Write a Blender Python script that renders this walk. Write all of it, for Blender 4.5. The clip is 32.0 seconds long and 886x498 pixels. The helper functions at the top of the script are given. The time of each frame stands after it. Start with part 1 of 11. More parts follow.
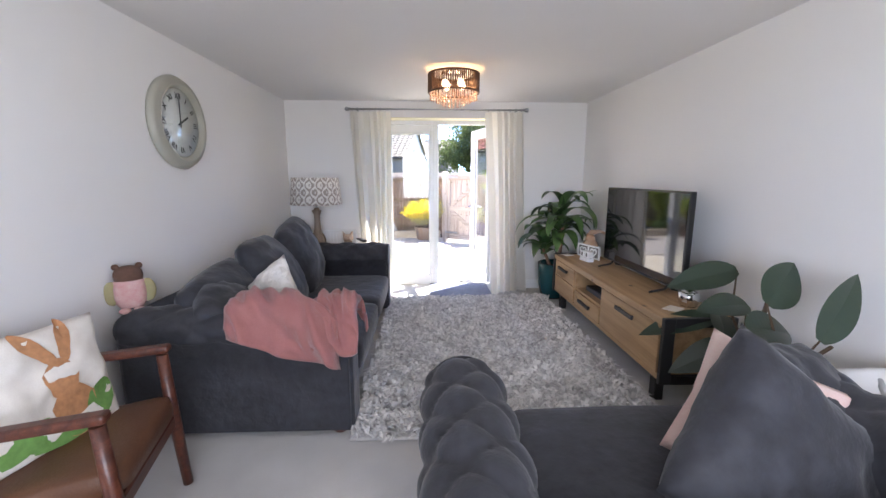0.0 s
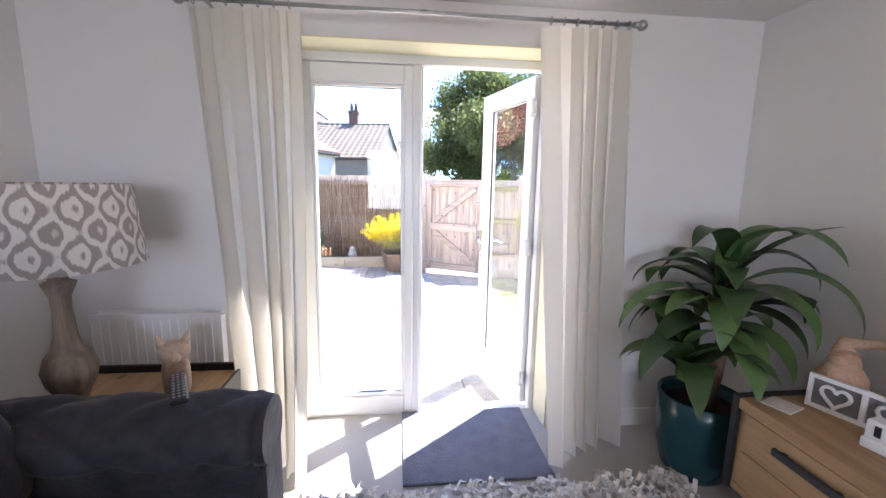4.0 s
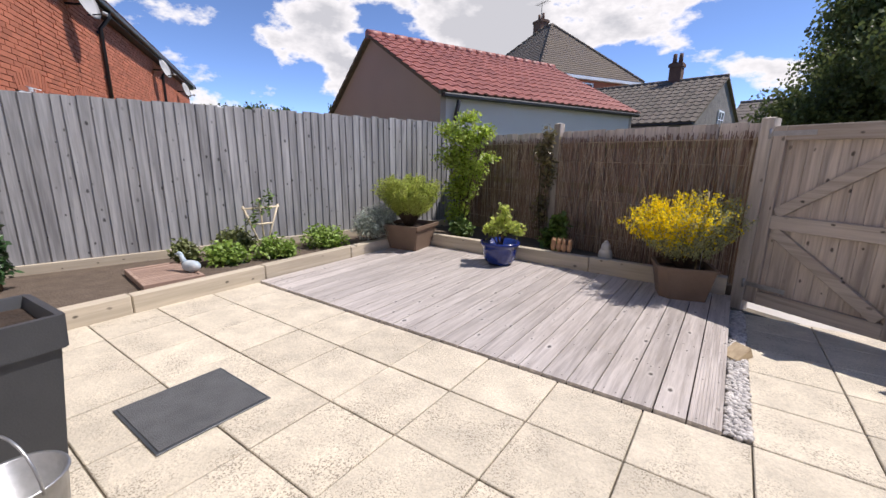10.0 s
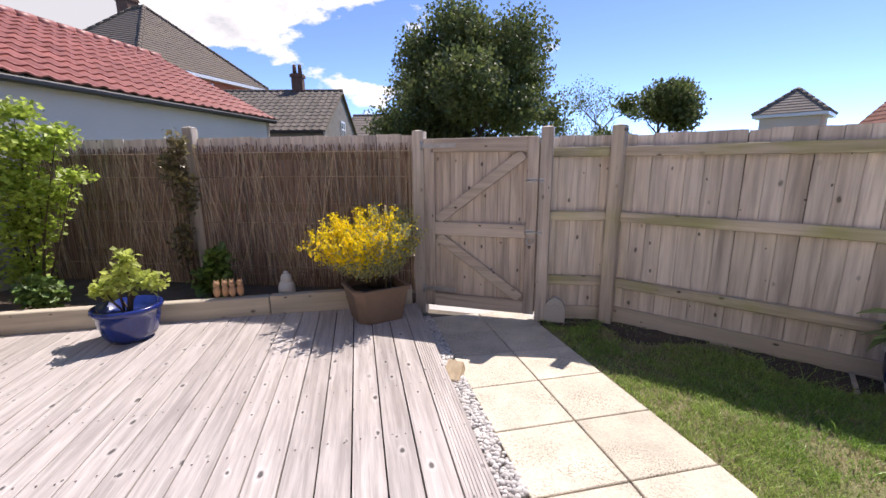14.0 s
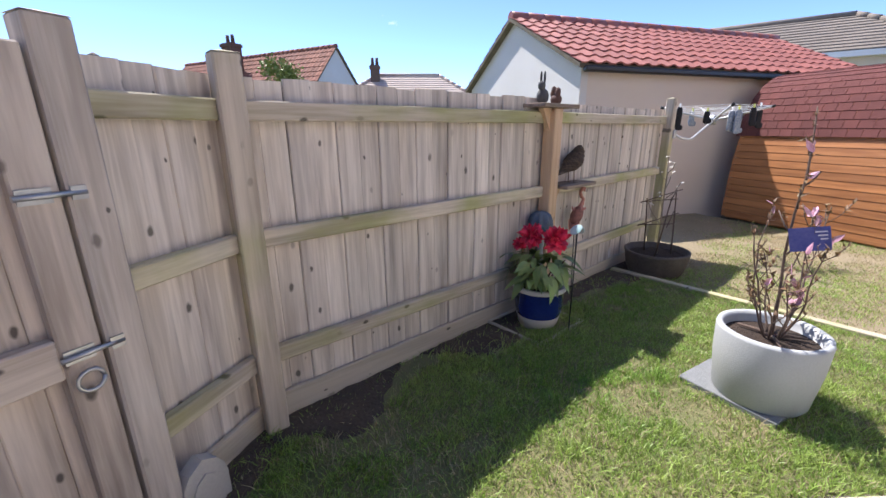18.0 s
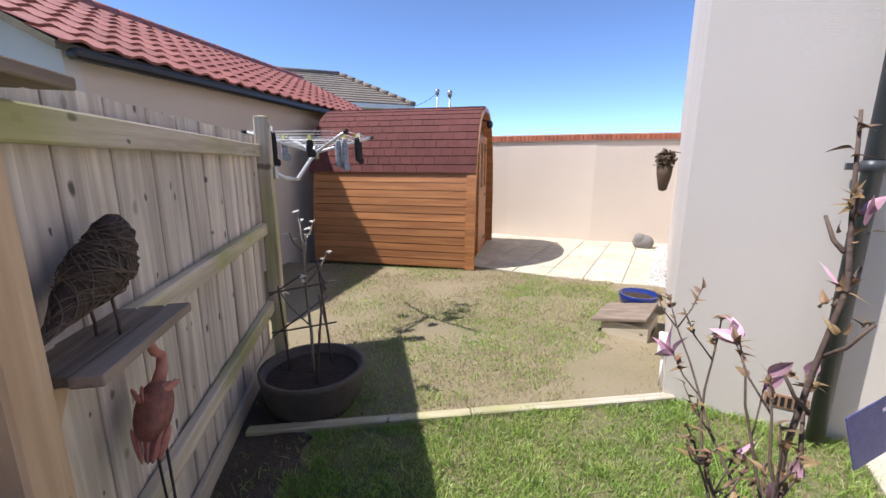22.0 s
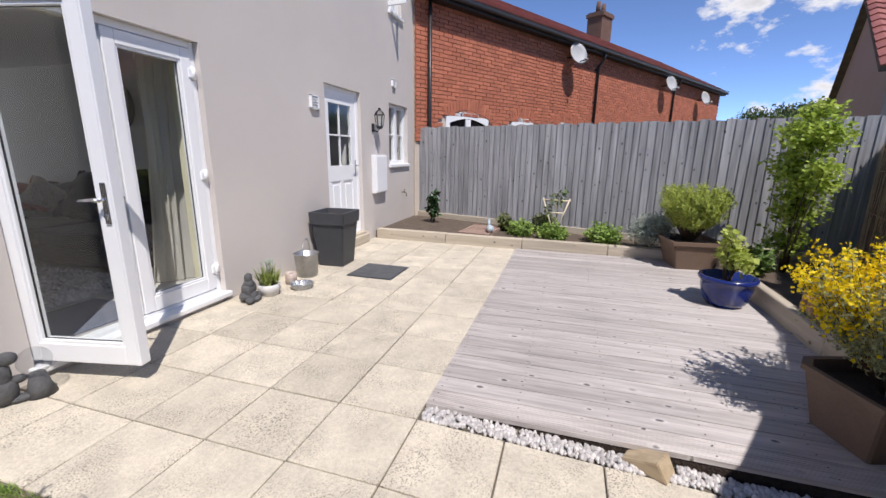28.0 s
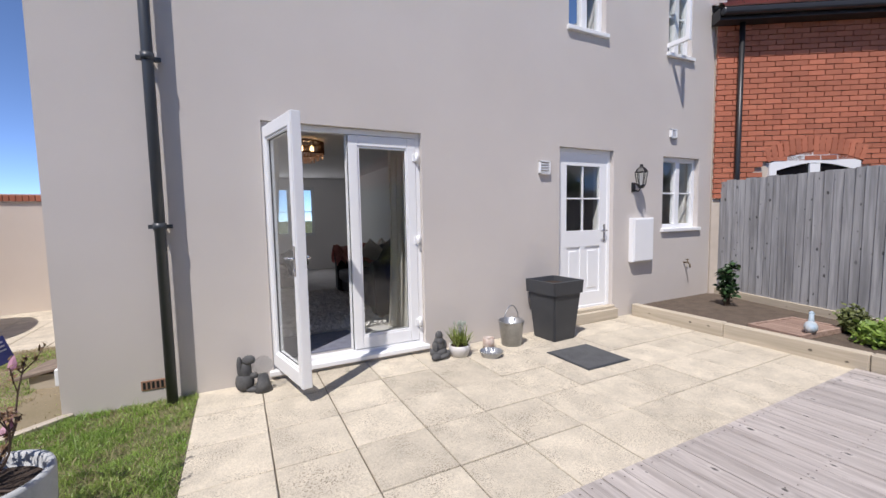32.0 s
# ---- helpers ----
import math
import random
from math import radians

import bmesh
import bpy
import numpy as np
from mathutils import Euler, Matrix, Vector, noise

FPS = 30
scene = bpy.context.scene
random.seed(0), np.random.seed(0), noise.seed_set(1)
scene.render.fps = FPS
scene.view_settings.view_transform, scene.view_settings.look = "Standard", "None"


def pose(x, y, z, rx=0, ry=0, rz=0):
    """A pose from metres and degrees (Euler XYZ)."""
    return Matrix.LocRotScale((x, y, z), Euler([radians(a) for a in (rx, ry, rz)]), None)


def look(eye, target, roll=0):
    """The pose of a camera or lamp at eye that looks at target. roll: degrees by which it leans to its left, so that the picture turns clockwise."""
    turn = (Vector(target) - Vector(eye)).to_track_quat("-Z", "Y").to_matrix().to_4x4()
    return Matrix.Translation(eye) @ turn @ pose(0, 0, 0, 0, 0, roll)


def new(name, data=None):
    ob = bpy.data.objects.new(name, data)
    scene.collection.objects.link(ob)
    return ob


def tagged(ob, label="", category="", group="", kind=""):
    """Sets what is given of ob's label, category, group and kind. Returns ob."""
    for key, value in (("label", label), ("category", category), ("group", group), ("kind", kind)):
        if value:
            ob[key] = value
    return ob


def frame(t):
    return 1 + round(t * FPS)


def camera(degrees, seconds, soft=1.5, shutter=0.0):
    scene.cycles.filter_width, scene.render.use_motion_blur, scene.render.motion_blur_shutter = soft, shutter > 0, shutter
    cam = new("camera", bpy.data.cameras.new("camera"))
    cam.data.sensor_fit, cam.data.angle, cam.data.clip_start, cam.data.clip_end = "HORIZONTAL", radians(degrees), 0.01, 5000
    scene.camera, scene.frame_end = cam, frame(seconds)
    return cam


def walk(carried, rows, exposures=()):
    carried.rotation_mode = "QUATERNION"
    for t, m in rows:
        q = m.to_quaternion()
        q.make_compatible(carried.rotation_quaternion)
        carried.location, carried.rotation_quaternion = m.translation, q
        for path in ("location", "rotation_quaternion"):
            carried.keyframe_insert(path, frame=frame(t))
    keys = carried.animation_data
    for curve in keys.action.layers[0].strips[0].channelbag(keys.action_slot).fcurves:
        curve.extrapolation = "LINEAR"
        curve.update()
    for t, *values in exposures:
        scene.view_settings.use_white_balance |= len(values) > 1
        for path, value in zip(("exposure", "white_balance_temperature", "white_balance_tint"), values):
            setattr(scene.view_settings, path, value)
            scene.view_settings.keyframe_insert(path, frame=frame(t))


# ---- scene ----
cam = camera(95.0, 32.0)
PATH = [
    (0, (-0.495, -5.199, 1.48), (-0.416, -3.231, 1.13), 0.1),
    (0.5, (-0.634, -4.975, 1.485), (-0.484, -3.012, 1.138), 0.7),
    (1, (-0.701, -4.675, 1.465), (-0.517, -2.718, 1.099), -0.1),
    (1.5, (-0.688, -4.318, 1.473), (-0.495, -2.371, 1.059), -0.2),
    (1.8, (-0.67, -4.118, 1.463), (-0.46, -2.174, 1.041), -0.1),
    (2, (-0.666, -3.948, 1.466), (-0.42, -2.003, 1.073), 0.2),
    (2.5, (-0.649, -3.57, 1.461), (-0.301, -1.63, 1.124), -0.4),
    (3, (-0.546, -3.152, 1.466), (-0.243, -1.197, 1.173), 0.4),
    (3.2, (-0.542, -3.027, 1.458), (-0.253, -1.069, 1.168), 1.0),
    (3.5, (-0.514, -2.741, 1.461), (-0.267, -0.778, 1.167), 2.0),
    (4, (-0.471, -2.38, 1.498), (-0.261, -0.418, 1.17), 1.0),
    (4.5, (-0.37, -1.987, 1.49), (-0.209, -0.021, 1.157), 0.8),
    (6.5, (-0.114, -0.639, 1.489), (-0.265, 1.336, 1.209), 0.8),
    (7, (-0.13, -0.314, 1.456), (-0.446, 1.639, 1.169), 0.4),
    (7.5, (-0.156, -0.149, 1.433), (-0.658, 1.761, 1.113), 0.5),
    (8, (-0.16, -0.058, 1.405), (-0.856, 1.777, 1.022), 0.0),
    (8.5, (-0.164, -0.031, 1.383), (-1.0, 1.73, 0.936), -0.3),
    (9, (-0.166, -0.009, 1.359), (-1.117, 1.681, 0.869), -0.3),
    (9.5, (-0.169, 0.019, 1.349), (-1.205, 1.656, 0.855), -0.2),
    (10, (-0.224, 0.14, 1.261), (-1.353, 1.729, 0.812), 0.6),
    (10.5, (-0.284, 0.333, 1.264), (-1.493, 1.876, 0.868), 1.6),
    (11, (-0.353, 0.535, 1.274), (-1.489, 2.134, 0.883), 1.2),
    (11.5, (-0.412, 0.717, 1.302), (-1.381, 2.42, 0.901), 0.3),
    (12, (-0.494, 0.845, 1.265), (-1.198, 2.671, 0.85), -0.4),
    (12.5, (-0.647, 0.925, 1.279), (-1.0, 2.845, 0.84), -1.3),
    (13, (-0.664, 0.952, 1.289), (-0.668, 2.903, 0.849), -1.6),
    (13.5, (-0.615, 0.92, 1.312), (-0.386, 2.862, 0.889), -1.1),
    (15.5, (-0.704, 1.638, 1.362), (0.295, 3.305, 0.89), 0.9),
    (16, (-0.81, 2.033, 1.373), (0.508, 3.46, 0.895), 0.8),
    (16.5, (-0.762, 2.444, 1.37), (0.825, 3.549, 0.861), -0.3),
    (17, (-0.669, 2.704, 1.243), (1.118, 3.486, 0.8), -1.7),
    (17.5, (-0.51, 3.047, 1.304), (1.389, 3.401, 0.784), -1.3),
    (18, (-0.228, 3.225, 1.327), (1.687, 3.143, 0.758), -0.3),
    (18.5, (-0.037, 3.314, 1.31), (1.823, 2.852, 0.736), -0.4),
    (19, (0.146, 3.336, 1.268), (1.901, 2.561, 0.702), -0.8),
    (19.5, (0.462, 3.284, 1.217), (2.076, 2.239, 0.665), -0.4),
    (20, (0.785, 3.19, 1.226), (2.244, 1.932, 0.686), -0.1),
    (20.5, (1.063, 3.044, 1.243), (2.377, 1.628, 0.723), 0.1),
    (21, (1.313, 2.811, 1.253), (2.496, 1.279, 0.75), 0.0),
    (21.5, (1.568, 2.623, 1.282), (2.618, 0.987, 0.813), 0.2),
    (22, (1.804, 2.487, 1.323), (2.748, 0.774, 0.907), 0.1),
    (22.5, (1.917, 2.432, 1.36), (2.732, 0.644, 0.985), 0.3),
    (23, (1.905, 2.422, 1.38), (2.626, 0.589, 1.033), -0.1),
    (23.5, (1.908, 2.425, 1.361), (2.465, 0.542, 0.983), 0.6),
    (24, (1.841, 2.517, 1.311), (2.043, 0.576, 0.869), 1.0),
    (24.5, (1.819, 2.688, 1.29), (1.552, 0.762, 0.819), 0.8),
    (25, (1.754, 2.785, 1.29), (1.018, 0.987, 0.816), -0.0),
    (25.5, (1.723, 2.819, 1.284), (0.585, 1.243, 0.813), -0.8),
    (26, (1.751, 2.802, 1.3), (0.343, 1.461, 0.832), -0.2),
    (26.5, (1.763, 2.82, 1.312), (0.182, 1.684, 0.854), 0.5),
    (28.5, (1.636, 2.987, 1.338), (-0.26, 2.561, 0.864), 0.4),
    (29, (1.485, 3.133, 1.349), (-0.427, 2.814, 0.856), 0.1),
    (29.5, (1.326, 3.277, 1.342), (-0.593, 3.04, 0.828), 0.6),
    (30, (1.016, 3.421, 1.32), (-0.883, 3.025, 0.835), 2.3),
    (30.5, (0.761, 3.445, 1.252), (-0.935, 2.486, 0.802), 3.0),
    (31, (0.632, 3.594, 1.261), (-0.635, 2.11, 0.825), 2.3),
    (31.5, (0.592, 3.635, 1.311), (-0.401, 1.926, 1.007), 0.3),
    (32, (0.569, 3.638, 1.342), (-0.334, 1.86, 1.184), -1.1),
]
walk(cam, [(t, look(eye, target, roll)) for t, eye, target, roll in PATH],
     exposures=[(0, 3.9, 6300, 14), (1, 4.05, 6300, 14), (2, 4.3, 6300, 15), (3, 4.15, 6300, 16), (4.0, 3.7, 6300, 17), (4.5, 3.1, 6300, 17), (6.4, 1.2, 6500, 17), (7.0, 1.0, 6600, 16), (11, 1.2, 6700, 15), (13.5, 1.4, 6800, 17), (15.5, 1.6, 6600, 20), (17, 1.75, 6500, 20), (18, 1.85, 6500, 14), (19, 1.75, 6500, 12), (22, 1.5, 6500, 12), (24, 1.2, 6500, 13), (26, 0.9, 6500, 14), (29, 1.05, 6500, 14), (30, 1.1, 6500, 14), (32, 0.92, 6500, 14)])

# ---- light ----
SUN_AZ, SUN_EL = 40.0, 58.0
sun = new("sun", bpy.data.lights.new("sun", "SUN"))
sun.data.energy, sun.data.angle, sun.data.color = 2.45, radians(0.53), (1.0, 0.96, 0.91)
_d = Vector((math.cos(radians(SUN_AZ)) * math.cos(radians(SUN_EL)), math.sin(radians(SUN_AZ)) * math.cos(radians(SUN_EL)), math.sin(radians(SUN_EL))))
sun.matrix_world = look(_d * 60, (0, 0, 0))

world = bpy.data.worlds.new("sky")
scene.world = world
world.use_nodes = True
_n, _l = world.node_tree.nodes, world.node_tree.links
_n.clear()
_sky = _n.new("ShaderNodeTexSky")
_sky.sky_type, _sky.sun_disc = "NISHITA", False
_sky.sun_elevation, _sky.sun_rotation = radians(SUN_EL), radians(90 - SUN_AZ)
_sky.air_density, _sky.dust_density, _sky.ozone_density = 0.5, 0.0, 4.5
_sky.altitude = 3000.0
# broken cumulus: noise on the sky dome, thicker to the north-west and thin to the south
_tc, _mp = _n.new("ShaderNodeTexCoord"), _n.new("ShaderNodeMapping")
_mp.inputs["Scale"].default_value = (1.0, 1.0, 1.9)
_mp.inputs["Location"].default_value = (0.55, 0.2, 0.0)
_nz, _n2 = _n.new("ShaderNodeTexNoise"), _n.new("ShaderNodeTexNoise")
_nz.inputs["Scale"].default_value, _nz.inputs["Detail"].default_value, _nz.inputs["Roughness"].default_value = 4.2, 12.0, 0.58
_n2.inputs["Scale"].default_value, _n2.inputs["Detail"].default_value = 1.3, 2.0
_sum = _n.new("ShaderNodeMath"); _sum.operation = "MULTIPLY_ADD"
_sum.inputs[1].default_value = 0.55
_rp = _n.new("ShaderNodeValToRGB")
_rp.color_ramp.elements[0].position, _rp.color_ramp.elements[1].position = 0.95, 1.085
_mx = _n.new("ShaderNodeMixRGB")
_mx.inputs["Color2"].default_value = (11.5, 11.6, 11.8, 1)
# thick parts of the clouds are greyer than their sunlit rims
_cg, _cm = _n.new("ShaderNodeMapRange"), _n.new("ShaderNodeMixRGB")
_cg.inputs["From Min"].default_value, _cg.inputs["From Max"].default_value = 0.99, 1.10
_cm.inputs["Color1"].default_value, _cm.inputs["Color2"].default_value = (3.45, 3.47, 3.55, 1), (2.1, 2.18, 2.35, 1)
_bg, _out = _n.new("ShaderNodeBackground"), _n.new("ShaderNodeOutputWorld")
_bg.inputs["Strength"].default_value = 0.135
_l.new(_tc.outputs["Generated"], _mp.inputs["Vector"])
_l.new(_mp.outputs["Vector"], _nz.inputs["Vector"]); _l.new(_mp.outputs["Vector"], _n2.inputs["Vector"])
_dot = _n.new("ShaderNodeVectorMath"); _dot.operation = "DOT_PRODUCT"
_dot.inputs[1].default_value = (-0.085, 0.105, -0.02)
_cov = _n.new("ShaderNodeMath"); _cov.operation = "ADD"
_l.new(_n2.outputs["Fac"], _sum.inputs[0]); _l.new(_nz.outputs["Fac"], _sum.inputs[2])
_l.new(_tc.outputs["Generated"], _dot.inputs[0]); _l.new(_dot.outputs["Value"], _cov.inputs[0]); _l.new(_sum.outputs[0], _cov.inputs[1])
_l.new(_cov.outputs[0], _cg.inputs["Value"]); _l.new(_cg.outputs["Result"], _cm.inputs["Fac"]); _l.new(_cm.outputs["Color"], _mx.inputs["Color2"])
_l.new(_cov.outputs[0], _rp.inputs["Fac"]); _l.new(_rp.outputs["Color"], _mx.inputs["Fac"])
_l.new(_sky.outputs["Color"], _mx.inputs["Color1"]); _l.new(_mx.outputs["Color"], _bg.inputs["Color"])
_l.new(_bg.outputs["Background"], _out.inputs["Surface"])

# daylight through the front window behind the walk's start
front_light = new("front_window_light", bpy.data.lights.new("front_window_light", "AREA"))
front_light.data.shape, front_light.data.size, front_light.data.size_y = "RECTANGLE", 1.7, 1.2
front_light.data.energy, front_light.data.color = 5.4, (0.93, 0.96, 1.0)
front_light.matrix_world = look((-0.3, -6.58, 1.5), (-0.3, 0, 1.4))


# ---- materials ----
def mat(name, col, rough=0.7, col2=None, scale=6.0, fine=90.0, amt=0.5, bump=0.15, bump_scale=None, metal=0.0, rand=0.0,
        stretch=(1, 1, 1), spec=None, speck=0.0, speck_scale=130.0, coat=0.0, sheen=0.0, trans=0.0, dist=0.01):
    """Principled surface, mottled at two scales in the thing's own metres."""
    m = bpy.data.materials.new(name)
    m.use_nodes = True
    n, l = m.node_tree.nodes, m.node_tree.links
    b = n["Principled BSDF"]
    b.inputs["Roughness"].default_value, b.inputs["Metallic"].default_value = rough, metal
    if spec is not None:
        b.inputs["Specular IOR Level"].default_value = spec
    if coat:
        b.inputs["Coat Weight"].default_value = coat
    if sheen:
        b.inputs["Sheen Weight"].default_value, b.inputs["Sheen Roughness"].default_value = sheen, 0.4
    if trans:
        b.inputs["Transmission Weight"].default_value = trans
    tc, mp = n.new("ShaderNodeTexCoord"), n.new("ShaderNodeMapping")
    mp.inputs["Scale"].default_value = stretch
    l.new(tc.outputs["Object"], mp.inputs["Vector"])
    vec = mp.outputs["Vector"]
    if rand:
        oi, add = n.new("ShaderNodeObjectInfo"), n.new("ShaderNodeVectorMath")
        add.operation = "MULTIPLY_ADD"
        add.inputs[1].default_value = (37.0, 53.0, 71.0)
        l.new(oi.outputs["Random"], add.inputs[0]); l.new(vec, add.inputs[2])
        vec = add.outputs["Vector"]
    big, small = n.new("ShaderNodeTexNoise"), n.new("ShaderNodeTexNoise")
    for q, s, d in ((big, scale, 4.0), (small, fine, 3.0)):
        q.inputs["Scale"].default_value, q.inputs["Detail"].default_value = s, d
        l.new(vec, q.inputs["Vector"])
    mixf = n.new("ShaderNodeMath"); mixf.operation = "MULTIPLY_ADD"
    mixf.inputs[1].default_value = 0.6
    half = n.new("ShaderNodeMath"); half.operation = "MULTIPLY"; half.inputs[1].default_value = 0.4
    l.new(small.outputs["Fac"], half.inputs[0])
    l.new(big.outputs["Fac"], mixf.inputs[0]); l.new(half.outputs[0], mixf.inputs[2])
    ramp = n.new("ShaderNodeMapRange")
    ramp.inputs["From Min"].default_value, ramp.inputs["From Max"].default_value = 0.32, 0.68
    l.new(mixf.outputs[0], ramp.inputs["Value"])
    c2 = col2 or tuple(c * (1 - amt * 0.5) for c in col)
    mx = n.new("ShaderNodeMixRGB")
    mx.inputs["Color1"].default_value, mx.inputs["Color2"].default_value = (*col, 1), (*c2, 1)
    l.new(ramp.outputs["Result"], mx.inputs["Fac"])
    out = mx.outputs["Color"]
    if speck:
        pn, pr, pm = n.new("ShaderNodeTexNoise"), n.new("ShaderNodeMapRange"), n.new("ShaderNodeMixRGB")
        pn.inputs["Scale"].default_value, pn.inputs["Detail"].default_value = speck_scale, 2.0
        pr.inputs["From Min"].default_value, pr.inputs["From Max"].default_value, pr.inputs["To Max"].default_value = 0.51, 0.63, speck
        pm.blend_type = "MULTIPLY"
        pm.inputs["Color2"].default_value = (0.35, 0.33, 0.31, 1)
        l.new(vec, pn.inputs["Vector"]); l.new(pn.outputs["Fac"], pr.inputs["Value"])
        wn, wr, wm = n.new("ShaderNodeTexNoise"), n.new("ShaderNodeMapRange"), n.new("ShaderNodeMath")
        wn.inputs["Scale"].default_value, wn.inputs["Detail"].default_value = 4.0, 5.0
        wr.inputs["From Min"].default_value, wr.inputs["From Max"].default_value, wr.inputs["To Min"].default_value = 0.42, 0.66, 0.18
        wm.operation = "MULTIPLY"
        l.new(vec, wn.inputs["Vector"]); l.new(wn.outputs["Fac"], wr.inputs["Value"])
        l.new(pr.outputs["Result"], wm.inputs[0]); l.new(wr.outputs["Result"], wm.inputs[1]); l.new(wm.outputs[0], pm.inputs["Fac"])
        l.new(out, pm.inputs["Color1"])
        out = pm.outputs["Color"]
    if rand:
        hs, mr = n.new("ShaderNodeHueSaturation"), n.new("ShaderNodeMapRange")
        mr.inputs["To Min"].default_value, mr.inputs["To Max"].default_value = 1 - rand, 1 + rand
        l.new(oi.outputs["Random"], mr.inputs["Value"]); l.new(mr.outputs["Result"], hs.inputs["Value"])
        l.new(out, hs.inputs["Color"])
        out = hs.outputs["Color"]
    l.new(out, b.inputs["Base Color"])
    if bump:
        bp, bn = n.new("ShaderNodeBump"), n.new("ShaderNodeTexNoise")
        bn.inputs["Scale"].default_value, bn.inputs["Detail"].default_value = bump_scale or fine, 4.0
        l.new(vec, bn.inputs["Vector"])
        bp.inputs["Strength"].default_value, bp.inputs["Distance"].default_value = bump, dist
        l.new(bn.outputs["Fac"], bp.inputs["Height"]); l.new(bp.outputs["Normal"], b.inputs["Normal"])
    return m


def island(m, amount):
    """Varies the brightness from loose piece to loose piece of one mesh."""
    n, l = m.node_tree.nodes, m.node_tree.links
    b = n["Principled BSDF"]
    src = b.inputs["Base Color"].links[0].from_socket
    g, mr, hs = n.new("ShaderNodeNewGeometry"), n.new("ShaderNodeMapRange"), n.new("ShaderNodeHueSaturation")
    mr.inputs["To Min"].default_value, mr.inputs["To Max"].default_value = 1 - amount, 1 + amount
    l.new(g.outputs["Random Per Island"], mr.inputs["Value"]); l.new(mr.outputs["Result"], hs.inputs["Value"])
    l.new(src, hs.inputs["Color"]); l.new(hs.outputs["Color"], b.inputs["Base Color"])
    return m


def thin(m, share):
    """Lets part of the light pass through a thin blade or leaf."""
    n, l = m.node_tree.nodes, m.node_tree.links
    b, o = n["Principled BSDF"], n["Material Output"]
    t, x = n.new("ShaderNodeBsdfTranslucent"), n.new("ShaderNodeMixShader")
    l.new(b.inputs["Base Color"].links[0].from_socket, t.inputs["Color"])
    x.inputs["Fac"].default_value = share
    l.new(b.outputs["BSDF"], x.inputs[1]); l.new(t.outputs["BSDF"], x.inputs[2]); l.new(x.outputs["Shader"], o.inputs["Surface"])
    return m


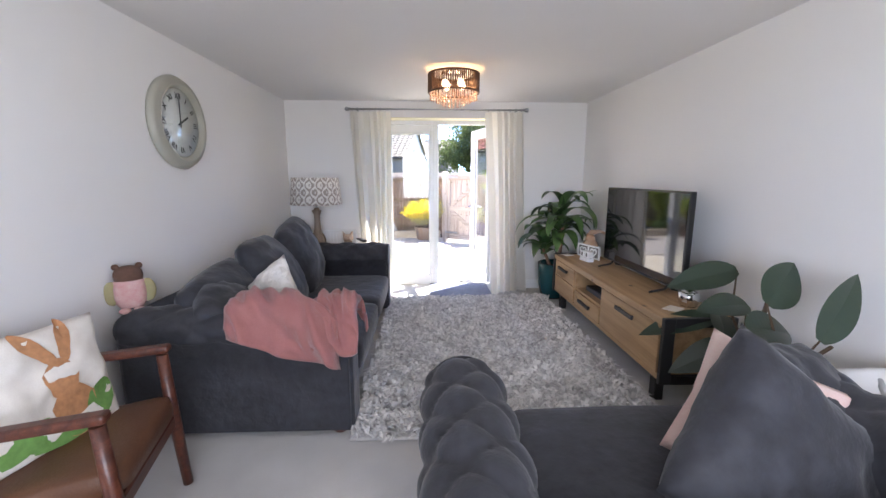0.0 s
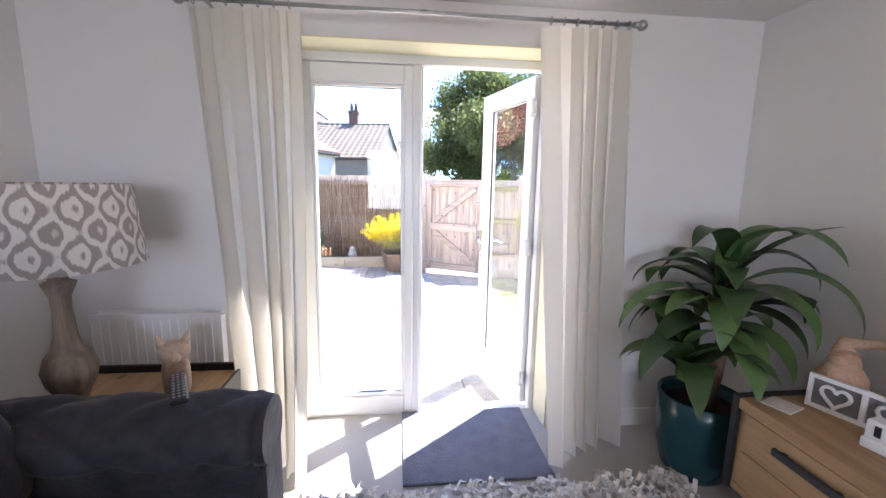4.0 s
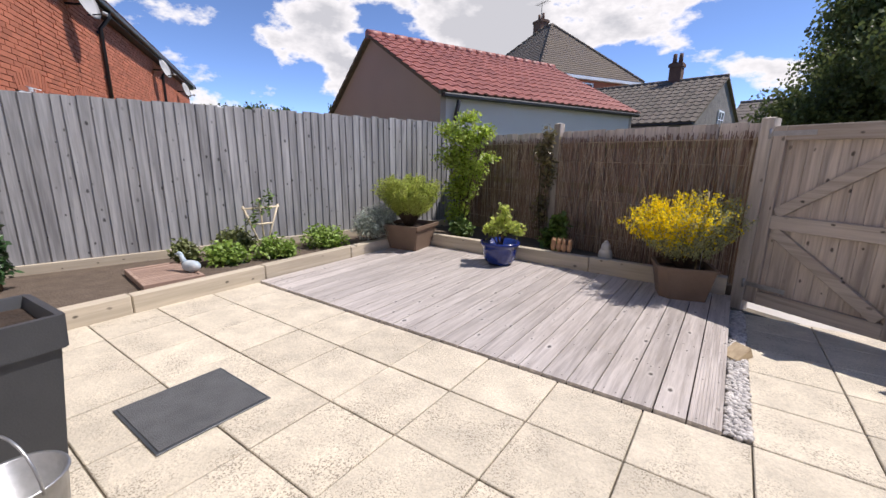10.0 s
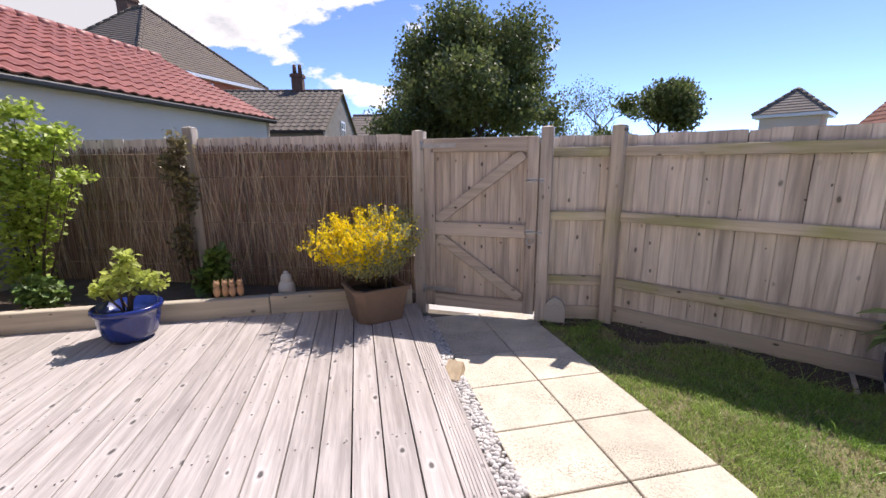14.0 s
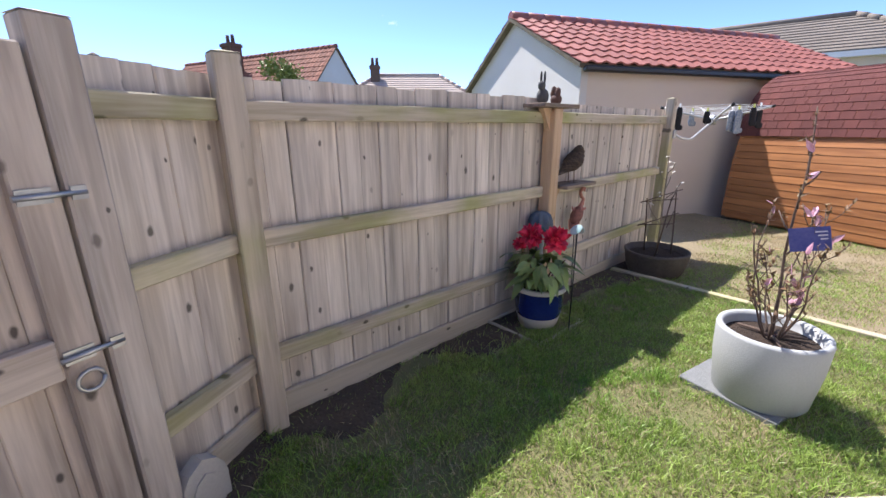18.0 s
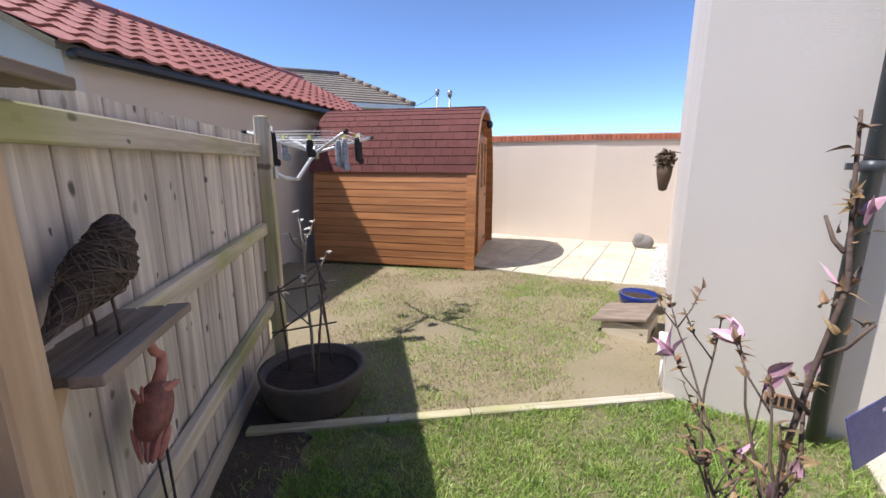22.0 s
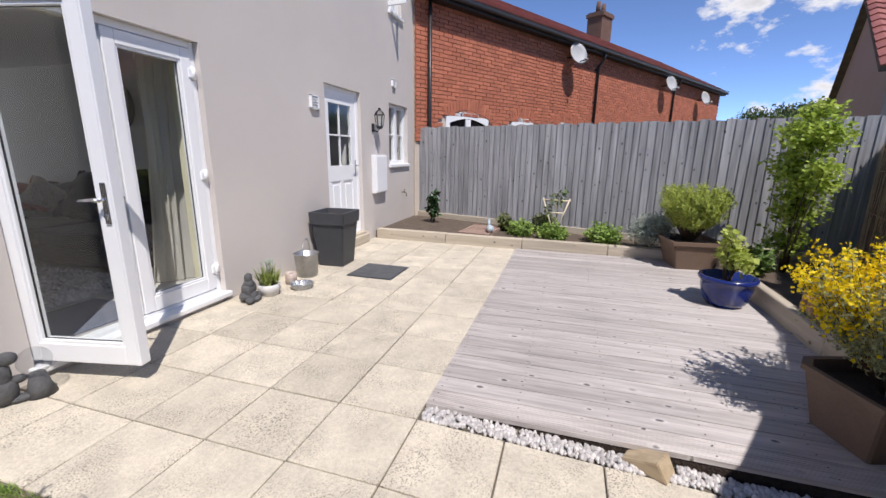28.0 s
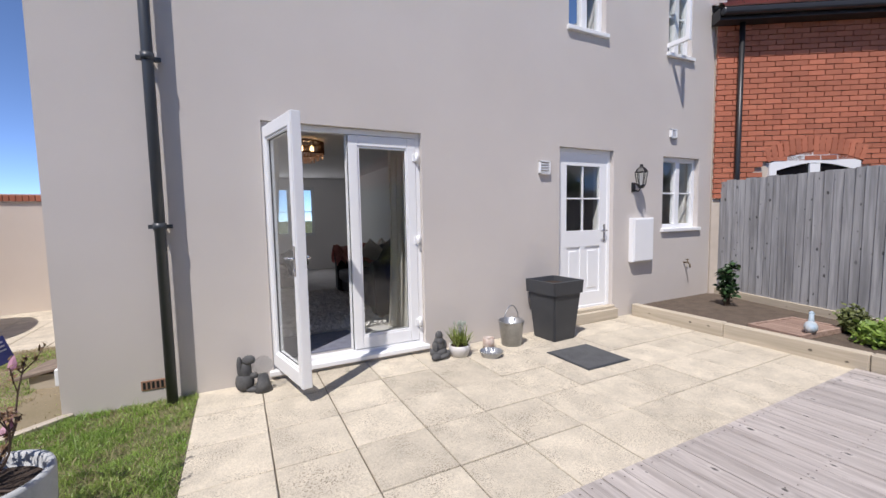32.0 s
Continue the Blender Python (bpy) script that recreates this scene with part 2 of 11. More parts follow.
def wood(name, light, dark, axis=2, rough=0.75, rand=0.12, knots=True, ring=9.0, green=None, halo=0.0, flat=True, streak=0.0):
    """Sawn timber: grain drawn out along one axis of the piece, knots, and a tint of its own for each piece."""
    m = bpy.data.materials.new(name)
    m.use_nodes = True
    n, l = m.node_tree.nodes, m.node_tree.links
    b = n["Principled BSDF"]
    b.inputs["Roughness"].default_value = rough
    tc, oi, off = n.new("ShaderNodeTexCoord"), n.new("ShaderNodeObjectInfo"), n.new("ShaderNodeVectorMath")
    off.operation = "MULTIPLY_ADD"
    off.inputs[1].default_value = (31.0, 17.0, 47.0)
    l.new(oi.outputs["Random"], off.inputs[0]); l.new(tc.outputs["Object"], off.inputs[2])
    mp = n.new("ShaderNodeMapping")
    sc = [ring * 3.0] * 3
    sc[axis] = ring * 0.16
    mp.inputs["Scale"].default_value = sc
    l.new(off.outputs["Vector"], mp.inputs["Vector"])
    g1, g2 = n.new("ShaderNodeTexNoise"), n.new("ShaderNodeTexNoise")
    g1.inputs["Scale"].default_value, g1.inputs["Detail"].default_value, g1.inputs["Distortion"].default_value = 1.0, 6.0, 0.6
    g2.inputs["Scale"].default_value, g2.inputs["Detail"].default_value = 5.0, 3.0
    l.new(mp.outputs["Vector"], g1.inputs["Vector"]); l.new(mp.outputs["Vector"], g2.inputs["Vector"])
    ad = n.new("ShaderNodeMath"); ad.operation = "MULTIPLY_ADD"; ad.inputs[1].default_value = 0.35
    l.new(g2.outputs["Fac"], ad.inputs[0]); l.new(g1.outputs["Fac"], ad.inputs[2])
    mr = n.new("ShaderNodeMapRange")
    mr.inputs["From Min"].default_value, mr.inputs["From Max"].default_value = 0.54, 0.82
    l.new(ad.outputs[0], mr.inputs["Value"])
    mx = n.new("ShaderNodeMixRGB")
    mx.inputs["Color1"].default_value, mx.inputs["Color2"].default_value = (*light, 1), (*dark, 1)
    l.new(mr.outputs["Result"], mx.inputs["Fac"])
    out = mx.outputs["Color"]
    if knots:
        km, kv, kr, kx = n.new("ShaderNodeMapping"), n.new("ShaderNodeTexVoronoi"), n.new("ShaderNodeMapRange"), n.new("ShaderNodeMixRGB")
        ks = [7.0] * 3
        ks[axis] = 4.2
        km.inputs["Scale"].default_value = ks
        if flat and axis != 1:
            km.inputs["Rotation"].default_value = (radians(-90), 0, 0)
            km.inputs["Scale"].default_value = (ks[0], ks[1], ks[2])
        l.new(off.outputs["Vector"], km.inputs["Vector"])
        kv.inputs["Scale"].default_value = 1.0
        if flat:
            kv.voronoi_dimensions = "2D"
        kn, ka = n.new("ShaderNodeTexNoise"), n.new("ShaderNodeVectorMath")
        kn.inputs["Scale"].default_value, kn.inputs["Detail"].default_value = 22.0, 2.0
        ka.operation = "MULTIPLY_ADD"
        ka.inputs[1].default_value = (0.11, 0.11, 0.11)
        l.new(off.outputs["Vector"], kn.inputs["Vector"]); l.new(kn.outputs["Color"], ka.inputs[0]); l.new(km.outputs["Vector"], ka.inputs[2])
        l.new(ka.outputs["Vector"], kv.inputs["Vector"])
        kr.inputs["From Min"].default_value, kr.inputs["From Max"].default_value = (0.045, 0.095) if flat else (0.05, 0.14)
        kr.inputs["To Min"].default_value, kr.inputs["To Max"].default_value = 1.05 if flat else 1.6, 0.0
        kc, kg = n.new("ShaderNodeSeparateColor"), n.new("ShaderNodeMath")
        kg.operation = "MULTIPLY"
        l.new(kv.outputs["Color"], kc.inputs["Color"])
        far = kv.outputs["Distance"]
        if flat:
            ksz, kdv = n.new("ShaderNodeMapRange"), n.new("ShaderNodeMath")
            ksz.inputs["To Min"].default_value, ksz.inputs["To Max"].default_value = 0.35, 1.25
            kdv.operation = "DIVIDE"
            l.new(kc.outputs["Green"], ksz.inputs["Value"]); l.new(far, kdv.inputs[0]); l.new(ksz.outputs["Result"], kdv.inputs[1])
            far = kdv.outputs[0]
        l.new(far, kr.inputs["Value"]); l.new(kr.outputs["Result"], kg.inputs[0]); l.new(kg.outputs[0], kx.inputs["Fac"])
        kq = n.new("ShaderNodeMapRange")
        kq.inputs["From Min"].default_value, kq.inputs["From Max"].default_value = (0.40, 0.75) if flat else (0.0, 1.0)
        l.new(kc.outputs["Red"], kq.inputs["Value"]); l.new(kq.outputs["Result"], kg.inputs[1])
        if halo:
            hr, hx = n.new("ShaderNodeMapRange"), n.new("ShaderNodeMixRGB")
            hr.inputs["From Min"].default_value, hr.inputs["From Max"].default_value = 0.07, 0.20
            hr.inputs["To Min"].default_value, hr.inputs["To Max"].default_value = halo, 0.0
            hg = n.new("ShaderNodeMath"); hg.operation = "MULTIPLY"
            l.new(far, hr.inputs["Value"]); l.new(hr.outputs["Result"], hg.inputs[0]); l.new(kq.outputs["Result"], hg.inputs[1]); l.new(hg.outputs[0], hx.inputs["Fac"])
            l.new(out, hx.inputs["Color1"])
            hx.inputs["Color2"].default_value = (*[min(0.8, c * 1.55) for c in light], 1)
            out = hx.outputs["Color"]
        l.new(out, kx.inputs["Color1"])
        kx.inputs["Color2"].default_value = (*[c * 0.28 for c in dark], 1)
        out = kx.outputs["Color"]
    if green:
        st, sr, sx = n.new("ShaderNodeTexNoise"), n.new("ShaderNodeMapRange"), n.new("ShaderNodeMixRGB")
        st.inputs["Scale"].default_value, st.inputs["Detail"].default_value = 1.7, 5.0
        l.new(off.outputs["Vector"], st.inputs["Vector"])
        sr.inputs["From Min"].default_value, sr.inputs["From Max"].default_value = 0.44, 0.64
        sr.inputs["To Max"].default_value = 0.75
        l.new(st.outputs["Fac"], sr.inputs["Value"]); l.new(sr.outputs["Result"], sx.inputs["Fac"])
        l.new(out, sx.inputs["Color1"]); sx.inputs["Color2"].default_value = (*green, 1)
        out = sx.outputs["Color"]
    if streak:
        wm, wn, wr, wx = n.new("ShaderNodeMapping"), n.new("ShaderNodeTexNoise"), n.new("ShaderNodeMapRange"), n.new("ShaderNodeMixRGB")
        ws = [16.0] * 3
        ws[axis] = 1.3
        wm.inputs["Scale"].default_value = ws
        wn.inputs["Scale"].default_value, wn.inputs["Detail"].default_value = 1.0, 5.0
        wr.inputs["From Min"].default_value, wr.inputs["From Max"].default_value, wr.inputs["To Max"].default_value = 0.46, 0.72, streak
        wx.blend_type = "MULTIPLY"
        wx.inputs["Color2"].default_value = (0.40, 0.39, 0.40, 1)
        l.new(off.outputs["Vector"], wm.inputs["Vector"]); l.new(wm.outputs["Vector"], wn.inputs["Vector"]); l.new(wn.outputs["Fac"], wr.inputs["Value"])
        l.new(wr.outputs["Result"], wx.inputs["Fac"]); l.new(out, wx.inputs["Color1"])
        out = wx.outputs["Color"]
    hs, vr = n.new("ShaderNodeHueSaturation"), n.new("ShaderNodeMapRange")
    vr.inputs["To Min"].default_value, vr.inputs["To Max"].default_value = 1 - rand, 1 + rand
    l.new(oi.outputs["Random"], vr.inputs["Value"]); l.new(vr.outputs["Result"], hs.inputs["Value"])
    l.new(out, hs.inputs["Color"]); l.new(hs.outputs["Color"], b.inputs["Base Color"])
    bp = n.new("ShaderNodeBump")
    bp.inputs["Strength"].default_value, bp.inputs["Distance"].default_value = 0.25, 0.004
    l.new(ad.outputs[0], bp.inputs["Height"]); l.new(bp.outputs["Normal"], b.inputs["Normal"])
    return m


def glass_mat(name, tint=(1, 1, 1), rough=0.0):
    """Thin pane: clear, with the mirror gloss of glass."""
    m = bpy.data.materials.new(name)
    m.use_nodes = True
    n, l = m.node_tree.nodes, m.node_tree.links
    n.clear()
    t, g, f, x, o = (n.new("ShaderNode" + k) for k in ("BsdfTransparent", "BsdfGlossy", "LayerWeight", "MixShader", "OutputMaterial"))
    p, q = n.new("ShaderNodeMath"), n.new("ShaderNodeMath")
    p.operation, q.operation = "POWER", "MULTIPLY_ADD"
    p.inputs[1].default_value, q.inputs[1].default_value, q.inputs[2].default_value = 4.0, 0.75, 0.045
    t.inputs["Color"].default_value = (*tint, 1)
    g.inputs["Roughness"].default_value = rough
    f.inputs["Blend"].default_value = 0.5
    l.new(f.outputs["Facing"], p.inputs[0]); l.new(p.outputs[0], q.inputs[0]); l.new(q.outputs[0], x.inputs["Fac"]); l.new(t.outputs["BSDF"], x.inputs[1]); l.new(g.outputs["BSDF"], x.inputs[2])
    l.new(x.outputs["Shader"], o.inputs["Surface"])
    return m


M_WALL = mat("wall_paint", (0.80, 0.785, 0.775), 0.9, scale=1.2, fine=140, amt=0.05, bump=0.04)
M_CEIL = mat("ceiling_paint", (0.78, 0.76, 0.75), 0.95, scale=1.0, fine=120, amt=0.05, bump=0.04)
M_REVEAL = mat("cream_reveal_paint", (0.80, 0.76, 0.55), 0.8, scale=2, amt=0.06, bump=0.03)
M_CARPET = mat("beige_grey_carpet", (0.58, 0.56, 0.545), 1.0, (0.46, 0.445, 0.43), scale=3.5, fine=260, bump=0.5, bump_scale=420, sheen=0.2)
M_RUG = mat("shaggy_grey_wool", (0.62, 0.60, 0.585), 1.0, (0.40, 0.385, 0.375), scale=9, fine=60, bump=0.3, sheen=0.3)
M_VELVET = mat("charcoal_velvet", (0.015, 0.0155, 0.0195), 0.75, (0.036, 0.037, 0.047), scale=8, fine=26, bump=0.4, bump_scale=9, sheen=0.18, dist=0.03)
M_PINK = mat("pink_fleece", (0.66, 0.31, 0.29), 1.0, (0.55, 0.235, 0.225), scale=8, fine=160, bump=0.5, bump_scale=140, sheen=0.5)
M_CREAM = mat("cream_linen", (0.78, 0.74, 0.68), 0.95, (0.66, 0.61, 0.55), scale=20, fine=300, bump=0.3)
M_OAK = wood("pale_oak", (0.46, 0.30, 0.155), (0.33, 0.20, 0.095), axis=1, rough=0.5, rand=0.06, ring=5, flat=False)
M_TEAK = wood("red_brown_teak", (0.115, 0.034, 0.018), (0.055, 0.016, 0.010), axis=1, rough=0.35, rand=0.05, knots=False, ring=12)
M_BLACK = mat("black_metal", (0.018, 0.018, 0.020), 0.5, scale=20, amt=0.3, bump=0.05)
M_PLASTIC = mat("black_plastic", (0.012, 0.012, 0.013), 0.3, scale=30, amt=0.2, bump=0.03)
M_SCREEN = mat("dark_screen", (0.006, 0.006, 0.008), 0.05, scale=3, amt=0.2, bump=0.0, spec=0.6)
M_CHROME = mat("chrome", (0.75, 0.75, 0.77), 0.12, scale=20, amt=0.05, bump=0.0, metal=1.0)
M_STEEL = mat("galvanised_steel", (0.50, 0.51, 0.52), 0.38, (0.36, 0.37, 0.38), scale=14, fine=60, bump=0.05, metal=0.85)
M_UPVC = mat("white_upvc", (0.84, 0.85, 0.86), 0.28, scale=3, amt=0.05, bump=0.015)
M_SEAL = mat("black_rubber_seal", (0.02, 0.02, 0.02), 0.6, scale=20, amt=0.2, bump=0.02)
M_GLASS = glass_mat("window_glass", (0.93, 0.95, 0.94))
M_RENDER = mat("off_white_render", (0.63, 0.585, 0.545), 0.92, (0.57, 0.525, 0.485), scale=0.9, fine=260, bump=0.35, bump_scale=320)
M_RENDER2 = mat("cream_render", (0.72, 0.64, 0.565), 0.92, (0.66, 0.58, 0.505), scale=0.8, fine=220, bump=0.3, bump_scale=260)
M_WHITER = mat("white_painted_render", (0.72, 0.71, 0.69), 0.9, (0.64, 0.63, 0.61), scale=0.9, fine=200, bump=0.3)
M_GREIGE = mat("beige_render", (0.45, 0.385, 0.335), 0.92, (0.40, 0.34, 0.295), scale=0.8, fine=200, bump=0.3)
M_SLAB = mat("riven_buff_slab", (0.68, 0.61, 0.485), 0.88, (0.46, 0.415, 0.335), scale=5.5, fine=48, bump=0.7, bump_scale=80, rand=0.10, dist=0.008, speck=0.9, speck_scale=120.0)
M_CONC = mat("pale_concrete", (0.50, 0.48, 0.44), 0.95, (0.42, 0.40, 0.37), scale=3, fine=80, bump=0.3)
M_MORTAR = mat("sandy_joint", (0.20, 0.17, 0.125), 1.0, (0.10, 0.09, 0.07), scale=7, fine=120, bump=0.3)
M_DECK = wood("silvered_deck_board", (0.54, 0.495, 0.465), (0.37, 0.333, 0.31), axis=1, rough=0.40, rand=0.12, ring=12, halo=0.3, streak=0.22)
# fine ribs along the boards spread the sun's gloss sideways
_tan = M_DECK.node_tree.nodes.new("ShaderNodeCombineXYZ")
_tan.inputs["X"].default_value = 1.0
M_DECK.node_tree.links.new(_tan.outputs["Vector"], M_DECK.node_tree.nodes["Principled BSDF"].inputs["Tangent"])
M_DECK.node_tree.nodes["Principled BSDF"].inputs["Anisotropic"].default_value = 0.9
M_DECK.node_tree.nodes["Principled BSDF"].inputs["Specular IOR Level"].default_value = 0.75
M_FENCE = wood("weathered_fence_board", (0.75, 0.675, 0.595), (0.55, 0.48, 0.41), axis=2, rough=0.85, rand=0.17, ring=7, streak=0.6)
M_RAIL = wood("mossy_fence_rail", (0.66, 0.58, 0.47), (0.45, 0.385, 0.29), axis=0, rough=0.85, rand=0.08, ring=7, green=(0.36, 0.37, 0.13), streak=0.5)
M_POST = wood("mossy_fence_post", (0.62, 0.54, 0.44), (0.45, 0.38, 0.30), axis=2, rough=0.85, rand=0.08, ring=6, green=(0.38, 0.38, 0.15), streak=0.5)
M_GREYFENCE = wood("silver_grey_fence_board", (0.38, 0.382, 0.39), (0.25, 0.252, 0.26), axis=2, rough=0.85, rand=0.16, ring=7, streak=0.5)
M_SLEEPER = wood("new_pine_sleeper", (0.53, 0.465, 0.365), (0.41, 0.355, 0.275), axis=0, rough=0.8, rand=0.08, ring=5)
M_NEWPOST = wood("fresh_pine_post", (0.68, 0.49, 0.32), (0.54, 0.37, 0.23), axis=2, rough=0.7, rand=0.04, ring=5)
M_CEDAR = wood("orange_cedar_board", (0.43, 0.185, 0.068), (0.29, 0.115, 0.04), axis=0, rough=0.5, rand=0.14, ring=6, knots=False)
M_FELT = island(mat("red_brown_shingle", (0.155, 0.050, 0.045), 0.95, (0.115, 0.040, 0.038), scale=4, fine=260, bump=0.5), 0.10)
M_TILE = island(mat("red_clay_pantile", (0.37, 0.14, 0.11), 0.5, (0.27, 0.095, 0.075), scale=3, fine=40, bump=0.2), 0.14)
M_TILEG = island(mat("grey_brown_roof_tile", (0.16, 0.13, 0.11), 0.9, (0.11, 0.10, 0.08), scale=2, fine=30, bump=0.3), 0.14)
M_BRICK = island(mat("orange_red_brick", (0.47, 0.165, 0.095), 0.9, (0.39, 0.125, 0.072), scale=3, fine=90, bump=0.3), 0.16)
M_BRICKP = mat("orange_red_brick_near", (0.47, 0.165, 0.095), 0.9, (0.39, 0.125, 0.072), scale=3, fine=90, bump=0.3, rand=0.16)
M_BRICKM = mat("brick_mortar", (0.58, 0.51, 0.43), 1.0, scale=8, fine=120, amt=0.3, bump=0.2)
M_GUTTER = mat("black_gutter", (0.02, 0.02, 0.022), 0.4, scale=8, amt=0.2, bump=0.02)
M_PIPE = mat("dark_grey_pipe", (0.055, 0.062, 0.070), 0.4, scale=8, amt=0.2, bump=0.02)
# compost in pots; its dark tone also paints shade behind fence boards
M_SOIL_SHADE = mat("compost_and_gap_shade", (0.055, 0.036, 0.025), 1.0, (0.028, 0.019, 0.014), scale=14, fine=110, bump=0.9, bump_scale=60, dist=0.02)
M_DRYSOIL = mat("dry_garden_soil", (0.145, 0.11, 0.082), 1.0, (0.085, 0.064, 0.048), scale=8, fine=90, bump=0.8, bump_scale=55, dist=0.02)
M_LAWN = mat("lawn_thatch", (0.13, 0.17, 0.055), 1.0, (0.26, 0.215, 0.12), scale=2.6, fine=60, bump=0.8, bump_scale=120, dist=0.02)
M_WORN = mat("worn_lawn_thatch", (0.30, 0.245, 0.165), 1.0, (0.215, 0.18, 0.105), scale=1.6, fine=55, bump=0.5, bump_scale=150, dist=0.01)
M_BLADE = thin(island(mat("grass_blade", (0.20, 0.36, 0.06), 0.4, (0.40, 0.485, 0.145), scale=1.5, fine=9, bump=0.0), 0.4), 0.4)
M_DRYBLADE = thin(island(mat("worn_grass_blade", (0.36, 0.325, 0.17), 0.7, (0.44, 0.37, 0.235), scale=1.2, fine=9, bump=0.0), 0.35), 0.4)
M_GRAVEL = island(mat("white_pebbles", (0.60, 0.57, 0.54), 0.8, (0.45, 0.43, 0.42), scale=9, fine=80, bump=0.2), 0.28)
M_FIELD = mat("far_ground", (0.10, 0.13, 0.045), 1.0, (0.14, 0.13, 0.06), scale=0.2, fine=5, bump=0.2)


# ---- building blocks ----
def box(bm, x0, x1, y0, y1, z0, z1, m=None, bev=0.0, seg=1):
    vs = [bm.verts.new(p) for p in ((x0, y0, z0), (x1, y0, z0), (x1, y1, z0), (x0, y1, z0), (x0, y0, z1), (x1, y0, z1), (x1, y1, z1), (x0, y1, z1))]
    fs = [bm.faces.new([vs[i] for i in f]) for f in ((3, 2, 1, 0), (4, 5, 6, 7), (0, 1, 5, 4), (1, 2, 6, 5), (2, 3, 7, 6), (3, 0, 4, 7))]
    if m is not None:
        bmesh.ops.transform(bm, matrix=m, verts=vs)
    if bev:
        es = list({e for f in fs for e in f.edges})
        bmesh.ops.bevel(bm, geom=es, offset=bev, segments=seg, profile=0.5, affect="EDGES")
    return vs


def tube(bm, p0, p1, r0, r1=None, n=12, caps=True):
    p0, p1 = Vector(p0), Vector(p1)
    q = (p1 - p0).to_track_quat("Z", "Y")
    r1 = r0 if r1 is None else r1
    rings = [[bm.verts.new(p + q @ Vector((r * math.cos(2 * math.pi * i / n), r * math.sin(2 * math.pi * i / n), 0))) for i in range(n)] for p, r in ((p0, r0), (p1, r1))]
    for i in range(n):
        bm.faces.new((rings[0][i], rings[0][(i + 1) % n], rings[1][(i + 1) % n], rings[1][i])).smooth = True
    if caps:
        bm.faces.new(rings[0][::-1]); bm.faces.new(rings[1])


def pipe_line(bm, pts, r, n=8):
    """A bent bar: a tapered or even tube through the points."""
    rr = r if isinstance(r, (list, tuple)) else [r] * len(pts)
    pts = [Vector(p) for p in pts]
    rings = []
    for i, p in enumerate(pts):
        d = (pts[min(i + 1, len(pts) - 1)] - pts[max(i - 1, 0)]).normalized()
        q = d.to_track_quat("Z", "Y")
        rings.append([bm.verts.new(p + q @ Vector((rr[i] * math.cos(2 * math.pi * k / n), rr[i] * math.sin(2 * math.pi * k / n), 0))) for k in range(n)])
    for a, b in zip(rings, rings[1:]):
        # keep neighbouring rings in step
        best = min(range(n), key=lambda s: sum((a[k].co - b[(k + s) % n].co).length for k in range(0, n, 2)))
        for k in range(n):
            bm.faces.new((a[k], a[(k + 1) % n], b[(k + 1 + best) % n], b[(k + best) % n])).smooth = True
    bm.faces.new(rings[0][::-1]); bm.faces.new(rings[-1])


def lathe(bm, prof, n=28, cx=0.0, cy=0.0, sx=1.0, sy=1.0, smooth=True):
    """A turned body from (radius, height) pairs."""
    rings = [[bm.verts.new((cx + sx * r * math.cos(2 * math.pi * i / n), cy + sy * r * math.sin(2 * math.pi * i / n), z)) for i in range(n)] if r > 1e-4 else [bm.verts.new((cx, cy, z))] for r, z in prof]
    for a, b in zip(rings, rings[1:]):
        for i in range(n):
            j = (i + 1) % n
            q = [a[i % len(a)], a[j % len(a)], b[j % len(b)], b[i % len(b)]]
            q = list(dict.fromkeys(q))
            if len(q) > 2:
                bm.faces.new(q).smooth = smooth


def prism(bm, pts, z0, z1):
    """An upright slab over a polygon given anticlockwise; z0, z1 numbers or functions of x, y."""
    f0 = z0 if callable(z0) else (lambda x, y: z0)
    f1 = z1 if callable(z1) else (lambda x, y: z1)
    lo = [bm.verts.new((x, y, f0(x, y))) for x, y in pts]
    hi = [bm.verts.new((x, y, f1(x, y))) for x, y in pts]
    bm.faces.new(lo[::-1]); bm.faces.new(hi)
    for i in range(len(pts)):
        j = (i + 1) % len(pts)
        bm.faces.new((lo[i], lo[j], hi[j], hi[i]))


def mesh_of(name, bm, material):
    me = bpy.data.meshes.new(name)
    bm.normal_update()
    bm.to_mesh(me)
    bm.free()
    for q in (material if isinstance(material, (list, tuple)) else [material]):
        me.materials.append(q)
    return me


def part(name, bm, material, parent=None, label=""):
    ob = new(name, mesh_of(name, bm, material))
    ob.parent = parent
    return tagged(ob, label) if label else ob


def thing(name, x, y, z, rz, label, category, group=""):
    e = new(name)
    e.empty_display_size = 0.1
    e.matrix_basis = pose(x, y, z, 0, 0, rz)
    return tagged(e, label, category, group)


def setting(name, bm, material, label=""):
    return tagged(part(name, bm, material), label, kind="structure")


def piece(name, mesh, parent, m):
    ob = new(name, mesh)
    ob.parent = parent
    ob.matrix_basis = m
    return ob


def from_arrays(name, verts, faces, material):
    me = bpy.data.meshes.new(name)
    me.from_pydata(verts, [], faces)
    me.materials.append(material)
    return me


def BM():
    return bmesh.new()


def along(a, b):
    """Length and heading in degrees of the line from a to b."""
    return math.hypot(b[0] - a[0], b[1] - a[1]), math.degrees(math.atan2(b[1] - a[1], b[0] - a[0]))


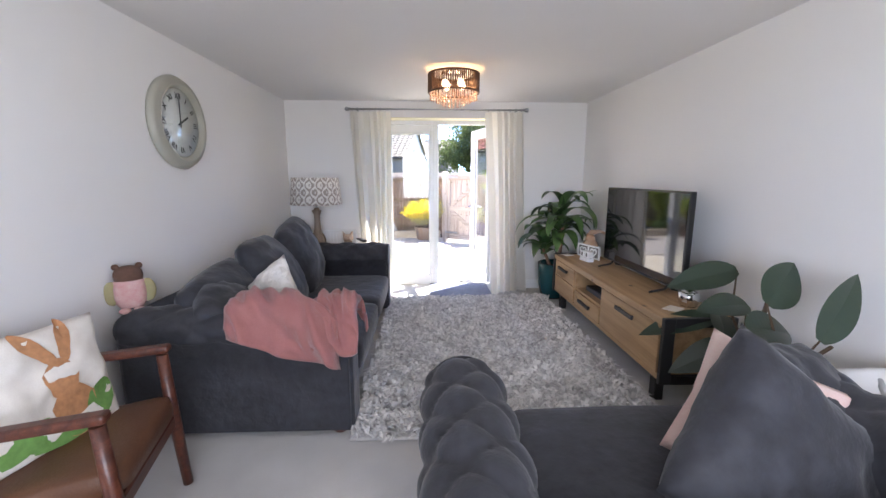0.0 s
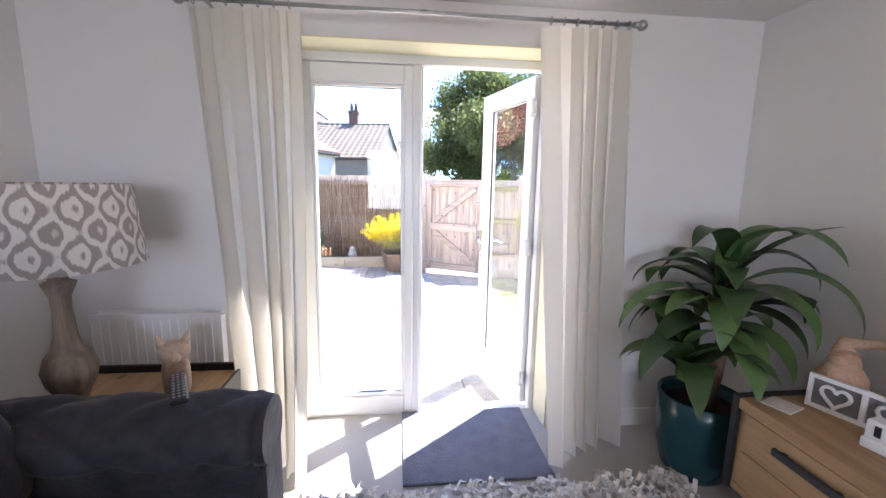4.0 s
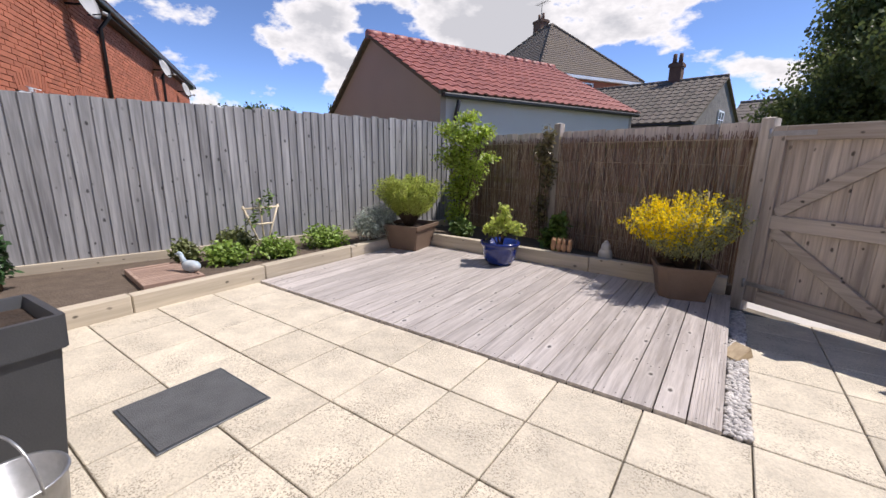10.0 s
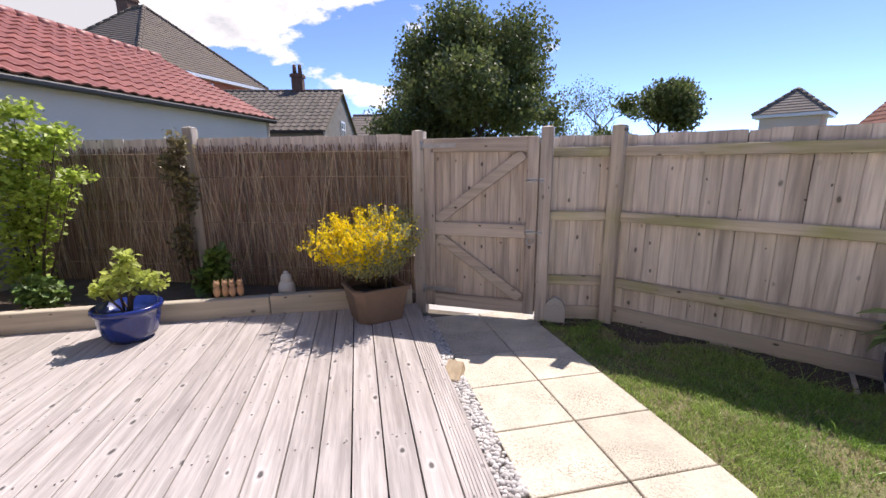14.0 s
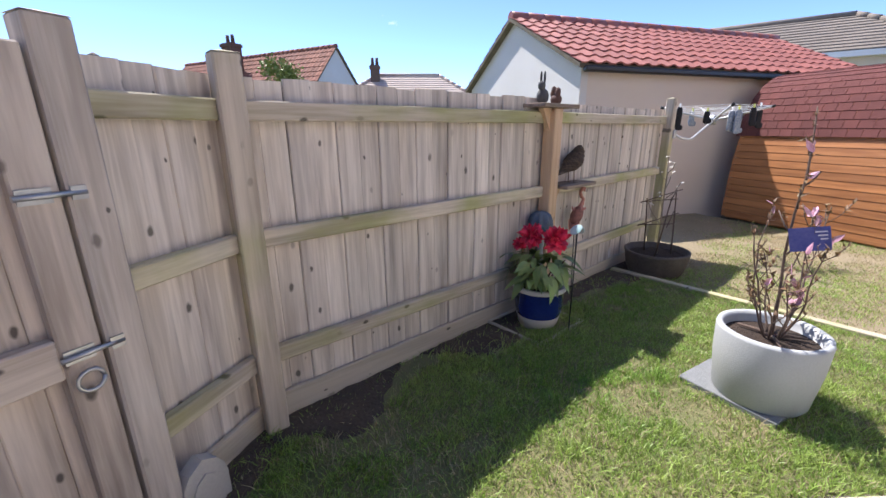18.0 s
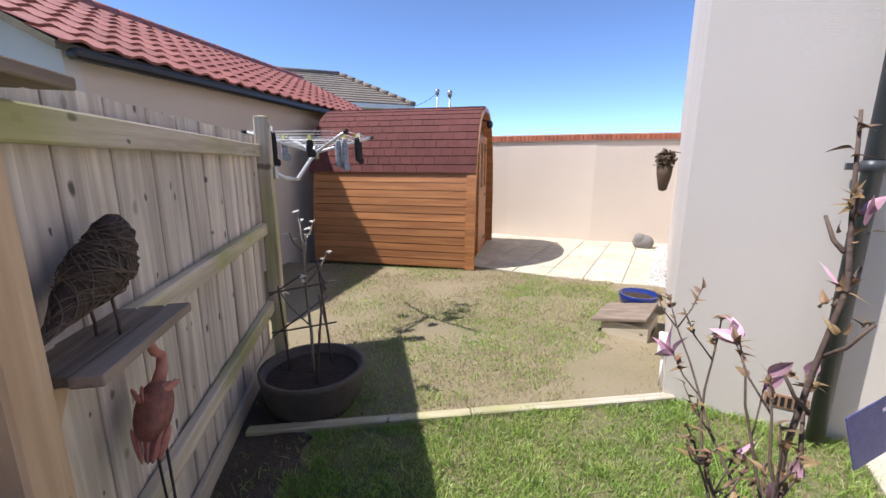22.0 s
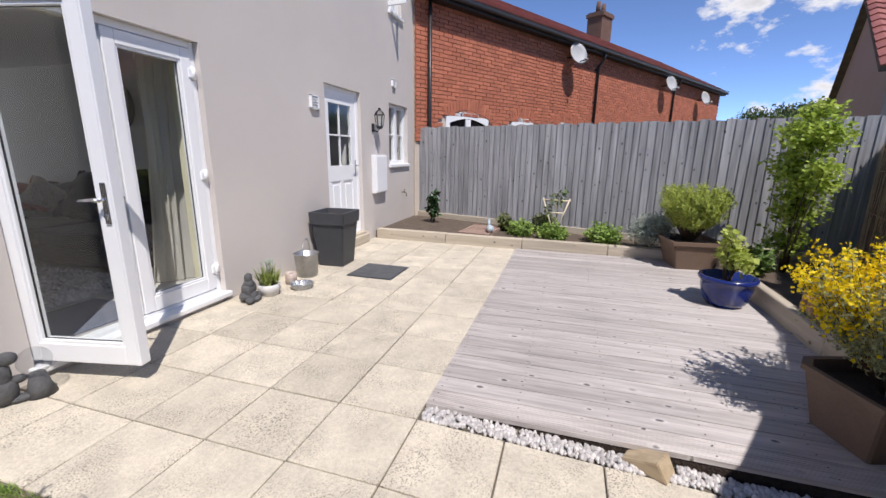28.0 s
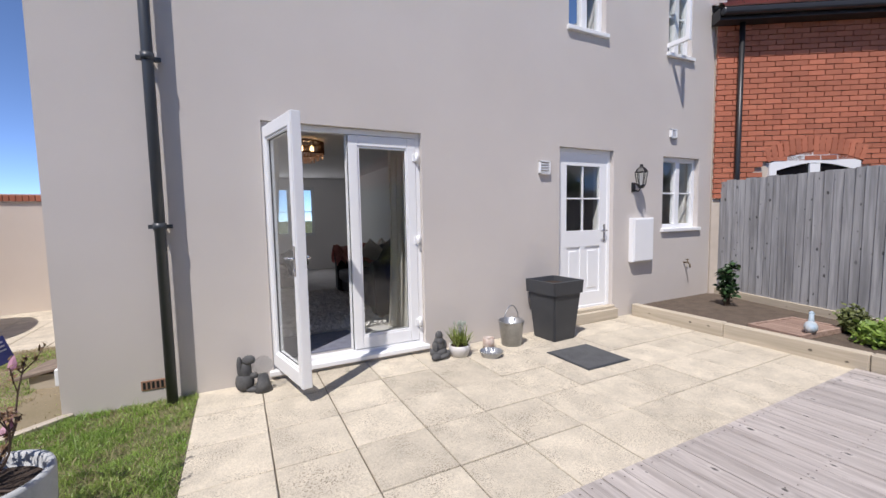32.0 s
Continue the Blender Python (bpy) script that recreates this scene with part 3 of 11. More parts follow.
# ---- the house ----
def holed_wall(x0, x1, y0, y1, z0, z1, holes):
    """A wall along x with rectangular openings right through it."""
    bm = BM()
    xs = sorted({x0, x1, *[v for h in holes for v in h[:2]]})
    for a, b in zip(xs, xs[1:]):
        zs, c = [z0], (a + b) / 2
        for h in sorted((h for h in holes if h[0] < c < h[1]), key=lambda h: h[2]):
            zs += [h[2], h[3]]
        zs.append(z1)
        for lo, hi in zip(zs[::2], zs[1::2]):
            box(bm, a, b, y0, y1, lo, hi)
    bmesh.ops.remove_doubles(bm, verts=bm.verts, dist=1e-5)
    seen, kill = {}, []
    for f in bm.faces:
        key = tuple(round(v, 4) for v in f.calc_center_median())
        if key in seen:
            kill += [f, seen[key]]
        seen[key] = f
    bmesh.ops.delete(bm, geom=list(set(kill)), context="FACES_ONLY")
    return bm


FR, KD, KW = (-1.067, 0.35, 0.07, 2.15), (-3.72, -2.82, 0.16, 2.13), (-5.49, -4.68, 1.12, 2.11)
UW1, UW2 = (-3.55, -2.95, 3.50, 4.55), (-5.25, -4.73, 3.48, 4.55)
EAVE = 5.3
setting("wall_rear", holed_wall(-5.95, 1.715, -0.2, 0.0, -0.2, EAVE, [FR, KD, KW, UW1, UW2]), M_RENDER, "smooth off-white rendered rear house wall")
setting("wall_rear_inner", holed_wall(-5.95, 1.4, -0.33, -0.2, 0.0, EAVE, [FR, KD, KW, UW1, UW2]), M_WALL, "white painted plaster wall")
bm = BM(); box(bm, 1.40, 1.715, -9.0, -0.2, -0.2, EAVE)
setting("wall_side", bm, M_RENDER, "off-white rendered side wall of the house")
bm = BM(); box(bm, 1.38, 1.4, -6.6, -0.33, 0.12, 2.33)
setting("wall_room_east", bm, M_WALL, "plain white painted living room wall")
bm = BM(); box(bm, -2.22, -2.10, -6.6, -0.33, 0.12, 2.33)
setting("wall_room_west", bm, M_WALL, "plain white painted living room wall")
setting("wall_front", holed_wall(-5.95, 1.4, -6.75, -6.6, -0.2, EAVE, [(-1.15, 0.55, 0.95, 2.10)]), M_WALL, "white front wall with the window opening")
bm = BM(); box(bm, -2.10, 1.38, -6.6, -0.33, 0.02, 0.12); box(bm, FR[0] + 0.006, FR[1] - 0.006, -0.33, -0.126, 0.072, 0.12)
setting("floor", bm, M_CARPET, "beige-grey fitted carpet")
bm = BM(); box(bm, -2.22, 1.40, -6.6, -0.33, 2.33, 2.45)
setting("ceiling", bm, M_CEIL, "plain white ceiling")
bm = BM(); box(bm, -5.95, -2.22, -6.6, -0.33, 0.06, 0.16)
setting("floor_kitchen", bm, M_CARPET, "grey kitchen floor")
bm = BM(); box(bm, -5.95, -2.22, -6.6, -0.33, 2.35, 2.45)
setting("ceiling_kitchen", bm, M_CEIL, "white kitchen ceiling")
bm = BM(); box(bm, -6.05, -5.95, -9.0, 0.0, -0.2, EAVE)
setting("wall_party", bm, M_RENDER, "party wall of the house")
bm = BM(); box(bm, -5.95, 1.40, -3.6, -3.5, 2.46, EAVE)
setting("wall_upstairs", bm, M_WALL, "white upstairs wall")
bm = BM(); box(bm, -5.95, 1.40, -8.98, -6.75, EAVE - 0.1, EAVE)
setting("ceiling_upstairs", bm, M_CEIL, "white upstairs ceiling")
# roof over the house
bm = BM()
a = [(-6.3, 0.35, EAVE), (2.0, 0.35, EAVE), (2.0, -4.4, 8.0), (-6.3, -4.4, 8.0)]
for s in (1, -1):
    q = [Vector(p) if s > 0 else Vector((p[0], -8.8 - p[1], p[2])) for p in a]
    v = [bm.verts.new(p) for p in q] + [bm.verts.new(p + Vector((0, 0, 0.12))) for p in q]
    for f in ((0, 1, 2, 3), (7, 6, 5, 4), (0, 4, 5, 1), (1, 5, 6, 2), (2, 6, 7, 3), (3, 7, 4, 0)):
        bm.faces.new([v[i] for i in f])
bmesh.ops.recalc_face_normals(bm, faces=bm.faces)
setting("roof_house", bm, M_TILEG, "grey tiled house roof")
bm = BM()
for y in (-0.2, -8.9):
    box(bm, -6.0, 1.7, y - 0.1, y, EAVE - 0.05, EAVE + 0.02)
setting("trim", bm, M_GUTTER, "dark fascia under the eaves")
# reveals of the french doors inside, painted cream
bm = BM()
box(bm, FR[0] - 0.001, FR[0] + 0.006, -0.332, -0.125, FR[2] + 0.05, FR[3])
box(bm, FR[1] - 0.006, FR[1] + 0.001, -0.332, -0.125, FR[2] + 0.05, FR[3])
box(bm, FR[0], FR[1], -0.332, -0.125, FR[3] - 0.006, FR[3] + 0.001)
setting("trim_reveal", bm, M_REVEAL, "pale cream painted door reveal")
bm = BM()
for x0, x1, y0, y1 in ((-2.10, FR[0] - 0.02, -0.345, -0.33), (FR[1] + 0.02, 1.38, -0.345, -0.33), (1.365, 1.38, -6.6, -0.33), (-2.10, -2.085, -6.6, -0.33)):
    box(bm, x0, x1, y0, y1, 0.12, 0.22)
setting("baseboard", bm, M_UPVC, "white painted skirting board")


# ---- doors and windows ----
def door_leaf(name, w, h, label, hinge_out):
    """A glazed white leaf that runs along +x from its hinge; outside is +y."""
    e = thing(name, 0, 0, 0, 0, label, "patio door", "french doors")
    st, bot, top = 0.085, 0.115, 0.095
    for nm, x0, x1, z0, z1 in (("stile", 0, st, 0, h), ("stile", w - st, w, 0, h), ("bottom_rail", st, w - st, 0, bot), ("top_rail", st, w - st, h - top, h)):
        bm = BM(); box(bm, x0, x1, -0.035, 0.035, z0, z1, bev=0.006, seg=2)
        part(nm, bm, M_UPVC, e)
    bm = BM()
    for x0, x1, z0, z1 in ((st + 0.001, st + 0.019, bot + 0.001, h - top - 0.001), (w - st - 0.019, w - st - 0.001, bot + 0.001, h - top - 0.001), (st + 0.019, w - st - 0.019, bot + 0.001, bot + 0.019), (st + 0.019, w - st - 0.019, h - top - 0.019, h - top - 0.001)):
        box(bm, x0, x1, -0.0045, 0.0045, z0, z1)
    part("seal", bm, M_SEAL, e, "dark glazing seal")
    for s in (-1, 1):
        for x0, x1, z0, z1 in ((st + 0.0005, st + 0.018, bot, h - top), (w - st - 0.018, w - st - 0.0005, bot, h - top), (st + 0.018, w - st - 0.018, bot + 0.0005, bot + 0.018), (st + 0.018, w - st - 0.018, h - top - 0.018, h - top - 0.0005)):
            bm = BM(); box(bm, x0, x1, min(s * 0.0048, s * 0.026), max(s * 0.0048, s * 0.026), z0, z1, bev=0.004, seg=2)
            part("glazing_bead", bm, M_UPVC, e)
    for x0, x1 in ((0.004, 0.022), (w - 0.022, w - 0.004)):
        bm = BM(); box(bm, x0, x1, -0.042, -0.036, 0.004, h - 0.004, bev=0.0025)
        part("lip", bm, M_UPVC, e)
    bm = BM(); box(bm, st + 0.005, w - st - 0.005, -0.003, 0.003, bot + 0.005, h - top - 0.005)
    g = part("pane", bm, M_GLASS, e, "clear glass pane")
    g.visible_shadow = False
    return e


def door_handle(parent, x, z, side, reach):
    bm = BM()
    box(bm, x - 0.016, x + 0.016, side * 0.036, side * 0.044, z - 0.13, z + 0.09, bev=0.004)
    tube(bm, (x, side * 0.04, z), (x, side * 0.075, z), 0.010, n=10)
    pipe_line(bm, [(x, side * 0.072, z), (x + reach * 0.04, side * 0.078, z + 0.003), (x + reach * 0.115, side * 0.072, z - 0.004)], [0.010, 0.009, 0.007], n=8)
    tube(bm, (x, side * 0.04, z - 0.085), (x, side * 0.052, z - 0.085), 0.012, n=10)
    part("handle", bm, M_CHROME, parent, "chrome lever handle")


LEAF_H = 1.98
fixed_leaf = door_leaf("french_door", 0.655, LEAF_H, "closed white uPVC glazed patio door leaf", True)
fixed_leaf.matrix_basis = pose(-1.02, -0.085, 0.115)
open_leaf = door_leaf("french_door", 0.70, LEAF_H, "white uPVC glazed patio door leaf swung open outwards", True)
open_leaf.matrix_basis = pose(0.315, -0.045, 0.115, 0, 0, 102.5)
for s in (1, -1):
    door_handle(open_leaf, 0.70 - 0.042, 0.95, s, -1)
for e, hx in ((fixed_leaf, -0.012), (open_leaf, -0.012)):
    for hz in (0.18, 1.0, 1.80):
        bm = BM()
        tube(bm, (hx, 0.045, hz - 0.05), (hx, 0.045, hz + 0.05), 0.016, n=10)
        box(bm, hx - 0.03, hx + 0.045, 0.034, 0.046, hz - 0.035, hz + 0.035, bev=0.004)
        part("hinge", bm, M_UPVC, e, "white hinge")
bm = BM()
box(bm, 0.612, 0.665, -0.048, 0.0, 0.0, LEAF_H, bev=0.005)
part("meeting_strip", bm, M_UPVC, fixed_leaf)
for x0, x1, y0, y1 in ((0.617, 0.626, -0.056, -0.047), (0.650, 0.662, -0.058, -0.047), (0.6655, 0.673, -0.040, -0.022), (0.6655, 0.670, 0.012, 0.030)):
    bm = BM(); box(bm, x0, x1, y0, y1, 0.0, LEAF_H, bev=0.0025)
    part("moulding", bm, M_UPVC, fixed_leaf)
bm = BM(); box(bm, 0.6555, 0.664, 0.001, 0.010, 0.0, LEAF_H)
part("edge_seal", bm, M_SEAL, fixed_leaf, "dark edge seal")
bm = BM()
for x0, x1, z0, z1 in ((FR[0], FR[0] + 0.045, FR[2], FR[3]), (FR[1] - 0.035, FR[1], FR[2], FR[3]), (FR[0] + 0.045, FR[1] - 0.035, FR[3] - 0.05, FR[3]), (FR[0] + 0.045, FR[1] - 0.035, FR[2], FR[2] + 0.04)):
    box(bm, x0, x1, -0.125, -0.055, z0, z1, bev=0.004)
box(bm, FR[0] - 0.03, FR[1] + 0.03, -0.06, 0.045, FR[2] - 0.035, FR[2] + 0.008, bev=0.006)
setting("door_1", bm, M_UPVC, "white uPVC french door frame and sill")

kd = thing("back_door", KD[0], -0.09, KD[2], 0, "white panelled back door with a six-pane window", "door")
kw_, kh_ = KD[1] - KD[0], KD[3] - KD[2]
bm = BM()
for x0, x1, z0, z1 in ((0, 0.05, 0, kh_), (kw_ - 0.05, kw_, 0, kh_), (0.05, kw_ - 0.05, kh_ - 0.05, kh_), (0.05, kw_ - 0.05, 0, 0.035)):
    box(bm, x0, x1, -0.035, 0.035, z0, z1, bev=0.004)
part("frame", bm, M_UPVC, kd)
bm = BM()
for x0, x1, z0, z1 in ((0.05, 0.17, 0.035, kh_ - 0.05), (kw_ - 0.17, kw_ - 0.05, 0.035, kh_ - 0.05), (0.17, kw_ - 0.17, kh_ - 0.2, kh_ - 0.05), (0.17, kw_ - 0.17, 0.035, 0.2), (0.17, kw_ - 0.17, 0.78, 0.98), (0.42, 0.50, 0.2, 0.78)):
    box(bm, x0, x1, -0.025, 0.025, z0, z1)
part("leaf", bm, M_UPVC, kd)
for x0, x1 in ((0.17, 0.42), (0.50, kw_ - 0.17)):
    bm = BM(); box(bm, x0, x1, -0.018, 0.012, 0.2, 0.78); box(bm, x0 + 0.05, x1 - 0.05, 0.0, 0.02, 0.25, 0.73, bev=0.008)
    part("panel", bm, M_UPVC, kd)
bm = BM()
gx0, gx1, gz0, gz1 = 0.17, kw_ - 0.17, 0.98, kh_ - 0.2
box(bm, (gx0 + gx1) / 2 - 0.009, (gx0 + gx1) / 2 + 0.009, -0.012, 0.012, gz0, gz1)
box(bm, gx0, gx1, -0.012, 0.012, (gz0 + gz1) / 2 - 0.009, (gz0 + gz1) / 2 + 0.009)
part("glazing_bar", bm, M_UPVC, kd)
bm = BM(); box(bm, gx0, gx1, -0.003, 0.003, gz0, gz1)
part("pane", bm, M_GLASS, kd, "dark glass panes").visible_shadow = False
bm = BM()
box(bm, 0.075, 0.11, 0.026, 0.034, 0.82, 1.05, bev=0.004)
pipe_line(bm, [(0.092, 0.03, 0.97), (0.092, 0.075, 0.97), (0.15, 0.08, 0.97), (0.2, 0.075, 0.965)], 0.009)
part("handle", bm, M_CHROME, kd, "chrome lever handle")
bm = BM(); box(bm, KD[0] - 0.03, KD[1] + 0.03, -0.06, 0.075, 0.0, 0.13, bev=0.008); box(bm, KD[0] - 0.02, KD[1] + 0.02, -0.1, 0.03, 0.131, 0.165, bev=0.005)
setting("door_step", bm, M_SLEEPER, "timber step under the back door")


def casement(name, x0, x1, z0, z1, panes, label):
    e = thing(name, x0, -0.10, z0, 0, label, "window")
    w, h = x1 - x0, z1 - z0
    bm = BM()
    for a, b, c, d in ((0, 0.06, 0, h), (w - 0.06, w, 0, h), (0.06, w - 0.06, 0, 0.06), (0.06, w - 0.06, h - 0.06, h)):
        box(bm, a, b, -0.035, 0.035, c, d, bev=0.004)
    for k in range(1, panes):
        c = w * k / panes
        box(bm, c - 0.045, c + 0.045, -0.035, 0.04, 0.06, h - 0.06, bev=0.004)
    part("window_frame", bm, M_UPVC, e)
    bm = BM(); box(bm, 0.06, w - 0.06, -0.01, 0.012, h * 0.5 - 0.009, h * 0.5 + 0.009)
    part("glazing_bar", bm, M_UPVC, e)
    bm = BM(); box(bm, 0.05, w - 0.05, -0.003, 0.003, 0.05, h - 0.05)
    part("pane", bm, M_GLASS, e, "dark glass").visible_shadow = False
    bm = BM(); box(bm, -0.03, w + 0.03, 0.0, 0.14, -0.045, 0.004, bev=0.006)
    part("window_sill", bm, M_UPVC, e)
    return e


casement("window", *KW, 2, "white two-pane kitchen casement window")
casement("window", *UW1, 2, "white upstairs casement window")
casement("window", *UW2, 2, "white upstairs casement window")
sash = thing("window_sash", UW2[1], -0.06, UW2[2], 90, "white upstairs window sash standing open", "window")
for x0, x1, z0, z1 in ((0.0, 0.05, 0.06, 0.99), (0.31, 0.36, 0.06, 0.99), (0.05, 0.31, 0.06, 0.12), (0.05, 0.31, 0.93, 0.99)):
    bm = BM(); box(bm, x0, x1, -0.022, 0.022, z0, z1, bev=0.004)
    part("sash_rail", bm, M_UPVC, sash)
bm = BM(); box(bm, 0.045, 0.315, -0.003, 0.003, 0.115, 0.935)
part("pane", bm, M_GLASS, sash, "clear glass").visible_shadow = False
casement("window", -1.15, 0.55, 0.95, 2.10, 3, "white front window").matrix_basis = pose(0.55, -6.66, 0.95, 0, 0, 180)


# ---- ground ----
def path_z(x, y):
    return -0.042 * max(0.0, y - 2.25)


def lawn_z(x, y):
    return -0.02 - 0.04 * min(3.0, max(0.0, (x - 2.0) * 0.8 + max(0.0, -y) * 0.35)) - 0.03 * max(0.0, min(2.0, y - 2.25))


bm = BM()
v = [bm.verts.new(p) for p in ((-400, -400, -0.25), (400, -400, -0.25), (400, 400, -0.25), (-400, 400, -0.25))]
bm.faces.new(v)
setting("ground", bm, M_FIELD, "open ground beyond the garden")
bm = BM(); prism(bm, [(-4.1, 0.0), (0.91, 0.0), (0.91, 2.25), (-4.1, 2.25)], -0.2, -0.012)
setting("ground_patio", bm, M_MORTAR, "sandy joints under the patio slabs")
bm = BM(); prism(bm, [(-0.12, 2.25), (0.91, 2.25), (0.91, 4.22), (0.0, 4.8), (-0.12, 4.8)], -0.22, lambda x, y: path_z(x, y) - 0.012)
setting("ground_path", bm, M_MORTAR, "sandy joints under the path slabs")

bm = BM(); prism(bm, [(-1.2, 5.15), (-0.1, 4.86), (0.98, 4.26), (1.6, 4.12), (3.2, 5.4), (0.6, 8.0)], -0.24, -0.15)
setting("ground_alley", bm, M_CONC, "pale concrete path outside the gate")

DIVIDER = ((1.66, -0.01), (3.60, 1.345))


def lawn(name, pts, material, label):
    """A gently uneven sheet of turf over a polygon, in 0.12 m steps."""
    bm = BM()
    v = [bm.verts.new((x, y, 0)) for x, y in pts]
    bm.faces.new(v)
    lo = [min(p[k] for p in pts) for k in (0, 1)]
    hi = [max(p[k] for p in pts) for k in (0, 1)]
    for k in (0, 1):
        c = lo[k] + 0.12
        while c < hi[k]:
            co, no = [0, 0, 0], [0, 0, 0]
            co[k], no[k] = c, 1
            bmesh.ops.bisect_plane(bm, geom=[*bm.verts, *bm.edges, *bm.faces], plane_co=co, plane_no=no)
            c += 0.12
    for q in bm.verts:
        q.co.z = lawn_z(q.co.x, q.co.y) + 0.012 * noise.noise(Vector((q.co.x * 2.5, q.co.y * 2.5, 3)))
    for f in bm.faces:
        f.smooth = True
    return setting(name, bm, material, label)


LAWN1 = [(0.9, 0.0), (1.66, 0.0), (3.60, 1.36), (2.78, 2.36), (1.5, 4.02), (0.9, 4.25)]
LAWN2 = [(1.70, -0.02), (1.72, -2.55), (4.1, -2.5), (6.9, -1.5), (6.4, -0.3), (5.9, 0.6), (4.35, 0.62), (3.62, 1.335)]
lawn("ground_lawn", LAWN1, M_LAWN, "green lawn beside the patio")
lawn("ground_worn_lawn", LAWN2, M_WORN, "thin worn lawn in front of the garden shed")
bm = BM(); prism(bm, [(1.715, -5.9), (6.6, -5.9), (6.6, -2.0), (4.1, -2.5), (1.715, -2.56)], -0.3, -0.115)
setting("ground_far_patio", bm, M_MORTAR, "sandy joints under the far paving")


# ---- neighbouring buildings ----
def tiled_slope(name, parent, a, b, c, tile_w, tile_h, material, wave=0.03, thick=0.018):
    """Courses of roof tiles over the slope whose eave runs a to b and whose verge climbs from a to c, as real lapped tiles."""
    a, b, c = Vector(a), Vector(b), Vector(c)
    u, w = (b - a), (c - a)
    nu, nw = max(1, round(u.length / tile_w)), max(1, round(w.length / tile_h))
    nrm = u.cross(w).normalized()
    if nrm.z < 0:
        nrm = -nrm
    verts, faces = [], []
    prof = [(0.0, 0.0), (0.18, 0.6), (0.36, 1.0), (0.54, 0.6), (0.70, 0.05), (1.03, 0.0)] if wave else [(0.01, 0.0), (0.985, 0.0)]
    for j in range(nw):
        for i in range(nu):
            k = len(verts)
            jit = 0.004 * ((i * 7 + j * 13) % 5 - 2)
            sh = 0.5 if (not wave and j % 2) else 0.0
            for r, lift in ((j - 0.12, thick + 0.012), (j + 1.0, 0.006)):
                for s, hgt in prof:
                    p = a + u * min(1.0, (i + s + sh) / nu) + w * min(1.0, max(-0.03, (r + jit) / nw)) + nrm * (lift + hgt * wave)
                    verts.append(p)
            m = len(prof)
            for s in range(m - 1):
                faces.append((k + s, k + s + 1, k + m + s + 1, k + m + s))
            for s in range(m):
                verts.append(verts[k + s] - nrm * (thick + 0.004))
            for s in range(m - 1):
                faces.append((k + 2 * m + s, k + 2 * m + s + 1, k + s + 1, k + s))
    ob = new(name, from_arrays(name, [tuple(p) for p in verts], faces, material))
    ob.parent = parent
    return tagged(ob, kind="stuff")


def gabled(name, origin, head, length, width, eave, ridge, wall_mat, tile_mat, label, tile=(0.3, 0.34), wave=0.03, over=0.12, ends=None):
    """A pitched-roof building. Local x runs along the eave, y across to the back eave, from the given corner."""
    e = thing(name, origin[0], origin[1], -0.25, head, label, "building")
    ev, rg = eave + 0.25, ridge + 0.25
    for x0, x1 in ((0, 0.12), (length - 0.12, length)):
        bm = BM()
        v = [[bm.verts.new((x, *q)) for q in ((0, 0), (width, 0), (width, ev), (width / 2, rg - 0.03), (0, ev))] for x in (x0, x1)]
        bm.faces.new(v[0][::-1]); bm.faces.new(v[1])
        for i in range(5):
            j = (i + 1) % 5
            bm.faces.new((v[0][i], v[0][j], v[1][j], v[1][i]))
        part("gable_wall", bm, ends or wall_mat, e)
    for y0 in (0.0, width - 0.12) if width > 0 else (-0.12, width):
        bm = BM(); box(bm, 0.12, length - 0.12, y0, y0 + 0.12, 0, ev)
        part("wall", bm, wall_mat, e)
    sl, so = (rg - ev) / abs(width / 2), math.copysign(over, width)
    for s in (0, 1):
        y0, y1 = (-so, width / 2) if s == 0 else (width + so, width / 2)
        z0 = ev - over * sl
        bm = BM()
        v = [bm.verts.new(p) for p in ((-over, y0, z0), (length + over, y0, z0), (length + over, y1, rg), (-over, y1, rg))]
        v += [bm.verts.new(q.co + Vector((0, 0, -0.06))) for q in v]
        for f in ((0, 1, 2, 3), (7, 6, 5, 4), (0, 4, 5, 1), (1, 5, 6, 2), (2, 6, 7, 3), (3, 7, 4, 0)):
            bm.faces.new([v[i] for i in f])
        bmesh.ops.recalc_face_normals(bm, faces=bm.faces)
        part("roof", bm, M_MORTAR, e)
        tiled_slope("roof_tiles", e, (-over, y0, z0), (length + over, y0, z0), (-over, y1, rg), tile[0], tile[1], tile_mat, wave)
    bm = BM()
    k = int((length + 2 * over) / 0.33)
    for i in range(k):
        x = -over + (length + 2 * over) * i / k
        tube(bm, (x, width / 2, rg + 0.0), (x + (length + 2 * over) / k - 0.008, width / 2, rg + 0.012), 0.10, 0.095, n=10)
    part("ridge_tiles", bm, tile_mat, e)
    bm = BM()
    gy = sorted((-so - math.copysign(0.08, so), -so + math.copysign(0.03, so)))
    box(bm, -0.05, length + 0.05, gy[0], gy[1], ev - over * sl - 0.11, ev - over * sl - 0.03, bev=0.02)
    part("gutter", bm, M_GUTTER, e, "black plastic gutter")
    return e


M_OLDBRICK = mat("sooty_brown_brick", (0.17, 0.095, 0.065), 0.95, (0.10, 0.06, 0.045), scale=4, fine=20, bump=0.5)


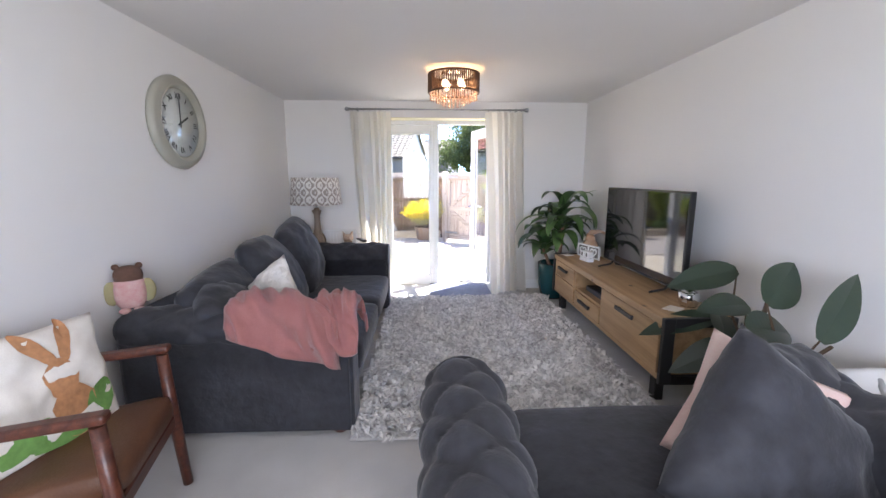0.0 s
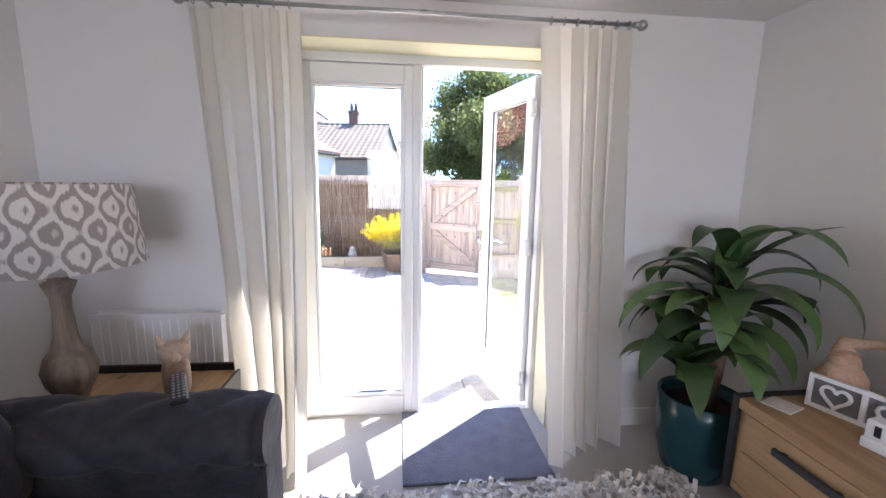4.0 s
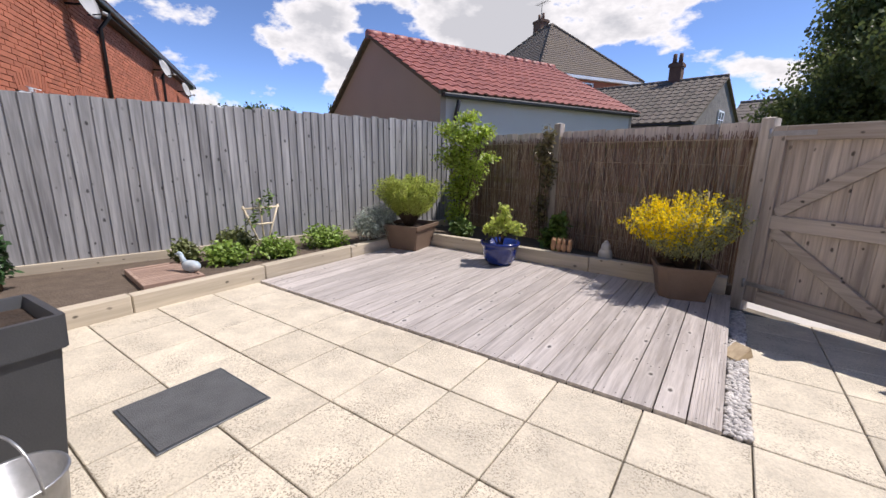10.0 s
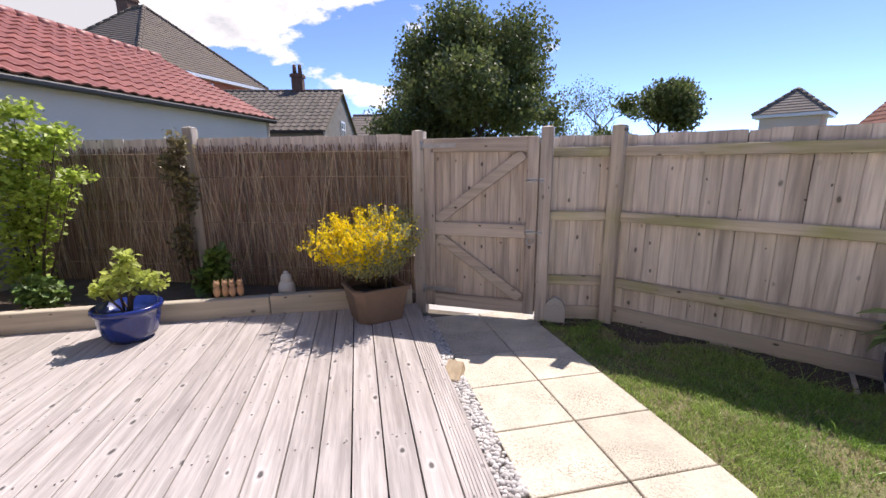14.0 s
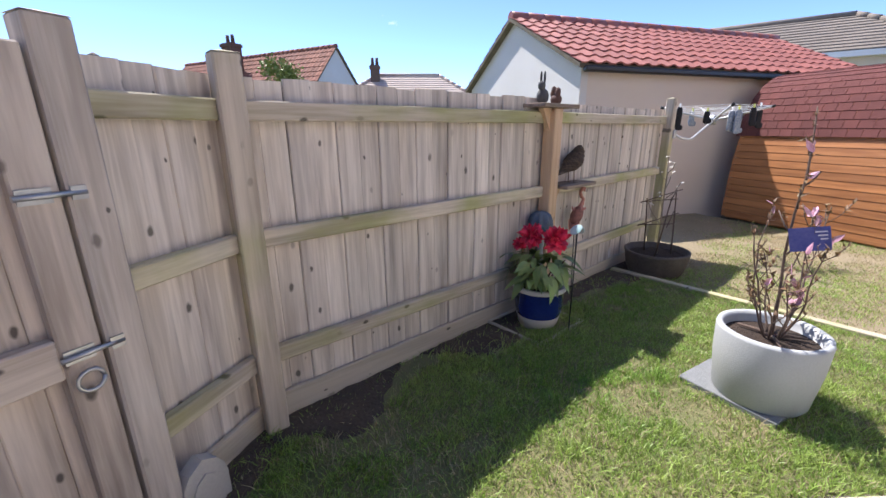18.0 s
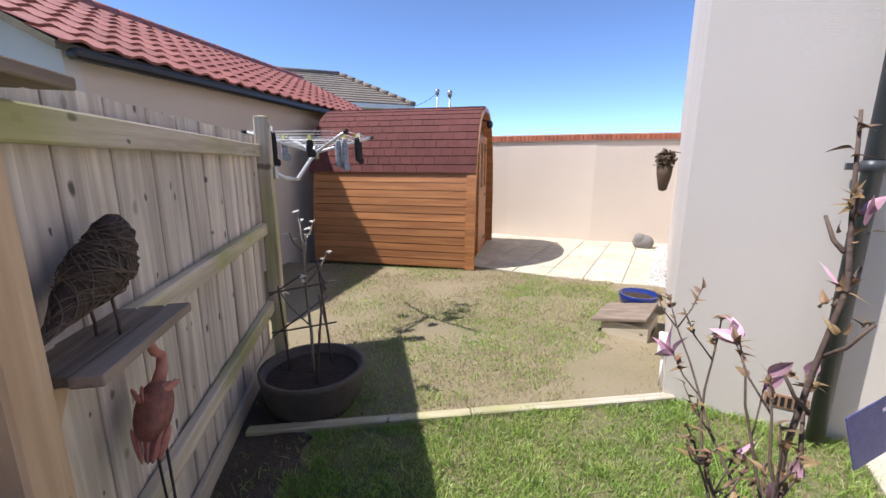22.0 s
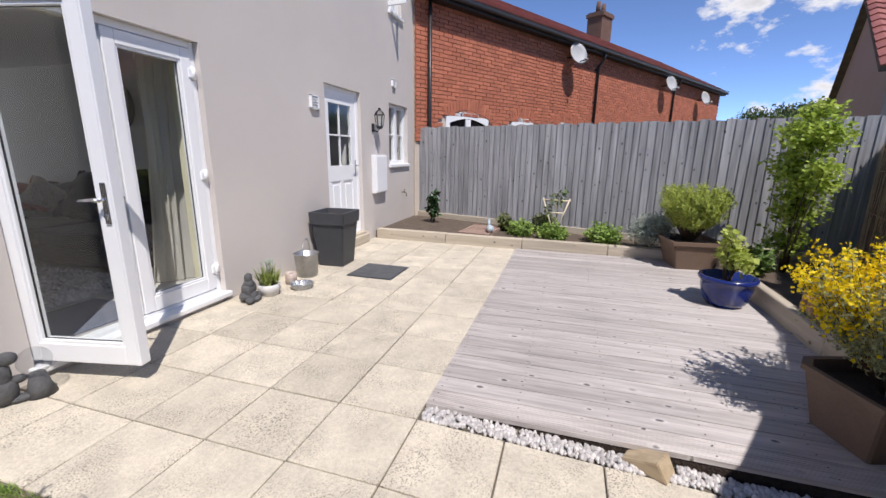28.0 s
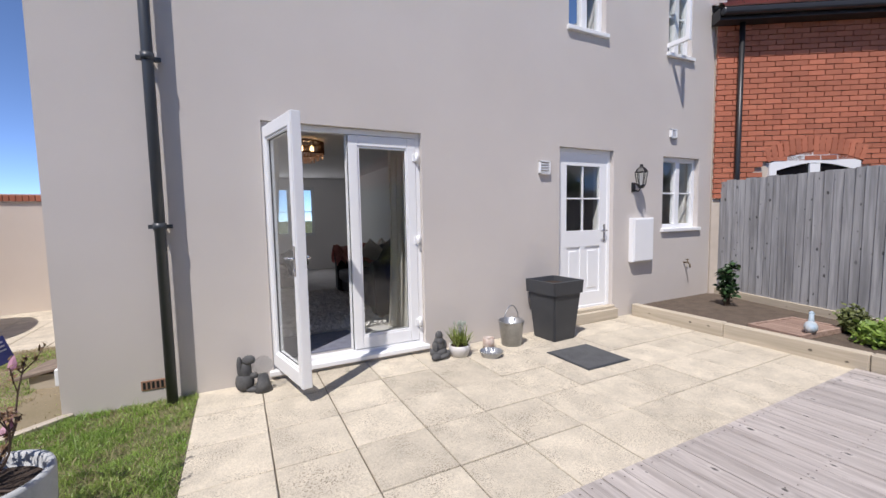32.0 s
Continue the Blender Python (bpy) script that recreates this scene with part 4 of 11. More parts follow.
def chimney(parent, x, y, z0, z1, w=0.55, material=None):
    bm = BM()
    box(bm, x - w / 2, x + w / 2, y - w * 0.4, y + w * 0.4, z0, z1)
    box(bm, x - w / 2 - 0.05, x + w / 2 + 0.05, y - w * 0.4 - 0.05, y + w * 0.4 + 0.05, z1 - 0.18, z1 - 0.05)
    c = part("chimney", bm, material or M_OLDBRICK, parent, "brick chimney stack")
    bm = BM()
    for k in (-1, 1):
        tube(bm, (x + k * w * 0.25, y, z1), (x + k * w * 0.25, y, z1 + 0.4), 0.10, 0.08, n=10)
    part("chimney_pot", bm, M_OLDBRICK, c)


def far_window(parent, x, y, z, w, h, face="y", sign=-1):
    """A small casement set on a far wall: frame proud, glass behind it."""
    bm = BM()
    t = 0.07
    for a, b, c, d in ((0, t, 0, h), (w - t, w, 0, h), (t, w - t, 0, t), (t, w - t, h - t, h), (w / 2 - t / 2, w / 2 + t / 2, t, h - t), (t, w - t, h * 0.5 - 0.02, h * 0.5 + 0.02)):
        if face == "y":
            box(bm, x + a, x + b, y + min(0, sign * 0.06), y + max(0, sign * 0.06), z + c, z + d)
        else:
            box(bm, x + min(0, sign * 0.06), x + max(0, sign * 0.06), y + a, y + b, z + c, z + d)
    f = part("window", bm, M_UPVC, parent, "white window frame")
    bm = BM()
    if face == "y":
        box(bm, x + 0.03, x + w - 0.03, y + min(sign * 0.005, sign * 0.02), y + max(sign * 0.005, sign * 0.02), z + 0.03, z + h - 0.03)
    else:
        box(bm, x + min(sign * 0.005, sign * 0.02), x + max(sign * 0.005, sign * 0.02), y + 0.03, y + w - 0.03, z + 0.03, z + h - 0.03)
    part("pane", bm, M_SCREEN, f, "dark window glass")


g1 = gabled("garage", (-4.8, 6.45), math.degrees(math.atan2(5.55, 2.1)), 6.0, 5.8, 2.45, 3.95, M_WHITER, M_TILE, "garage with a red pantile roof and beige rendered gable", tile=(0.24, 0.32), ends=M_GREIGE)
g1.matrix_basis = pose(-4.8, 6.45, -0.25, 0, 0, math.degrees(math.atan2(5.55, 2.1)))
bm = BM()
pipe_line(bm, [(0.3, -0.17, 2.5), (0.3, -0.06, 2.2), (0.3, -0.06, 0.2)], 0.04)
part("downpipe", bm, M_GUTTER, g1, "black downpipe")
g2 = gabled("garage", (7.72, -5.35), math.degrees(math.atan2(3.8, -1.05)), 6.55, -4.2, 2.25, 3.25, M_RENDER2, M_TILE, "cream rendered garage with a red pantile roof", tile=(0.24, 0.32), ends=M_WHITER)


# ---- fences ----
def board_mesh(name, w, h, t, material, taper=0.0, dx=0.0):
    bm = BM()
    v = [bm.verts.new(p) for p in ((0, 0, 0), (w, 0, 0), (w, t - taper, 0), (0, t, 0), (0, 0, h), (w, 0, h + dx), (w, t - taper, h + dx), (0, t, h))]
    for f in ((3, 2, 1, 0), (4, 5, 6, 7), (0, 1, 5, 4), (1, 2, 6, 5), (2, 3, 7, 6), (3, 0, 4, 7)):
        bm.faces.new([v[i] for i in f])
    bmesh.ops.bevel(bm, geom=[e for e in bm.edges if abs(e.verts[0].co.z - e.verts[1].co.z) > h * 0.5], offset=0.005, segments=1, affect="EDGES")
    return mesh_of(name, bm, material)


def board_fence(name, a, b, z0, z1, label, material=None, pitch=0.122, width=0.1185, rails=(0.30, 0.87, 1.40), side=1, gravel=0.16, thick=0.02):
    """Upright boards from a to b, with rails on the garden side (side: +1 is left of the line)."""
    ln, hd = along(a, b)
    f = thing(name, a[0], a[1], z0, hd, label, "fence", "garden fence panels")
    meshes = [board_mesh("board", width, z1 - z0 + k, thick, material or M_FENCE, dx=j) for k, j in ((0.0, 0.002), (-0.008, 0.0), (0.006, -0.003), (-0.003, 0.004))]
    n = math.ceil(ln / pitch)
    for i in range(n):
        q = random.uniform(-0.4, 0.4)
        piece("board", meshes[(i * 7 + i // 3) % 4], f, pose(i * ln / n, side * (-0.008 + 0.008 * (i % 2)), 0, 0, q * 0.3, 0))
    # added dark sheet behind the boards, standing in for shade in their gaps
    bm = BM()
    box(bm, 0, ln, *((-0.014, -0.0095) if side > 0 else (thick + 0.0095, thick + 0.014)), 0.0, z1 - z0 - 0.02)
    part("backing", bm, M_SOIL_SHADE, f)
    for r in rails:
        bm = BM()
        y0, y1 = (thick + 0.004, thick + 0.05) if side > 0 else (-0.054, -0.005)
        v = box(bm, 0, ln, y0, y1, r - z0 - 0.04, r - z0 + 0.04, bev=0.006)
        part("rail", bm, M_RAIL, f)
    if gravel:
        bm = BM()
        y0, y1 = (thick + 0.003, thick + 0.028) if side > 0 else (-0.03, -0.005)
        box(bm, 0, ln, y0, y1, -0.06, gravel, bev=0.004)
        part("gravel_board", bm, M_SLEEPER, f)
    return f


def fence_post(x, y, z0, z1, head, material, w=0.095, label="weathered square timber fence post"):
    p = thing("fence_post", x, y, z0, head, label, "fence post", "fence posts")
    bm = BM(); box(bm, -w / 2, w / 2, -w / 2, w / 2, 0, z1 - z0, bev=0.007)
    part("post", bm, material, p)
    bm = BM()
    v = [bm.verts.new(q) for q in ((-w / 2, -w / 2, 0), (w / 2, -w / 2, 0), (w / 2, w / 2, 0), (-w / 2, w / 2, 0), (0, 0, 0.012))]
    for i in range(4):
        bm.faces.new((v[i], v[(i + 1) % 4], v[4]))
    for q in bm.verts:
        q.co.z += z1 - z0
    part("cap", bm, material, p)
    return p


P_GATE_R, P1, P2, P3 = (0.93, 4.17), (1.46, 3.97), (2.79, 2.30), (4.25, 0.58)
HD23 = along(P1, P2)[1]
def out_from(p, a, b, d):
    """The point p moved d metres outwards from the fence line a to b."""
    ln_, h_ = along(a, b)
    return (p[0] - d * math.sin(radians(h_)), p[1] + d * math.cos(radians(h_)))


OFF = 0.085
board_fence("garden_fence", out_from(P1, P_GATE_R, P1, OFF), out_from(P_GATE_R, P_GATE_R, P1, OFF), -0.1, 1.53, "weathered upright timber fence boards with mossy rails", side=1)
board_fence("garden_fence", out_from(P2, P1, P2, OFF), out_from(P1, P1, P2, OFF), -0.08, 1.53, "weathered timber fence panel with mossy rails and dark knots", side=1)
board_fence("garden_fence", out_from(P3, P2, P3, OFF), out_from(P2, P2, P3, OFF), -0.12, 1.50, "sunlit grey timber fence panel by the clothes airer", side=1)
fence_post(*P1, -0.1, 1.60, HD23, M_POST, 0.10, "mossy square timber fence post")
fence_post(*P2, -0.1, 1.46, HD23, M_NEWPOST, 0.10, "fresh orange pine fence post under the bird shelf")
fence_post(*P3, -0.15, 1.62, HD23, M_POST, 0.09, "grey fence post at the end of the fence")
fence_post(0.936, 4.172, -0.12, 1.60, -30, M_FENCE, 0.10, "square weathered timber gate post")
fence_post(-0.048, 4.727, -0.14, 1.60, -30, M_FENCE, 0.105, "weathered gate hanging post")

# feather-edge fence along the planted bed
LF0, LF1 = (-5.93, 0.03), (-4.09, 6.28)
ln, hd = along(LF0, LF1)
lf = thing("garden_fence", LF0[0], LF0[1], 0.0, hd, "silver-grey feather-edge timber fence", "fence", "garden fence panels")
meshes = [board_mesh("board", 0.125, 1.64 + k, 0.022, M_GREYFENCE, taper=-0.012) for k in (0.0, -0.01, 0.008, 0.003)]
n = int(ln / 0.098)
for i in range(n):
    piece("board", meshes[(i * 5 + i // 4) % 4], lf, pose(i * ln / n, -0.05, 0.14 + 0.004 * (i % 3), 0, random.uniform(-0.5, 0.5), 8.0))
bm = BM(); box(bm, 0, ln, -0.075, -0.035, 0.02, 0.20, bev=0.004)
part("gravel_board", bm, M_SLEEPER, lf)

# back fence with its willow screen
BF0, BF1 = (-4.09, 6.25), (-0.08, 4.83)
ln, hd = along(BF0, BF1)
board_fence("garden_fence", BF0, BF1, 0.0, 1.58, "dark timber fence behind a willow screen", material=M_FENCE, side=-1, rails=(0.4, 0.9, 1.4), gravel=0.2)
fence_post(-2.215, 5.565, -0.1, 1.68, hd, M_FENCE, 0.10, "grey fence post between the willow screens")
M_WILLOW = island(mat("brown_willow", (0.235, 0.15, 0.11), 0.85, (0.14, 0.088, 0.064), scale=6, fine=40, bump=0.2), 0.4)
M_WILLOW2 = island(mat("pale_willow", (0.50, 0.40, 0.29), 0.8, (0.38, 0.29, 0.20), scale=6, fine=40, bump=0.1), 0.25)
for a0, a1 in ((0.02, 1.94), (2.06, ln - 0.02)):
    s = thing("willow_screen", BF0[0], BF0[1], 0.1, hd, "brown woven willow screen tied to the fence", "screen", "willow screens")
    for nm, mt, step, rad, tilt in (("willow_weave", M_WILLOW, 0.0075, 0.0042, 0.02), ("loose_weave", M_WILLOW2, 0.024, 0.0028, 0.24)):
        verts, faces = [], []
        x = a0
        while x < a1:
            t = random.uniform(-1, 1) * tilt * 1.4
            y = -0.075 - random.random() * 0.012 - (0.014 if nm == "loose_weave" else 0)
            h = 1.36 + random.uniform(-0.03, 0.05)
            k = len(verts)
            for z, xx in ((0.0, x), (h, min(a1, max(a0, x + t * h)))):
                for q in range(3):
                    verts.append((xx + rad * math.cos(q * 2.094), y + rad * math.sin(q * 2.094), z))
            faces += [(k + q, k + (q + 1) % 3, k + 3 + (q + 1) % 3, k + 3 + q) for q in range(3)] + [(k + 3, k + 4, k + 5)]
            x += step * random.uniform(0.6, 1.4)
        ob = new(nm, from_arrays(nm, verts, faces, mt))
        ob.parent = s
        tagged(ob, kind="stuff")
    for z in (0.2, 0.65, 1.1, 1.33):
        bm = BM(); tube(bm, (a0, -0.095, z), (a1, -0.095, z), 0.004, n=5)
        part("wire", bm, M_WILLOW2, s)

# gate
ga, gb = (0.0, 4.70), (0.885, 4.205)
ln, hd = along(ga, gb)
gate = thing("garden_gate", ga[0], ga[1], -0.05, hd, "closed weathered ledged timber garden gate", "gate")
M_GATEB = wood("gate_board_wood", (0.60, 0.52, 0.445), (0.43, 0.36, 0.30), axis=2, rough=0.85, rand=0.14, ring=7, streak=0.7)
gm = [board_mesh("board", 0.109, 1.50 + k, 0.018, M_GATEB) for k in (0, -0.006, 0.004)]
n = 9
for i in range(n):
    piece("board", gm[i % 3], gate, pose(0.02 + i * (ln - 0.04) / n, 0.004 + 0.004 * (i % 2), 0.04, 0, 0, 0))
# strips added behind both side gaps to block the light from beyond
for x0, x1 in ((-0.045, 0.03), (ln - 0.03, ln + 0.045)):
    bm = BM(); box(bm, x0, x1, 0.032, 0.05, 0.03, 1.54, bev=0.003); part("stop", bm, M_GATEB, gate)
GATE_M = wood("gate_rail_wood", (0.55, 0.475, 0.40), (0.39, 0.325, 0.265), axis=0, rough=0.85, rand=0.08, ring=6)
for nm, x0, x1, z0, z1 in (("stile", 0.0, 0.095, 0.03, 1.58), ("stile", ln - 0.095, ln, 0.03, 1.58), ("top_rail", 0.095, ln - 0.095, 1.46, 1.58), ("middle_rail", 0.095, ln - 0.095, 0.72, 0.84), ("bottom_rail", 0.095, ln - 0.095, 0.03, 0.15)):
    bm = BM(); box(bm, x0, x1, -0.042, 0.003, z0, z1, bev=0.005)
    part(nm, bm, M_GATEB if nm == "stile" else GATE_M, gate)
for zb, zt, flip in ((0.84, 1.46, False), (0.15, 0.72, True)):
    p, q = ((0.10, zb), (ln - 0.10, zt)) if not flip else ((0.10, zt), (ln - 0.10, zb))
    dx, dz = q[0] - p[0], q[1] - p[1]
    L = math.hypot(dx, dz)
    bm = BM(); box(bm, 0.03, L - 0.03, -0.038, 0.001, -0.045, 0.045, bev=0.004, m=None)
    bmesh.ops.transform(bm, matrix=Matrix.Translation((p[0], 0, p[1])) @ Matrix.Rotation(-math.atan2(dz, dx), 4, "Y"), verts=bm.verts)
    part("brace", bm, GATE_M, gate)
for z in (1.22, 0.78):
    bm = BM()
    tube(bm, (ln - 0.10, -0.055, z), (ln + 0.05, -0.055, z), 0.008, n=8)
    box(bm, ln - 0.09, ln - 0.02, -0.048, -0.043, z - 0.02, z + 0.02); box(bm, ln + 0.015, ln + 0.05, -0.06, -0.043, z - 0.018, z + 0.018)
    part("bolt", bm, M_STEEL, gate, "steel slide bolt")
bm = BM()
pipe_line(bm, [(ln - 0.05 + 0.032 * math.cos(t * 0.5236), -0.06, 0.70 + 0.032 * math.sin(t * 0.5236)) for t in range(13)], 0.006, n=6)
part("ring_latch", bm, M_STEEL, gate, "steel ring latch")
for z in (0.2, 1.52):
    bm = BM(); box(bm, -0.05, 0.30, -0.047, -0.043, z - 0.02, z + 0.02)
    tube(bm, (-0.02, -0.05, z - 0.04), (-0.02, -0.05, z + 0.04), 0.012, n=8)
    part("hinge", bm, M_STEEL, gate, "steel strap hinge")

# ---- raised beds ----
def sleeper_run(a, b, z0, z1, t, label, step=1.2):
    ln, hd = along(a, b)
    k = max(1, round(ln / step))
    s = thing("sleeper_edging", a[0], a[1], z0, hd, label, "bed edging", "timber bed edging")
    for i in range(k):
        bm = BM(); box(bm, i * ln / k + 0.003, (i + 1) * ln / k - 0.003, -t / 2, t / 2, 0, z1 - z0 - 0.004 * (i % 2), bev=0.008)
        part("sleeper", bm, M_SLEEPER, s)


sleeper_run((-4.06, 0.06), (-4.02, 4.60), -0.02, 0.155, 0.10, "low pine sleepers edging the planted bed")
sleeper_run((-3.96, 4.68), (-0.16, 4.645), -0.05, 0.185, 0.09, "pine sleepers edging the bed under the willow screen")
_ln, _hd = along(DIVIDER[0], DIVIDER[1])
edge = thing("sleeper_edging", DIVIDER[0][0], DIVIDER[0][1], 0.02, _hd, "grey timber boards edging the lawn", "lawn edging", "timber bed edging")
for i in range(2):
    bm = BM(); box(bm, _ln * i / 2 + 0.003, _ln * (i + 1) / 2 - 0.003, -0.03, 0.03, -0.12, 0.0, bev=0.006, m=Matrix.Rotation(radians(1.25), 4, "Y"))
    part("edging_board", bm, M_RAIL, edge)
bm = BM(); prism(bm, [(-5.86, 0.0), (-4.11, 0.0), (-4.07, 4.58), (-4.55, 4.6)], -0.2, 0.105)
prism(bm, [(-4.6, 4.62), (-4.0, 4.72), (-0.12, 4.685), (-0.12, 4.80), (-4.10, 6.22)], -0.2, 0.09)
bmesh.ops.subdivide_edges(bm, edges=bm.edges, cuts=6, use_grid_fill=True)
setting("ground_bed", bm, M_DRYSOIL, "dry soil in the raised bed")

# ---- far garden wall ----
W_PTS = [(6.9, -4.9), (4.6, -5.25), (3.02, -5.42), (1.715, -5.75)]
for a, b in zip(W_PTS, W_PTS[1:]):
    ln, hd = along(a, b)
    w = thing("garden_wall", a[0], a[1], -0.25, hd, "cream rendered garden wall with a brick coping", "garden wall", "garden walls")
    bm = BM(); box(bm, 0, ln, 0.0, 0.22, 0, 1.95)
    part("wall", bm, M_RENDER2, w)
    bm = BM(); box(bm, 0, ln, -0.02, 0.24, 1.952, 1.985); box(bm, 0, ln, -0.005, 0.225, 2.065, 2.09)
    part("coping", bm, M_BRICKM, w)
    k = int(ln / 0.075)
    cm = BM(); box(cm, 0.004, ln / k - 0.004, -0.03, 0.25, 0, 0.10, bev=0.004)
    cm = mesh_of("brick", cm, M_BRICKP)
    for i in range(k):
        piece("brick", cm, w, pose(i * ln / k, 0, 1.97 + 0.002 * (i % 3)))


# ---- soft and grown shapes ----
def sgn_pow(v, e):
    return math.copysign(abs(v) ** e, v)


def puff(bm, a, b, c, e1=0.45, e2=0.45, nu=22, nv=14, m=None, dent=0.0, seed=0.0):
    """A plump squared-off body with half sizes a, b, c; dent wrinkles it."""
    rings = []
    for j in range(nv + 1):
        t = -math.pi / 2 + math.pi * j / nv
        ring = []
        for i in range(nu):
            p = 2 * math.pi * i / nu
            q = Vector((a * sgn_pow(math.cos(t), e1) * sgn_pow(math.cos(p), e2), b * sgn_pow(math.cos(t), e1) * sgn_pow(math.sin(p), e2), c * sgn_pow(math.sin(t), e1)))
            if dent:
                q *= 1 + dent * (noise.noise(Vector((q.x * 6 + seed, q.y * 6, q.z * 6))) + 1.2 * abs(noise.noise(Vector((q.x * 11 + seed, q.y * 9, q.z * 9)))))
            ring.append(q)
        rings.append(ring)
    if m is not None:
        rings = [[m @ q for q in r] for r in rings]
    vs = [[bm.verts.new(q) for q in r] for r in rings[1:-1]]
    lo, hi = bm.verts.new(rings[0][0]), bm.verts.new(rings[-1][0])
    for r, s in zip(vs, vs[1:]):
        for i in range(nu):
            bm.faces.new((r[i], r[(i + 1) % nu], s[(i + 1) % nu], s[i])).smooth = True
    for i in range(nu):
        bm.faces.new((lo, vs[0][(i + 1) % nu], vs[0][i])).smooth = True
        bm.faces.new((hi, vs[-1][i], vs[-1][(i + 1) % nu])).smooth = True


def pillow(bm, w, h, t, m, n=26, pinch=0.9, seed=0.0, soft=0.0):
    """A square scatter cushion: thick in the middle, thin edge, drawn-out corners."""
    grid = {}
    for s in (1, -1):
        for i in range(n + 1):
            for j in range(n + 1):
                u, v = 2 * i / n - 1, 2 * j / n - 1
                th = t / 2 * ((1 - u * u) * (1 - v * v)) ** 0.38
                wr = 0.016 * noise.noise(Vector((u * 3 + seed, v * 3, s * 2))) + 0.010 * abs(noise.noise(Vector((u * 5 + v * 3 + seed, v * 7 - u * 2, s * 3)))) - 0.004 * noise.noise(Vector((u * 13, v * 13 + seed, s)))
                k = 1 - (1 - pinch) * ((1 - abs(u)) if abs(v) > abs(u) else (1 - abs(v))) * max(abs(u), abs(v)) ** 6
                p = m @ Vector((u * w / 2 * k * math.sqrt(1 - soft * v * v), v * h / 2 * k * math.sqrt(1 - soft * u * u), s * th + wr * (1 if th > 0.004 else 0)))
                if s < 0 and (i in (0, n) or j in (0, n)):
                    grid[s, i, j] = grid[1, i, j]
                else:
                    grid[s, i, j] = bm.verts.new(p)
        for i in range(n):
            for j in range(n):
                q = [grid[s, i, j], grid[s, i + 1, j], grid[s, i + 1, j + 1], grid[s, i, j + 1]]
                bm.faces.new(q if s > 0 else q[::-1]).smooth = True


def tufted_roll(bm, length, r, base_h, depth, nx=64, na=30, cells=4.0, axis_y=True):
    """A rolled sofa arm along +x: upright outer panel, buttoned roll on top, inner face."""
    prof = [(-depth / 2, 0.0, 0), (-depth / 2, base_h * 0.5, 0), (-depth / 2, base_h - r * 0.4, 0)]
    k = na
    for i in range(k + 1):
        t = math.pi * 1.12 - (math.pi * 1.24) * i / k
        prof.append((r * math.cos(t) * 1.05, base_h + r * math.sin(t), 1))
    prof += [(depth / 2, base_h - r * 0.5, 0), (depth / 2, base_h * 0.5, 0), (depth / 2, 0.0, 0)]
    cols = []
    for i in range(nx + 1):
        x = length * i / nx
        end = min(1.0, min(x, length - x) / 0.035) ** 0.5
        col = []
        for j, (y, z, f) in enumerate(prof):
            if f:
                a, b = cells * i / nx, (j - 3) / k * 2.6
                d = abs(math.sin(math.pi * (a + b) / 1.0) * math.sin(math.pi * (a - b) / 1.0)) ** 0.45
                s = (0.83 + 0.18 * d) * (0.78 + 0.22 * end)
                cy, cz = 0.0, base_h
                y, z = cy + (y - cy) * s, cz + (z - cz) * s
                z += 0.004 * noise.noise(Vector((x * 14, y * 14, z * 14)))
            col.append(bm.verts.new((x, y, z)))
        cols.append(col)
    for a, b in zip(cols, cols[1:]):
        for j in range(len(a) - 1):
            bm.faces.new((a[j], b[j], b[j + 1], a[j + 1])).smooth = True
    bm.faces.new(cols[0]); bm.faces.new(cols[-1][::-1])
    bmesh.ops.recalc_face_normals(bm, faces=bm.faces)


def blade_leaf(verts, faces, m, length, width, droop=0.25, n=6, fold=0.15, tip=1.0):
    """One leaf along local +x, curved down, creased along its rib."""
    k = len(verts)
    for i in range(n + 1):
        t = i / n
        w = width / 2 * (math.sin(math.pi * min(1.0, t * 0.97 + 0.03) ** 0.75) ** tip)
        x = length * t * (1 - 0.12 * droop * t)
        z = -droop * length * t * t
        for s in (-1, 0, 1):
            verts.append(tuple(m @ Vector((x, s * w, z + abs(s) * w * fold))))
    for i in range(n):
        for s in (0, 1):
            a = k + i * 3 + s
            faces.append((a, a + 3, a + 4, a + 1))


def arched_leaf(verts, faces, base, az, el0, el1, length, width, n=14, fold=0.2):
    """A strap leaf that leaves its stem at one slope and hangs at another, creased along its rib."""
    k, p = len(verts), Vector(base)
    out, side = Vector((math.cos(az), math.sin(az), 0)), Vector((-math.sin(az), math.cos(az), 0))
    for i in range(n + 1):
        t = i / n
        e = el0 + (el1 - el0) * t ** 1.2
        d = out * math.cos(e) + Vector((0, 0, math.sin(e)))
        up = Vector((0, 0, math.cos(e))) - out * math.sin(e)
        w = width / 2 * max(0.04, math.sin(math.pi * min(1.0, 0.08 + 0.92 * t) ** 0.85) ** 0.8)
        for q in (-1, 0, 1):
            verts.append(tuple(p + side * q * w + up * abs(q) * w * fold))
        p = p + d * length / n
    for i in range(n):
        for q in (0, 1):
            a = k + i * 3 + q
            faces.append((a, a + 3, a + 4, a + 1))


